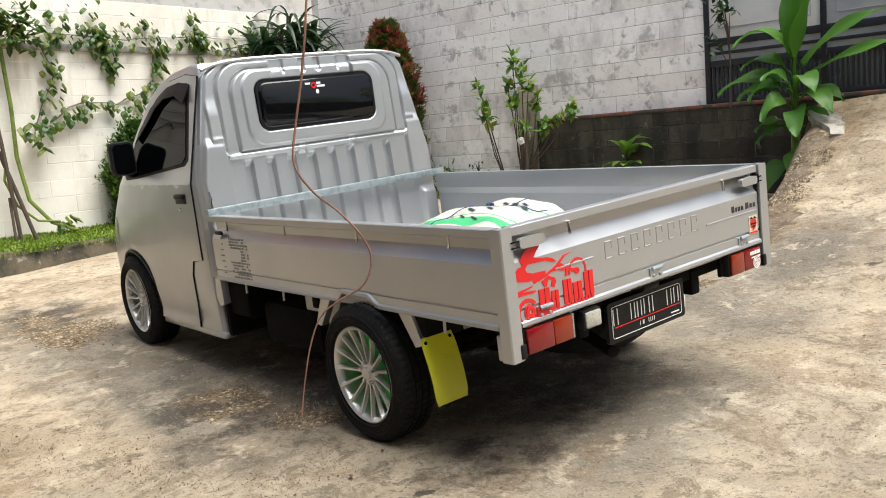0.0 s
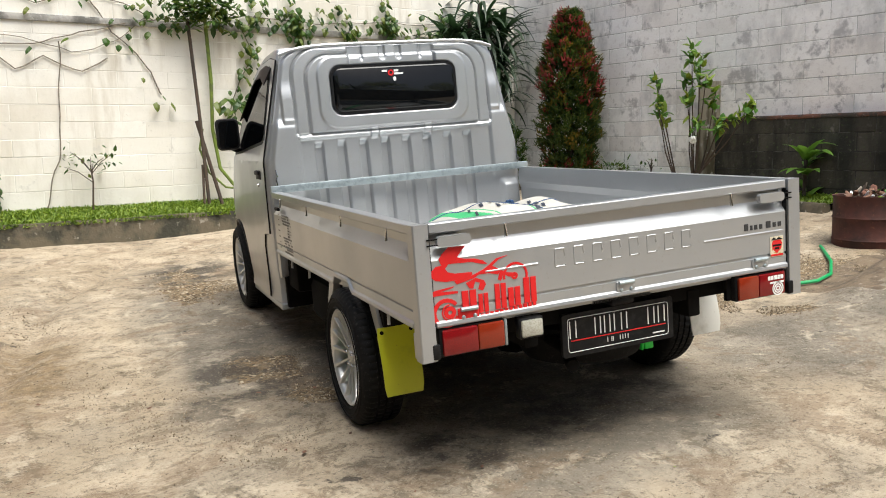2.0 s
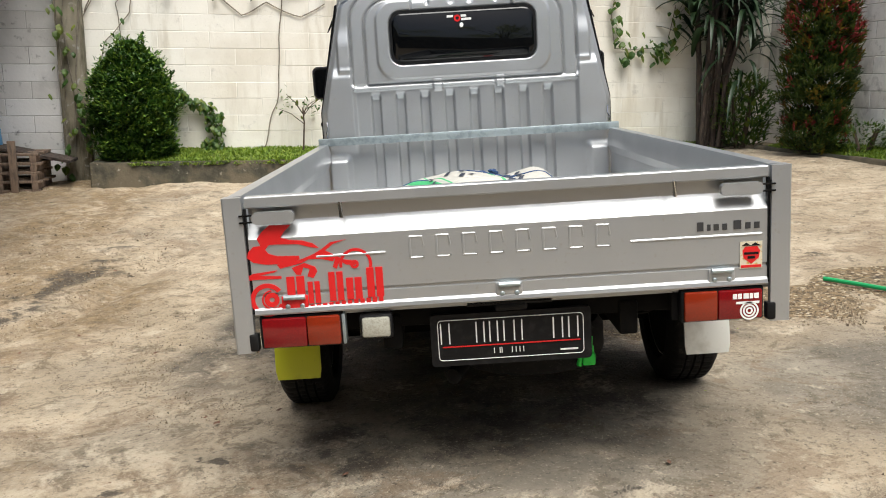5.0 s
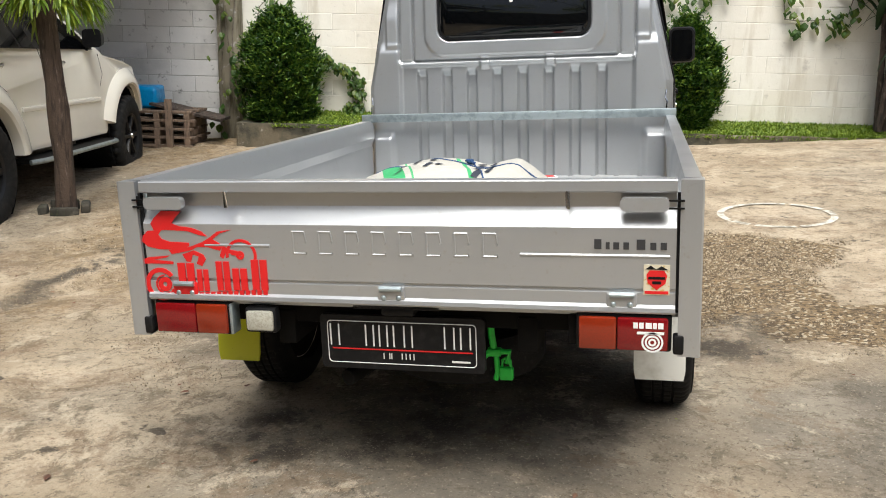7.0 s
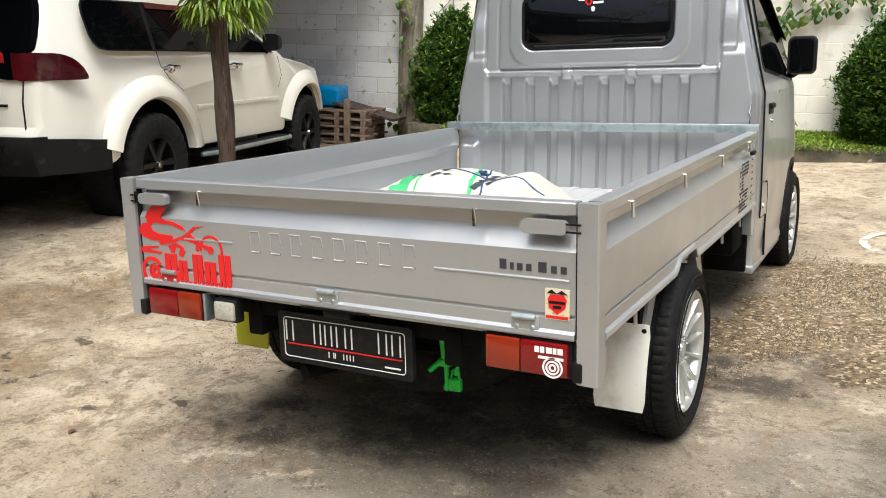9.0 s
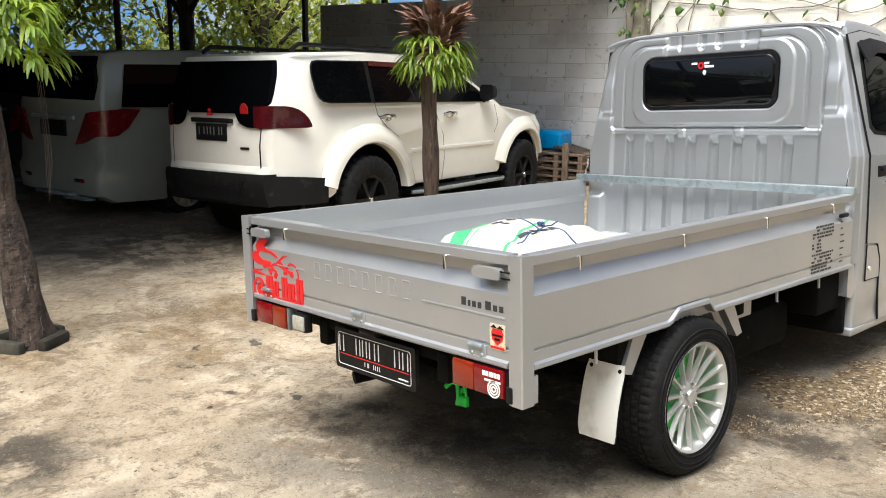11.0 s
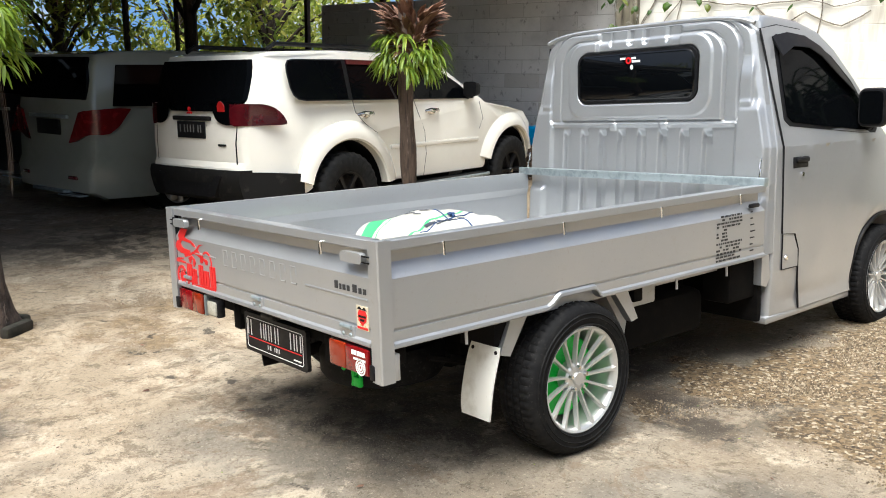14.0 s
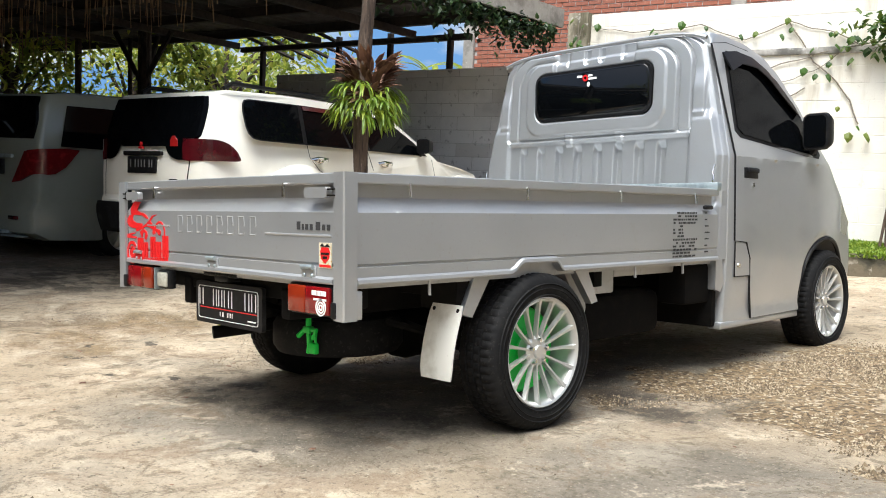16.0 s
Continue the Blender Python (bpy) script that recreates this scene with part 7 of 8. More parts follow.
for y in (Y0, Y1):
    row = []
    for i in range(n + 1):
        x = X0 + (X1 + 0.085 * y - 0.22 - X0) * i / n
        row.append((x, y, 3.36 + 0.018 * math.sin(i * 2 * math.pi / 2.6) + 0.012 * (y - Y1) * -1))
    rows.append(row)
rows2 = [[(x, y, z - 0.012) for x, y, z in row] for row in rows]
loft(bm, rows, close=False, caps=False)
loft(bm, rows2, close=False, caps=False)
part("roof_sheet", bm, SHEET, carport, "dark corrugated roof sheets")
bm = bmesh.new()
prism(bm, [(-2.88 + 0.085 * Y0, Y0), (-2.82 + 0.085 * Y0, Y0), (-2.82, Y1), (-2.88, Y1)], "z", 3.12, 3.37)
part("fascia_board", bm, FASCIA, carport, "weathered pale fascia board")
for k in range(10):
    y = -0.5 - 1.4 * k
    bm = bmesh.new()
    box(bm, X0, -2.90 + 0.085 * y, y - 0.05, y + 0.05, 3.20, 3.34, 0.008)
    part("rafter", bm, TIMBER, carport)
for x in (-3.4, -5.4, -7.4, -9.4, -11.4):
    bm = bmesh.new()
    box(bm, x - 0.04, x + 0.04, Y0, Y1, 3.10, 3.21, 0.008)
    part("beam", bm, TIMBER, carport)
for x, z0 in ((-4.78, 2.62), (-5.95, 2.62), (-7.05, 2.62), (-8.87, -0.2)):
    bm = bmesh.new()
    box(bm, x - 0.04, x + 0.04, -0.02 + 0.03, 0.09, z0, 3.22, 0.006)
    part("rear_post", bm, TIMBER, carport)
for x, y, r in ((-9.6, -1.9, 0.11), (-12.0, -1.6, 0.06), (-10.7, -1.2, 0.04), (-11.0, -1.2, 0.04), (-13.2, -4.5, 0.08)):
    bm = bmesh.new()
    tube(bm, [(x, y, -0.25), (x + 0.02, y, 1.6), (x, y, 3.2)], r, 10)
    part("post", bm, BARK_DARK, carport)
for a, b in (((-9.6, -1.9, 2.2), (-10.4, -1.9, 3.15)), ((-9.6, -1.9, 2.3), (-8.9, -1.9, 3.1)), ((-10.7, -1.2, 2.0), (-10.2, -1.2, 3.2))):
    bm = bmesh.new()
    tube(bm, [a, b], 0.045, 8)
    part("brace", bm, TIMBER, carport)
bm = bmesh.new()
box(bm, -15.95, -15.89, Y0, -2.4, 2.72, 3.36, 0.006)
part("eaves_board", bm, TIMBER, carport, "dark board closing the far eaves")
# bare rafters where the sheets are missing at the back corner
for k in range(5):
    bm = bmesh.new()
    tube(bm, [(-9.0 + 0.42 * k, -0.25, 3.28), (-8.6 + 0.42 * k, 0.55, 2.98)], 0.035, 6)
    part("loose_batten", bm, TIMBER, carport)
bm = bmesh.new()
box(bm, -9.4, -4.4, -0.02, 0.08, 3.05, 3.14, 0.006)
part("wall_plate", bm, TIMBER, carport)
rnd = random.Random(91)
bm = bmesh.new()
for _ in range(420):
    x, y = rnd.uniform(-12, -3.4), rnd.choice((-6.1, -7.5, -5.0, -8.8, -4.0)) + rnd.uniform(-0.1, 0.1)
    L = rnd.uniform(0.15, 0.75) * (1.3 if x < -8 else 0.8)
    tube(bm, [(x, y, 3.2), (x + rnd.uniform(-0.02, 0.02), y, 3.2 - L / 2), (x + rnd.uniform(-0.04, 0.04), y, 3.2 - L)], rnd.uniform(0.003, 0.008), 4)
tagged(part("root_fringe", bm, DRY_ROOT, carport, "brown dry roots hanging under the roof", 0), kind="stuff")
leaves = []
for _ in range(900):
    y = -abs(rnd.gauss(0, 1.4)) - 0.2
    x = -2.88 + 0.085 * y - abs(rnd.gauss(0, 0.25))
    L = rnd.uniform(0.06, 0.13)
    leaves.append((Vector((x + 0.1, y, 3.14 - abs(rnd.gauss(0, 0.16)))), rand_dir(rnd, -0.5), L, L * 0.6))
leaf_cloud("eaves_creeper", leaves, LEAF_DARK, carport, "dark creeper hanging below the eaves", "stuff")

# low wall along the carport's far side
core_wall("wall_low", Matrix.Translation((-8.1, -1.2, -0.2)) @ pose(0, 0, 0, 0, 0, 100), -9.0, 2.6, 0.0, 0.42, BLOCK_GREY, "low whitish plinth wall behind the parked cars", 2.2, 2.35)

# ---- brick house behind the wall ----
house = thing("brick_house", BACK, "unplastered red brick house wall behind the yard", "house")
bm = bmesh.new()
box(bm, -4.95, 8.0, 1.0, 1.2, 0, 6.2)
part("house_wall", bm, MORTAR_GREY, house, "grey mortar behind the bricks", 0)
for x in (-5.05, -0.75):
    bm = bmesh.new()
    box(bm, x - 0.1, x + 0.1, 0.94, 1.2, 0, 6.2, 0.01)
    part("house_column", bm, FASCIA, house)
verts, faces = [], []
rnd = random.Random(92)
z, row = 2.45, 0
while z < 5.4:
    x = -4.9 - (0.11 if row % 2 else 0)
    while x < 3.5:
        d, h, w = 0.988 + rnd.uniform(-0.005, 0.005), 0.052 + rnd.uniform(-0.003, 0.003), 0.202
        b = len(verts)
        verts += [(x, d, z), (x + w, d, z), (x + w, d, z + h), (x, d, z + h), (x, 1.01, z), (x + w, 1.01, z), (x + w, 1.01, z + h), (x, 1.01, z + h)]
        faces += [(b, b + 1, b + 2, b + 3), (b + 3, b + 2, b + 6, b + 7), (b + 1, b, b + 4, b + 5), (b, b + 3, b + 7, b + 4), (b + 2, b + 1, b + 5, b + 6)]
        x += 0.215
    z += 0.066
    row += 1
me = bpy.data.meshes.new("bricks")
me.from_pydata(verts, [], faces)
me.materials.append(BRICK)
ob = new("bricks", me)
ob.parent = house
tagged(ob, "courses of rough red bricks", kind="stuff")

# ---- gate ----
GATE = material("black_gate_steel", (0.012, 0.014, 0.02), 0.5, 0.2, vary=[(20, (0.03, 0.03, 0.034), 0.5, 0.7)])
GATE_SHEET = material("grey_gate_sheet", (0.34, 0.34, 0.35), 0.6, 0.2, vary=[(2, (0.26, 0.26, 0.27), 0.45, 0.65)])
gate_ob = thing("gate", RIGHT @ Matrix.Translation((1.75, 0.0, 1.39)), "black steel sliding gate with slats and grey panels", "gate")
for x in (0.0, 1.24, 2.48, 3.7):
    bm = bmesh.new()
    box(bm, x, x + 0.06, -0.03, 0.03, 0.0, 2.3, 0.005)
    part("gate_post", bm, GATE, gate_ob)
for z0, z1 in ((0.0, 0.07), (0.42, 0.49), (0.55, 0.585), (0.65, 0.73), (2.2, 2.3)):
    bm = bmesh.new()
    box(bm, 0.06, 3.7, -0.022, 0.022, z0, z1, 0.004)
    part("gate_rail", bm, GATE, gate_ob)
for z0, z1 in ((0.49, 0.55), (0.585, 0.65)):
    bm = bmesh.new()
    box(bm, 0.06, 3.7, -0.006, 0.006, z0, z1)
    part("gate_strip", bm, GATE_SHEET, gate_ob)
for k in range(72):
    x = 0.085 + k * 0.05
    bm = bmesh.new()
    box(bm, x, x + 0.022, -0.012, 0.012, 0.07, 0.42, 0.003, 1)
    part("gate_slat", bm, GATE, gate_ob)
bm = bmesh.new()
box(bm, 0.06, 3.7, 0.03, 0.036, 0.05, 0.44)
part("gate_back", bm, GATE_SHEET, gate_ob)
for x in (0.06, 1.30, 2.54):
    bm = bmesh.new()
    box(bm, x, x + 1.18, -0.008, 0.008, 0.73, 2.2)
    p = part("gate_panel", bm, WALL_PANEL if x < 1 else GATE_SHEET, gate_ob)
    bm = bmesh.new()
    tube(bm, [(x + 0.1, -0.01, 0.84), (x + 0.1, -0.01, 2.1), (x + 1.08, -0.01, 2.1), (x + 1.08, -0.01, 0.84), (x + 0.1, -0.01, 0.84)], 0.006, 5)
    part("panel_bead", bm, GATE_SHEET, p)

# ---- trees with staghorn ferns ----
def staghorn(tree, centre, r, seed, low, high, shield=True):
    rnd = random.Random(seed)
    c = Vector(centre)
    if shield:
        leaves = []
        for _ in range(230):
            a, h = rnd.uniform(0, 6.283), rnd.random()
            p = c + Vector(((0.34 + 0.30 * h) * r * math.cos(a), (0.34 + 0.30 * h) * r * math.sin(a), 0.02 + high * h))
            L = rnd.uniform(0.10, 0.20) + 0.10 * h
            leaves.append((p, Vector((math.cos(a), math.sin(a), rnd.uniform(0.2, 1.4) - 0.5 * (h < 0.3))), L, L * rnd.uniform(0.22, 0.42)))
        leaf_cloud("fern_shield", leaves, LEAF_BROWN, tree, "dry brown shield fronds", "stuff")
    for k in range(76):
        a = rnd.uniform(0, 6.283)
        root = c + Vector((0.4 * r * math.cos(a), 0.4 * r * math.sin(a), rnd.uniform(-0.16, 0.16)))
        d = Vector((math.cos(a), math.sin(a), rnd.uniform(-0.5, 0.9)))
        L = rnd.uniform(0.28, 0.46) * low
        bm = bmesh.new()
        long_leaf(bm, root, d, L, 0.032, 2.0, 6)
        for t, n in ((0.34, 2), (0.52, 3)):
            tip = root + d.normalized() * (t * L) + Vector((0, 0, -0.16 * t * L))
            for q in range(n):
                b = a + rnd.uniform(-1.0, 1.0)
                long_leaf(bm, tip, (math.cos(b), math.sin(b), rnd.uniform(-1.2, 0.4)), rnd.uniform(0.4, 0.62) * L, 0.021, 1.5, 5)
        part("fern_frond", bm, LEAF_FERN, tree, "", 60)


thin = thing("thin_tree", Matrix.Translation((-3.93, 3.76, -0.12)), "straight slender tree trunk carrying a staghorn fern", "tree")
bm = bmesh.new()
tube(bm, [(0.02 * math.sin(z * 2.3), 0.02 * math.cos(z * 1.9), z) for z in [-0.1 + 0.2 * i for i in range(21)]], [0.082 - 0.0010 * i + 0.004 * math.sin(1.7 * i) for i in range(21)], 14)
for v in bm.verts:
    v.co += Vector((v.co.x, v.co.y, 0)).normalized() * (0.010 * noise.noise(Vector((v.co.x * 30, v.co.y * 30, v.co.z * 3))))
part("trunk", bm, BARK_THIN, thin, "vertically furrowed grey-brown bark")
staghorn(thin, (0.10, -0.04, 1.80), 0.26, 95, 0.88, 0.36)

big = thing("big_tree", Matrix.Translation((-2.92, -0.36, -0.14)), "gnarled leaning tree trunk with staghorn fern in a stone ring", "tree")
bm = bmesh.new()
lean_line = [(-0.1, 0.0, 0.17), (0.06, 0.0, 0.145), (0.16, -0.02, 0.118), (0.34, -0.045, 0.106), (0.52, -0.075, 0.098), (0.72, -0.12, 0.095), (0.90, -0.15, 0.090), (1.0, -0.165, 0.102), (1.1, -0.17, 0.092), (1.3, -0.185, 0.086), (1.55, -0.225, 0.092), (1.8, -0.255, 0.086), (2.05, -0.26, 0.088), (2.6, -0.28, 0.085), (3.4, -0.34, 0.08), (4.4, -0.4, 0.07)]
tube(bm, [(0.48 * d + 0.02 + 0.02 * math.sin(z * 5), 0.64 * d + 0.02, z) for z, d, r in lean_line], [r for z, d, r in lean_line], 22)
ball(bm, (-0.48 * 0.24, -0.64 * 0.24, 0.98), 0.045, 0.045, 0.06)
for v in bm.verts:
    k = 0.026 * noise.noise(v.co * 6) + 0.016 * noise.noise(Vector((v.co.x * 26, v.co.y * 26, v.co.z * 4)))
    v.co += Vector((v.co.x - 0.0, v.co.y - 0.0, 0)).normalized() * k
part("trunk", bm, BARK_DARK, big, "furrowed dark brown bark")
staghorn(big, (0.03, 0.04, 1.90), 0.2, 96, 0.72, 0.3, False)
bm = bmesh.new()
for k in range(5):
    x = rnd.uniform(-0.05, 0.1)
    tube(bm, [(0.09 + x, 0.15, 1.6), (0.08 + x, 0.17, 1.2), (0.1 + x, 0.16, 0.9 + 0.2 * k / 5)], 0.0013, 4)
tagged(part("aerial_root", bm, BARK, big, "thin brown aerial roots"), kind="stuff")
for tx, ty, ring in ((-2.92, -0.36, 0.175), (-3.93, 3.76, 0.16)):
    for k in range(4):
        a = radians(45 + 90 * k - 11)
        bm = bmesh.new()
        box(bm, -0.11, 0.11, -0.035, 0.035, 0.0, 0.09, 0.02)
        for v in bm.verts:
            v.co += 0.014 * Vector((noise.noise(v.co * 7 + Vector((k, tx, 0))), noise.noise(v.co * 7 + Vector((0, k, 3))), noise.noise(v.co * 7 + Vector((5, 0, k)))))
        stone = finish("edging_stone", bm, MOSSY)
        px, py = tx + ring * math.cos(a), ty + ring * math.sin(a)
        stone.matrix_world = Matrix.Translation((px, py, ground_z(px, py) - 0.02)) @ pose(0, 0, 0, 0, 0, math.degrees(a) + 90)
        tagged(stone, "mossy broken edging stone round a tree foot", "stone", "stones round the trees")

# ---- loose things ----
def sack():
    bm = bmesh.new()
    bmesh.ops.create_icosphere(bm, subdivisions=5, radius=1)
    for v in bm.verts:
        x, y, z = v.co
        ex, ey = math.copysign(abs(x) ** 0.75, x), math.copysign(abs(y) ** 0.75, y)
        n = noise.noise((x * 2.2, y * 2.2, z * 2)) * 0.05 + noise.noise((x * 6, y * 6, z * 6)) * 0.018
        v.co = Vector((0.405 * ex * (1 + n), 0.33 * ey * (1 + n), 0.145 * z * (1 + 0.3 * n) + 0.03 * noise.noise((x * 3, y * 3, 9))))
        if v.co.z < -0.102:
            v.co.z = -0.102
    return bm


SACK = material("woven_sack", (0.47, 0.45, 0.40), 0.6, vary=[(3, (0.42, 0.40, 0.35), 0.5, 0.66), (40, (0.56, 0.54, 0.48), 0.6, 0.72)], bump=[(140, 0.5, 0.004), (7, 0.4, 0.02)])
BLUE_ROPE = material("dark_blue_rope", (0.015, 0.05, 0.14), 0.7, bump=[(120, 0.5, 0.004)])
SACKM = TRUCK @ Matrix.Translation((-0.02, 0.95, 0.762)) @ pose(0, 0, 0, 0, 0, 6)


def print_bands(mat, colour, bands):
    """Printed stripes across the cloth, each (middle, half width) along its length."""
    nodes, links = mat.node_tree.nodes, mat.node_tree.links
    bsdf = next(n for n in nodes if n.type == 'BSDF_PRINCIPLED')
    where = nodes.new("ShaderNodeTexCoord")
    split = nodes.new("ShaderNodeSeparateXYZ")
    links.new(where.outputs["Object"], split.inputs[0])
    slant = nodes.new("ShaderNodeMath")
    slant.operation = 'MULTIPLY_ADD'
    slant.inputs[1].default_value = 0.24
    links.new(split.outputs[1], slant.inputs[0])
    links.new(split.outputs[0], slant.inputs[2])
    total = None
    for mid, half in bands:
        near = nodes.new("ShaderNodeMath")
        near.operation = 'COMPARE'
        near.inputs[1].default_value, near.inputs[2].default_value = mid, half
        links.new(slant.outputs[0], near.inputs[0])
        if total:
            top = nodes.new("ShaderNodeMath")
            top.operation = 'MAXIMUM'
            links.new(total.outputs[0], top.inputs[0])
            links.new(near.outputs[0], top.inputs[1])
            near = top
        total = near
    mix = nodes.new("ShaderNodeMix")
    mix.data_type = 'RGBA'
    mix.inputs[7].default_value = (*colour, 1)
    old = bsdf.inputs["Base Color"].links[0].from_socket
    links.new(old, mix.inputs[6])
    links.new(total.outputs[0], mix.inputs[0])
    links.new(mix.outputs[2], bsdf.inputs["Base Color"])


print_bands(SACK, (0.05, 0.36, 0.13), ((-0.245, 0.038), (-0.180, 0.004), (0.035, 0.008)))
bag = finish("rice_sack", sack(), SACK)
bag.matrix_world = SACKM
tagged(bag, "full white woven sack with green print tied with blue rope", "sack")


from mathutils.bvhtree import BVHTree
SKIN = BVHTree.FromPolygons([v.co for v in bag.data.vertices], [tuple(p.vertices) for p in bag.data.polygons])


def on_sack(x, y, lift):
    hit = SKIN.ray_cast(Vector((x, y, 1)), Vector((0, 0, -1)))[0]
    return Vector((x, y, (hit.z if hit else -0.08) + lift))


def drape(bm, line, width, lift=0.003):
    """A ribbon laid over the sack along a line of (x, y)."""
    rings = []
    for i, (x, y) in enumerate(line):
        a, b = line[max(0, i - 1)], line[min(len(line) - 1, i + 1)]
        d = Vector((b[0] - a[0], b[1] - a[1], 0)).normalized()
        q = Vector((-d.y, d.x, 0)) * width / 2
        rings.append([on_sack(x + k / 7 * q.x, y + k / 7 * q.y, lift) for k in range(-7, 8)])
    loft(bm, rings, close=False, caps=False)


for k, (x, y, w, L) in enumerate(((-0.215, -0.12, 0.012, 0.05), (-0.212, -0.04, 0.012, 0.04), (-0.208, 0.03, 0.012, 0.05), (-0.15, -0.05, 0.018, 0.05), (-0.10, -0.12, 0.018, 0.05), (-0.09, -0.03, 0.016, 0.04), (-0.06, -0.10, 0.016, 0.03), (0.085, -0.17, 0.026, 0.05), (0.088, -0.10, 0.026, 0.04), (0.092, -0.04, 0.026, 0.05), (0.096, 0.03, 0.026, 0.05), (0.13, -0.14, 0.018, 0.04), (0.135, -0.08, 0.018, 0.05), (0.14, -0.01, 0.018, 0.04))):
    bm = bmesh.new()
    drape(bm, [(x, y), (x + 0.01, y + L / 2), (x + 0.02, y + L)], 0.95 * w, 0.004)
    part("print_bar", bm, material("dark_print", (0.025, 0.03, 0.045), 0.6) if k == 0 else bpy.data.materials["dark_print"], bag)
for line in ([(-0.33 + 0.66 * t, 0.10 - 0.16 * t + 0.03 * math.sin(6 * t)) for t in [i / 24 for i in range(25)]], [(0.02 + 0.12 * t, 0.25 - 0.50 * t) for t in [i / 20 for i in range(21)]]):
    bm = bmesh.new()
    pts = [on_sack(x, y, 0.001) for x, y in line]
    tube(bm, pts, 0.0036, 6)
    part("rope", bm, BLUE_ROPE, bag)
bm = bmesh.new()
for _ in range(8):
    ball(bm, on_sack(0.055, 0.03, 0.006) + 0.013 * rand_dir(rnd), 0.012, 0.010, 0.007, 1)
part("rope_knot", bm, BLUE_ROPE, bag)
bm = bmesh.new()
box(bm, -0.045, 0.045, -0.028, 0.028, 0.0, 0.022, 0.002)
pack = finish("small_packet", bm, WHITE_PAINT)
pack.matrix_world = TRUCK @ Matrix.Translation((0.20, 2.18, 0.660)) @ pose(0, 0, 0, 0, 0, 20)
tagged(pack, "small white and red paper packet on the bed floor", "packet")
bm = bmesh.new()
box(bm, -0.03, 0.03, -0.0285, 0.0285, 0.0218, 0.0228)
part("packet_print", bm, RED_FILM, pack)

# drum full of rubbish
RUST = material("rusty_brown_drum", (0.085, 0.028, 0.02), 0.75, 0.2, vary=[(5, (0.04, 0.018, 0.014), 0.45, 0.62), (30, (0.16, 0.06, 0.035), 0.6, 0.74)], bump=[(16, 0.3, 0.01)])
DX, DY = 4.10, 2.52
drum = thing("rubbish_drum", Matrix.Translation((DX, DY, 0.13)), "rusty brown oil drum filled with rubbish", "drum")
bm = bmesh.new()
spin(bm, [(0.0, 0.01), (0.285, 0.0), (0.29, 0.02), (0.29, 0.18), (0.298, 0.195), (0.29, 0.21), (0.29, 0.36), (0.298, 0.375), (0.29, 0.39), (0.29, 0.53), (0.297, 0.545), (0.297, 0.555), (0.285, 0.55), (0.28, 0.46), (0.0, 0.45)], pose(0, 0, 0, 0, -90, 0), 40)
part("barrel", bm, RUST, drum)
rub = [("dry_scrap", BARK_PALE), ("leaf_litter", LEAF_BROWN), ("green_scrap", LEAF_FRESH), ("orange_scrap", RUSTY), ("bark_scrap", BARK), ("dry_leaf", LEAF_BROWN), ("pale_scrap", WHITE_PAINT)]
for k in range(34):
    name, mat = rub[k % 7]
    bm = bmesh.new()
    a, r = rnd.uniform(0, 6.28), 0.24 * math.sqrt(rnd.random())
    ball(bm, (0, 0, 0), rnd.uniform(0.03, 0.09), rnd.uniform(0.012, 0.035), rnd.uniform(0.005, 0.018), 2)
    for v in bm.verts:
        v.co *= 1 + 0.5 * noise.noise(v.co * 30 + Vector((k, 0, 0)))
    o = part(name, bm, mat, drum, "", 20)
    o.location = (r * math.cos(a), r * math.sin(a), 0.50 + 0.09 * (1 - r / 0.26) + rnd.uniform(0, 0.04))
    o.rotation_euler = (rnd.uniform(-1, 1), rnd.uniform(-1, 1), rnd.uniform(0, 6))

# broken slab at the top of the ramp's crumbled shoulder
bm = bmesh.new()
prism(bm, [(-0.34, -0.02), (-0.22, -0.13), (0.02, -0.10), (0.20, -0.15), (0.36, -0.04), (0.30, 0.10), (0.08, 0.14), (-0.12, 0.08), (-0.28, 0.12)], "z", -0.08, 0.015)
bmesh.ops.subdivide_edges(bm, edges=bm.edges, cuts=3, use_grid_fill=True)
for v in bm.verts:
    v.co += 0.03 * Vector((noise.noise(v.co * 6), noise.noise(v.co * 6 + Vector((4, 0, 0))), 0.8 * noise.noise(v.co * 8 + Vector((0, 9, 0)))))
slab = finish("broken_slab", bm, material("crumbled_pale_concrete", (0.36, 0.335, 0.29), 0.95, vary=[(7, (0.20, 0.175, 0.14), 0.46, 0.6), (40, (0.50, 0.47, 0.41), 0.58, 0.7)], bump=[(30, 0.8, 0.012)]), smooth=25)
slab.matrix_world = Matrix.Translation((5.36, 1.96, ground_z(5.36, 1.96) + 0.02)) @ pose(0, 0, 0, 0, -23, 50)
tagged(slab, "broken pale concrete slab lying on the dirt shoulder", "concrete chunk")

# green hose across the yard
HOSE = material("green_hose", (0.01, 0.30, 0.09), 0.4)
bm = bmesh.new()
line = []
ctrl = [(1.98, 2.25), (2.1, 2.1), (2.23, 1.92), (2.35, 1.81), (2.5, 1.75), (2.7, 1.72), (2.93, 1.82), (3.25, 2.12), (3.5, 2.42), (3.66, 2.62)]
for (xa, ya), (xb, yb) in zip(ctrl, ctrl[1:]):
    for k in range(8):
        x, y = xa + (xb - xa) * k / 8, ya + (yb - ya) * k / 8
        line.append((x, y, ground_z(x, y) + 0.022))
tube(bm, line, 0.0125, 8)
hose = finish("garden_hose", bm, HOSE)
tagged(hose, "bright green garden hose lying on the concrete", "hose")

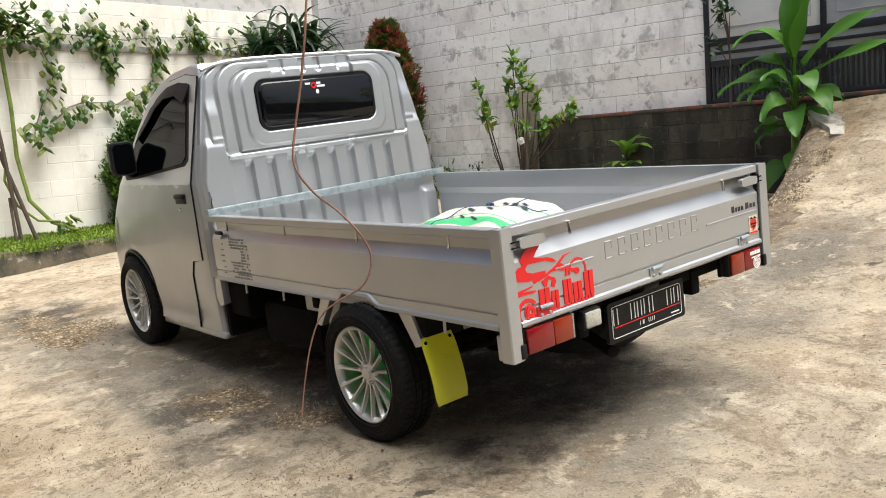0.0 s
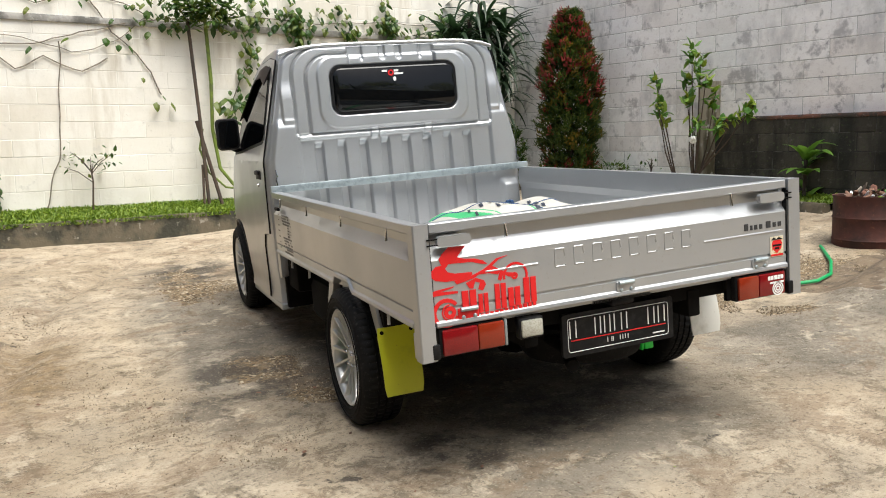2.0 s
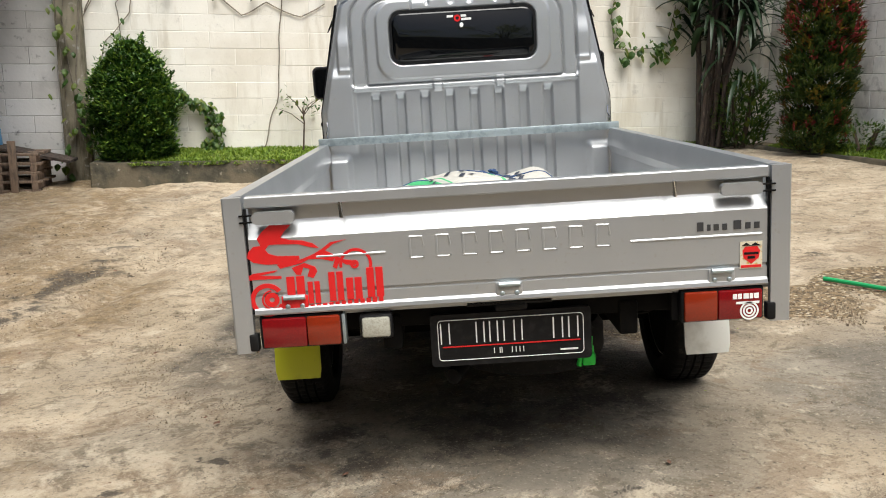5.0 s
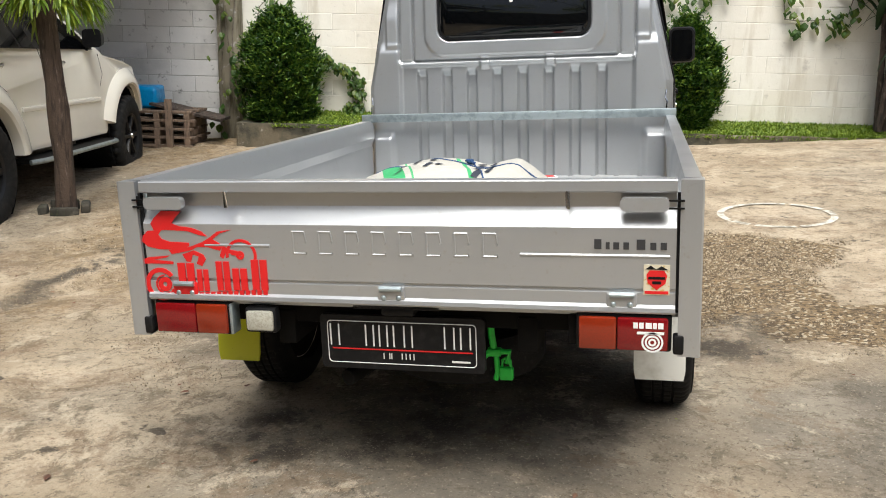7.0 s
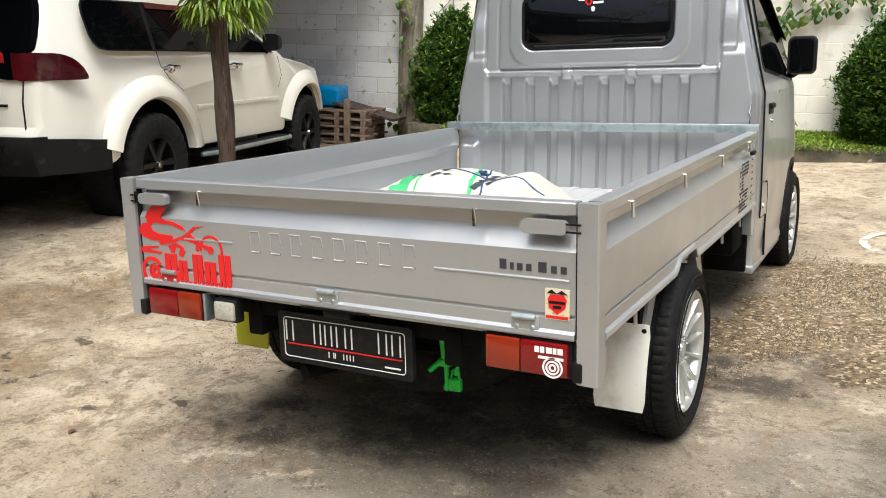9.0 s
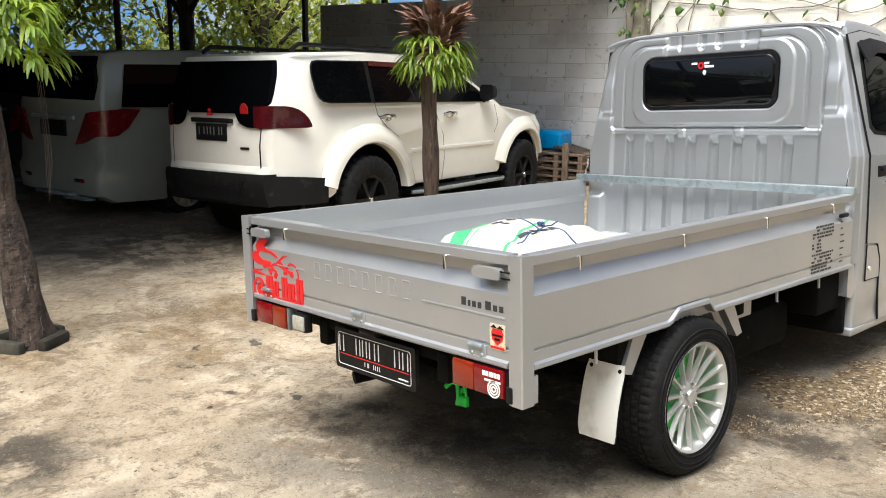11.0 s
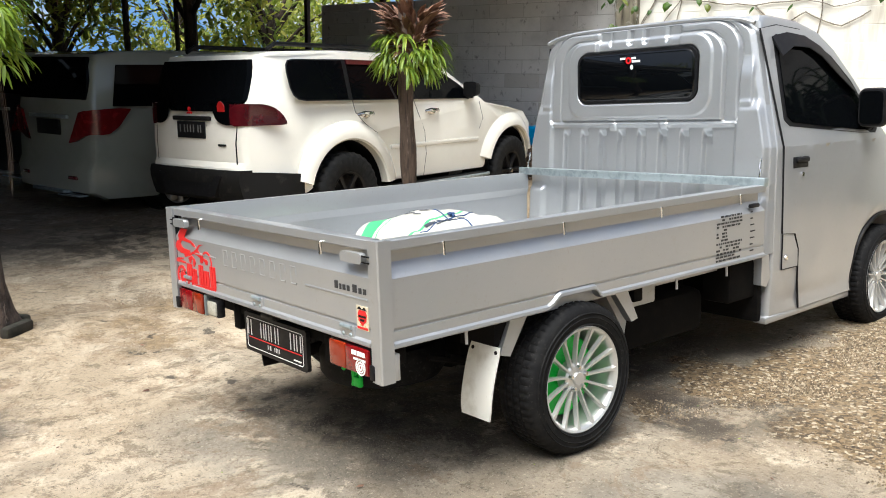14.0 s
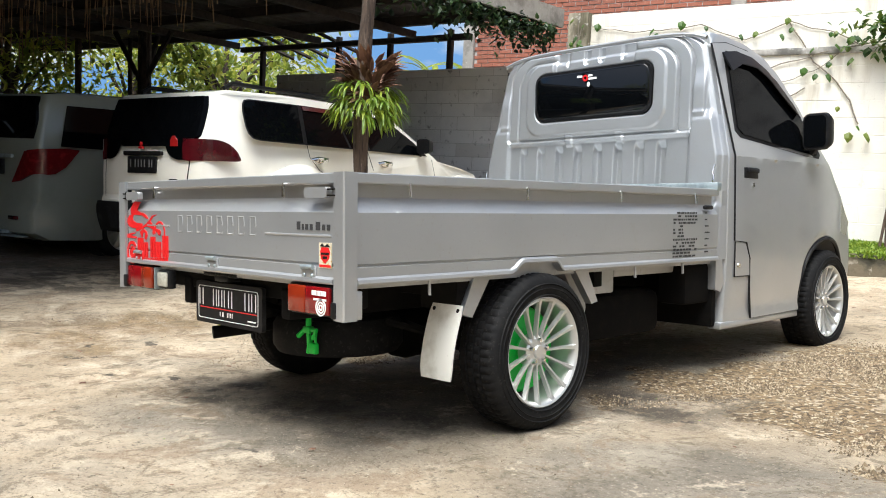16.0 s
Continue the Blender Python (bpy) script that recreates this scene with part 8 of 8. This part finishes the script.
# timber pallet pile and blue wrapped load
PALLET = material("pallet_wood", (0.20, 0.14, 0.10), 0.85, vary=[(9, (0.11, 0.08, 0.06), 0.45, 0.62, 6, (6, 1, 1)), (50, (0.28, 0.21, 0.16), 0.6, 0.75)], bump=[(40, 0.5, 0.006)])
pallet = thing("pallet_stack", BACK @ Matrix.Translation((-3.30, -0.50, 0.0)), "stack of rough timber pallets leaning at the wall", "pallet")
for k in range(5):
    z = 0.09 + 0.10 * k
    for q in range(3):
        bm = bmesh.new()
        box(bm, -0.45 + 0.03 * (k % 2), 0.45 + 0.03 * (k % 2), -0.36 + 0.28 * q, -0.26 + 0.28 * q, z, z + 0.03, 0.004)
        part("board", bm, PALLET, pallet)
    for x in (-0.42, 0.0, 0.36):
        bm = bmesh.new()
        box(bm, x, x + 0.07, -0.36, 0.32, z - 0.07, z, 0.004)
        part("bearer", bm, PALLET, pallet)
bm = bmesh.new()
box(bm, 0.16, 0.24, -0.42, -0.38, -0.02, 0.66, 0.005)
part("upright", bm, PALLET, pallet)
bm = bmesh.new()
prism(bm, [(-0.1, 0.60), (0.74, 0.42), (0.74, 0.39), (-0.1, 0.57)], "y", -0.2, 0.3)
part("leaning_board", bm, BARK_DARK, pallet)
BLUE = material("blue_tarpaulin", (0.0, 0.24, 0.55), 0.35, vary=[(10, (0.0, 0.16, 0.42), 0.5, 0.66)], bump=[(12, 0.6, 0.02)])
bm = bmesh.new()
box(bm, -0.22, 0.22, -0.16, 0.16, 0.0, 0.27, 0.05, 4)
for v in bm.verts:
    v.co += 0.02 * Vector((noise.noise(v.co * 8), noise.noise(v.co * 8 + Vector((3, 0, 0))), noise.noise(v.co * 8 + Vector((0, 7, 0)))))
tarp = finish("wrapped_parcel", bm, BLUE)
tarp.matrix_world = Matrix.Translation((-5.37, 7.3, 0.515)) @ pose(0, 0, 0, 0, 0, YARD)
tagged(tarp, "parcel wrapped in bright blue plastic on the pallets", "parcel")

# aerial root hanging free near the start
knots = [Vector(p) for p in ((-2.60, -1.74, 4.2), (-2.60, -1.74, 2.4), (-2.601, -1.740, 1.324), (-2.606, -1.741, 1.296), (-2.611, -1.741, 1.272), (-2.616, -1.740, 1.250), (-2.619, -1.741, 1.233), (-2.614, -1.748, 1.219), (-2.605, -1.756, 1.208), (-2.598, -1.764, 1.195), (-2.596, -1.767, 1.184), (-2.601, -1.766, 1.172), (-2.611, -1.758, 1.165), (-2.619, -1.753, 1.158), (-2.625, -1.751, 1.145), (-2.630, -1.750, 1.126), (-2.634, -1.750, 1.107))]
line = []
for i in range(3, len(knots) - 1):
    p0, p1, p2, p3 = knots[max(3, i - 1)], knots[i], knots[i + 1], knots[min(len(knots) - 1, i + 2)]
    for k in range(5):
        t = k / 5
        line.append(0.5 * (2 * p1 + (p2 - p0) * t + (2 * p0 - 5 * p1 + 4 * p2 - p3) * t ** 2 + (3 * p1 - p0 - 3 * p2 + p3) * t ** 3))
bm = bmesh.new()
line = knots[:3] + line
tube(bm, line, [0.00065 - 0.0003 * i / len(line) for i in range(len(line))], 6)
root = finish("hanging_root", bm, ROOT)
tagged(root, "thin brown aerial root hanging freely from above", "root")

# ---- gravel and litter on the concrete ----
verts, faces = [], []
rnd = random.Random(97)


def pebble(x, y, r):
    b, z = len(verts), ground_z(x, y)
    h = r * rnd.uniform(0.5, 0.9)
    a0 = rnd.uniform(0, 6.28)
    for k in range(5):
        a = a0 + k * 1.2566
        verts.append((x + r * rnd.uniform(0.7, 1.2) * math.cos(a), y + r * rnd.uniform(0.6, 1.1) * math.sin(a), z - 0.004))
    verts.append((x + 0.2 * r * rnd.uniform(-1, 1), y + 0.2 * r * rnd.uniform(-1, 1), z + h))
    faces.extend([(b + k, b + (k + 1) % 5, b + 5) for k in range(5)])


def spread(cx, cy, sx, sy, count, r0, r1, turn=0.0, limit=0.35):
    c, s = math.cos(turn), math.sin(turn)
    for _ in range(count):
        u, v = rnd.uniform(-1, 1), rnd.uniform(-1, 1)
        x, y = cx + c * u * sx - s * v * sy, cy + s * u * sx + c * v * sy
        edge = 1 - (u * u + v * v) + 0.7 * noise.noise((x * 1.6, y * 1.6, 3)) + 0.35 * noise.noise((x * 5, y * 5, 8))
        if edge > limit:
            pebble(x, y, rnd.uniform(r0, r1) * (1 if rnd.random() < 0.93 else 1.9))


for cx, cy, sx, sy, count in ((1.15, 2.55, 0.55, 0.95, 15000), (1.30, 3.3, 0.75, 0.7, 9000), (0.75, 2.2, 0.55, 0.28, 3500), (1.62, 1.95, 0.55, 0.52, 7000), (0.76, 1.58, 0.2, 0.11, 400), (2.0, 1.22, 0.2, 0.25, 900), (2.6, 2.15, 1.1, 0.45, 5000), (-1.15, 4.7, 0.4, 0.95, 5000), (-0.98, 2.15, 0.3, 0.45, 1800), (-0.86, 1.5, 0.28, 0.25, 900)):
    spread(cx, cy, sx, sy, count, 0.0025, 0.0075, 0.1)
spread(4.3, 1.95, 1.3, 0.45, 9000, 0.004, 0.012, 0.33)
spread(-2.0, 2.0, 0.9, 1.4, 2500, 0.0015, 0.0045, 0.3)
spread(-3.0, 4.2, 0.9, 2.0, 3000, 0.002, 0.008, 0.2)
spread(-1.3, 1.6, 0.5, 1.2, 3000, 0.0012, 0.004)
spread(-2.3, 0.4, 0.8, 0.5, 1800, 0.0015, 0.004, 0.4)
spread(0, 1, 5, 5, 5000, 0.0015, 0.0045, 0, -1)
me = bpy.data.meshes.new("gravel")
me.from_pydata(verts, [], faces)
me.materials.append(PEBBLE)
tagged(new("gravel", me), "brown loose gravel and grit over worn concrete", "gravel", kind="stuff")

# fallen leaves and chips
rnd = random.Random(98)
for mat, count, label, low, high in ((LEAF_BROWN, 130, "dry fallen leaves and dark chips on the concrete", 0.015, 0.045), (LEAF_FRESH, 26, "tiny fresh green leaf scraps on the concrete", 0.008, 0.018)):
    leaves = []
    for _ in range(count):
        x, y = rnd.uniform(-3.2, 2.6), rnd.uniform(-1.6, 6.5)
        a, L = rnd.uniform(0, 6.283), rnd.uniform(low, high)
        leaves.append((Vector((x, y, ground_z(x, y) + 0.012)), Vector((math.cos(a), math.sin(a), 0.12)), L, L * rnd.uniform(0.35, 0.6)))
    tagged(leaf_cloud("leaf_litter", leaves, mat), label, "leaf litter", kind="stuff")

# faded paint ring on the concrete
bm = bmesh.new()
for k in range(64):
    if noise.noise((k * 0.37, 0, 0)) < -0.3:
        continue
    quad = []
    for a, r in ((k, 0.365), (k + 1, 0.365), (k + 1, 0.415), (k, 0.415)):
        t = 2 * math.pi * a / 64
        x, y = 1.62 + r * math.cos(t), 4.31 + r * 1.02 * math.sin(t)
        quad.append(bm.verts.new((x, y, ground_z(x, y) + 0.005)))
    bm.faces.new(quad)
tagged(finish("paint_ring", bm, material("faded_line_paint", (0.56, 0.53, 0.46), 0.9, vary=[(14, (0.30, 0.275, 0.22), 0.48, 0.58, 10)])), "faded white painted ring on the concrete", "paint mark")

# ---- trees beyond the carport ----
def far_tree(place, height, spreadr, seed, n=2600, leaf=0.16):
    rnd = random.Random(seed)
    ob = thing("tree", Matrix.Translation(place), "broad green tree beyond the carport", "tree", "trees behind the yard")
    bm = bmesh.new()
    tube(bm, [(0, 0, -0.2), (0.1, 0, 0.45 * height), (0, 0.1, 0.8 * height)], [0.16, 0.11, 0.04], 8)
    heads = []
    for k in range(14):
        a, h = rnd.uniform(0, 6.28), height * rnd.uniform(0.3, 0.95)
        tip = Vector((spreadr * rnd.uniform(0.4, 1) * math.cos(a), spreadr * rnd.uniform(0.4, 1) * math.sin(a), h))
        tube(bm, [(0, 0, h * 0.6), tuple(tip * 0.5 + Vector((0, 0, h * 0.35))), tuple(tip)], [0.06, 0.04, 0.015], 6)
        heads.append(tip)
    part("trunk", bm, BARK_DARK, ob)
    leaves = []
    for _ in range(n):
        h = rnd.choice(heads)
        p = h + Vector((rnd.gauss(0, 0.5), rnd.gauss(0, 0.5), rnd.gauss(0, 0.38)))
        L = leaf * rnd.uniform(0.6, 1.3)
        leaves.append((p, rand_dir(rnd, -0.2), L, L * 0.5))
    leaf_cloud("crown", leaves, LEAF_TREE, ob, kind="stuff")


for k, (x, y, h, s) in enumerate(((-13.5, 7.5, 4.6, 1.8), (-16, 4.0, 5.0, 2.2), (-16.5, 10.0, 3.6, 1.5), (-19, 1.0, 5.0, 2.4), (-18.0, 7.5, 4.4, 2.0))):
    far_tree((x, y, -0.1), h, s, 200 + k, 3600, 0.19)
for k, (x, y) in enumerate(((-11.2, 12.8), (-14.8, 11.3), (-12.4, 12.6))):
    rosette("palm", (x, y, 0.0), 22, 1.7, 0.16, 1.5, LEAF_TREE, "feathery palm crown above the back wall", "palm", 210 + k, 1.0, [(((0, 0, 0), (0.05, 0, 1.6), (0, 0, 3.2)), 0.09)])
# trees behind the camera, mirrored in the glass
for k, (x, y, h, s) in enumerate(((-5.5, -11, 7, 2.6), (0.5, -13, 8, 3.0), (6.5, -12, 7, 2.6), (10.5, -7, 6.5, 2.4))):
    far_tree((x, y, 0), h, s, 230 + k, 2600, 0.22)
SKY_GLOW = bpy.data.materials.new("bright_cloud_sky")
SKY_GLOW.use_nodes = True
sn, sl = SKY_GLOW.node_tree.nodes, SKY_GLOW.node_tree.links
cloud, tone, glow = sn.new("ShaderNodeTexNoise"), sn.new("ShaderNodeValToRGB"), sn.new("ShaderNodeEmission")
cloud.inputs["Scale"].default_value, cloud.inputs["Detail"].default_value = 6.0, 7
tone.color_ramp.elements[0].position, tone.color_ramp.elements[0].color = 0.50, (0.26, 0.50, 0.90, 1)
tone.color_ramp.elements[1].position, tone.color_ramp.elements[1].color = 0.60, (1.0, 1.0, 1.0, 1)
sl.new(sn.new("ShaderNodeTexCoord").outputs["Generated"], cloud.inputs["Vector"])
sl.new(cloud.outputs["Fac"], tone.inputs[0])
sl.new(tone.outputs[0], glow.inputs["Color"])
glow.inputs["Strength"].default_value = 0.40
sl.new(glow.outputs[0], sn["Material Output"].inputs["Surface"])
bm = bmesh.new()
loft(bm, [[(-34 + 40 * math.sin(a) ** 2 * (1 if a > 0 else 0), 12 + 46 * math.sin(a), z) for z in (-1, 8, 16, 24)] for a in [radians(-40 + 10 * k) for k in range(13)]], close=False, caps=False)
tagged(finish("backdrop_sky", bm, SKY_GLOW), "bright broken clouds and blue sky beyond the trees", "backdrop", kind="structure")
# added wall that puts darkness at the far left edge
core_wall("wall_left", Matrix.Translation((-14.0, -9.0, 0)) @ pose(0, 0, 0, 0, 0, 98), 0, 11.0, -0.4, 3.2, MOSSY, "plain dark wall added to darken the carport's far left", 0, 0.15)
# unseen wall, added to keep light off the parked cars' tails
core_wall("wall_left_rear", Matrix.Translation((-4.2, -4.6, 0)) @ pose(0, 0, 0, 0, 0, YARD), -14, 0, -0.4, 3.2, MOSSY, "plain dark wall added out of view to shade the parked cars", 0, 0.15)
# unseen wall behind the camera, added to cut low light and reflections
core_wall("wall_street", Matrix.Translation((0, -6.2, 0)), -14, 14, -0.4, 2.7, PILLAR, "plain grey wall added behind the camera to hold back low light", 0, 0.15)
# ---- the walls' separate blocks ----
for args in lay:
    lay_blocks(*args)
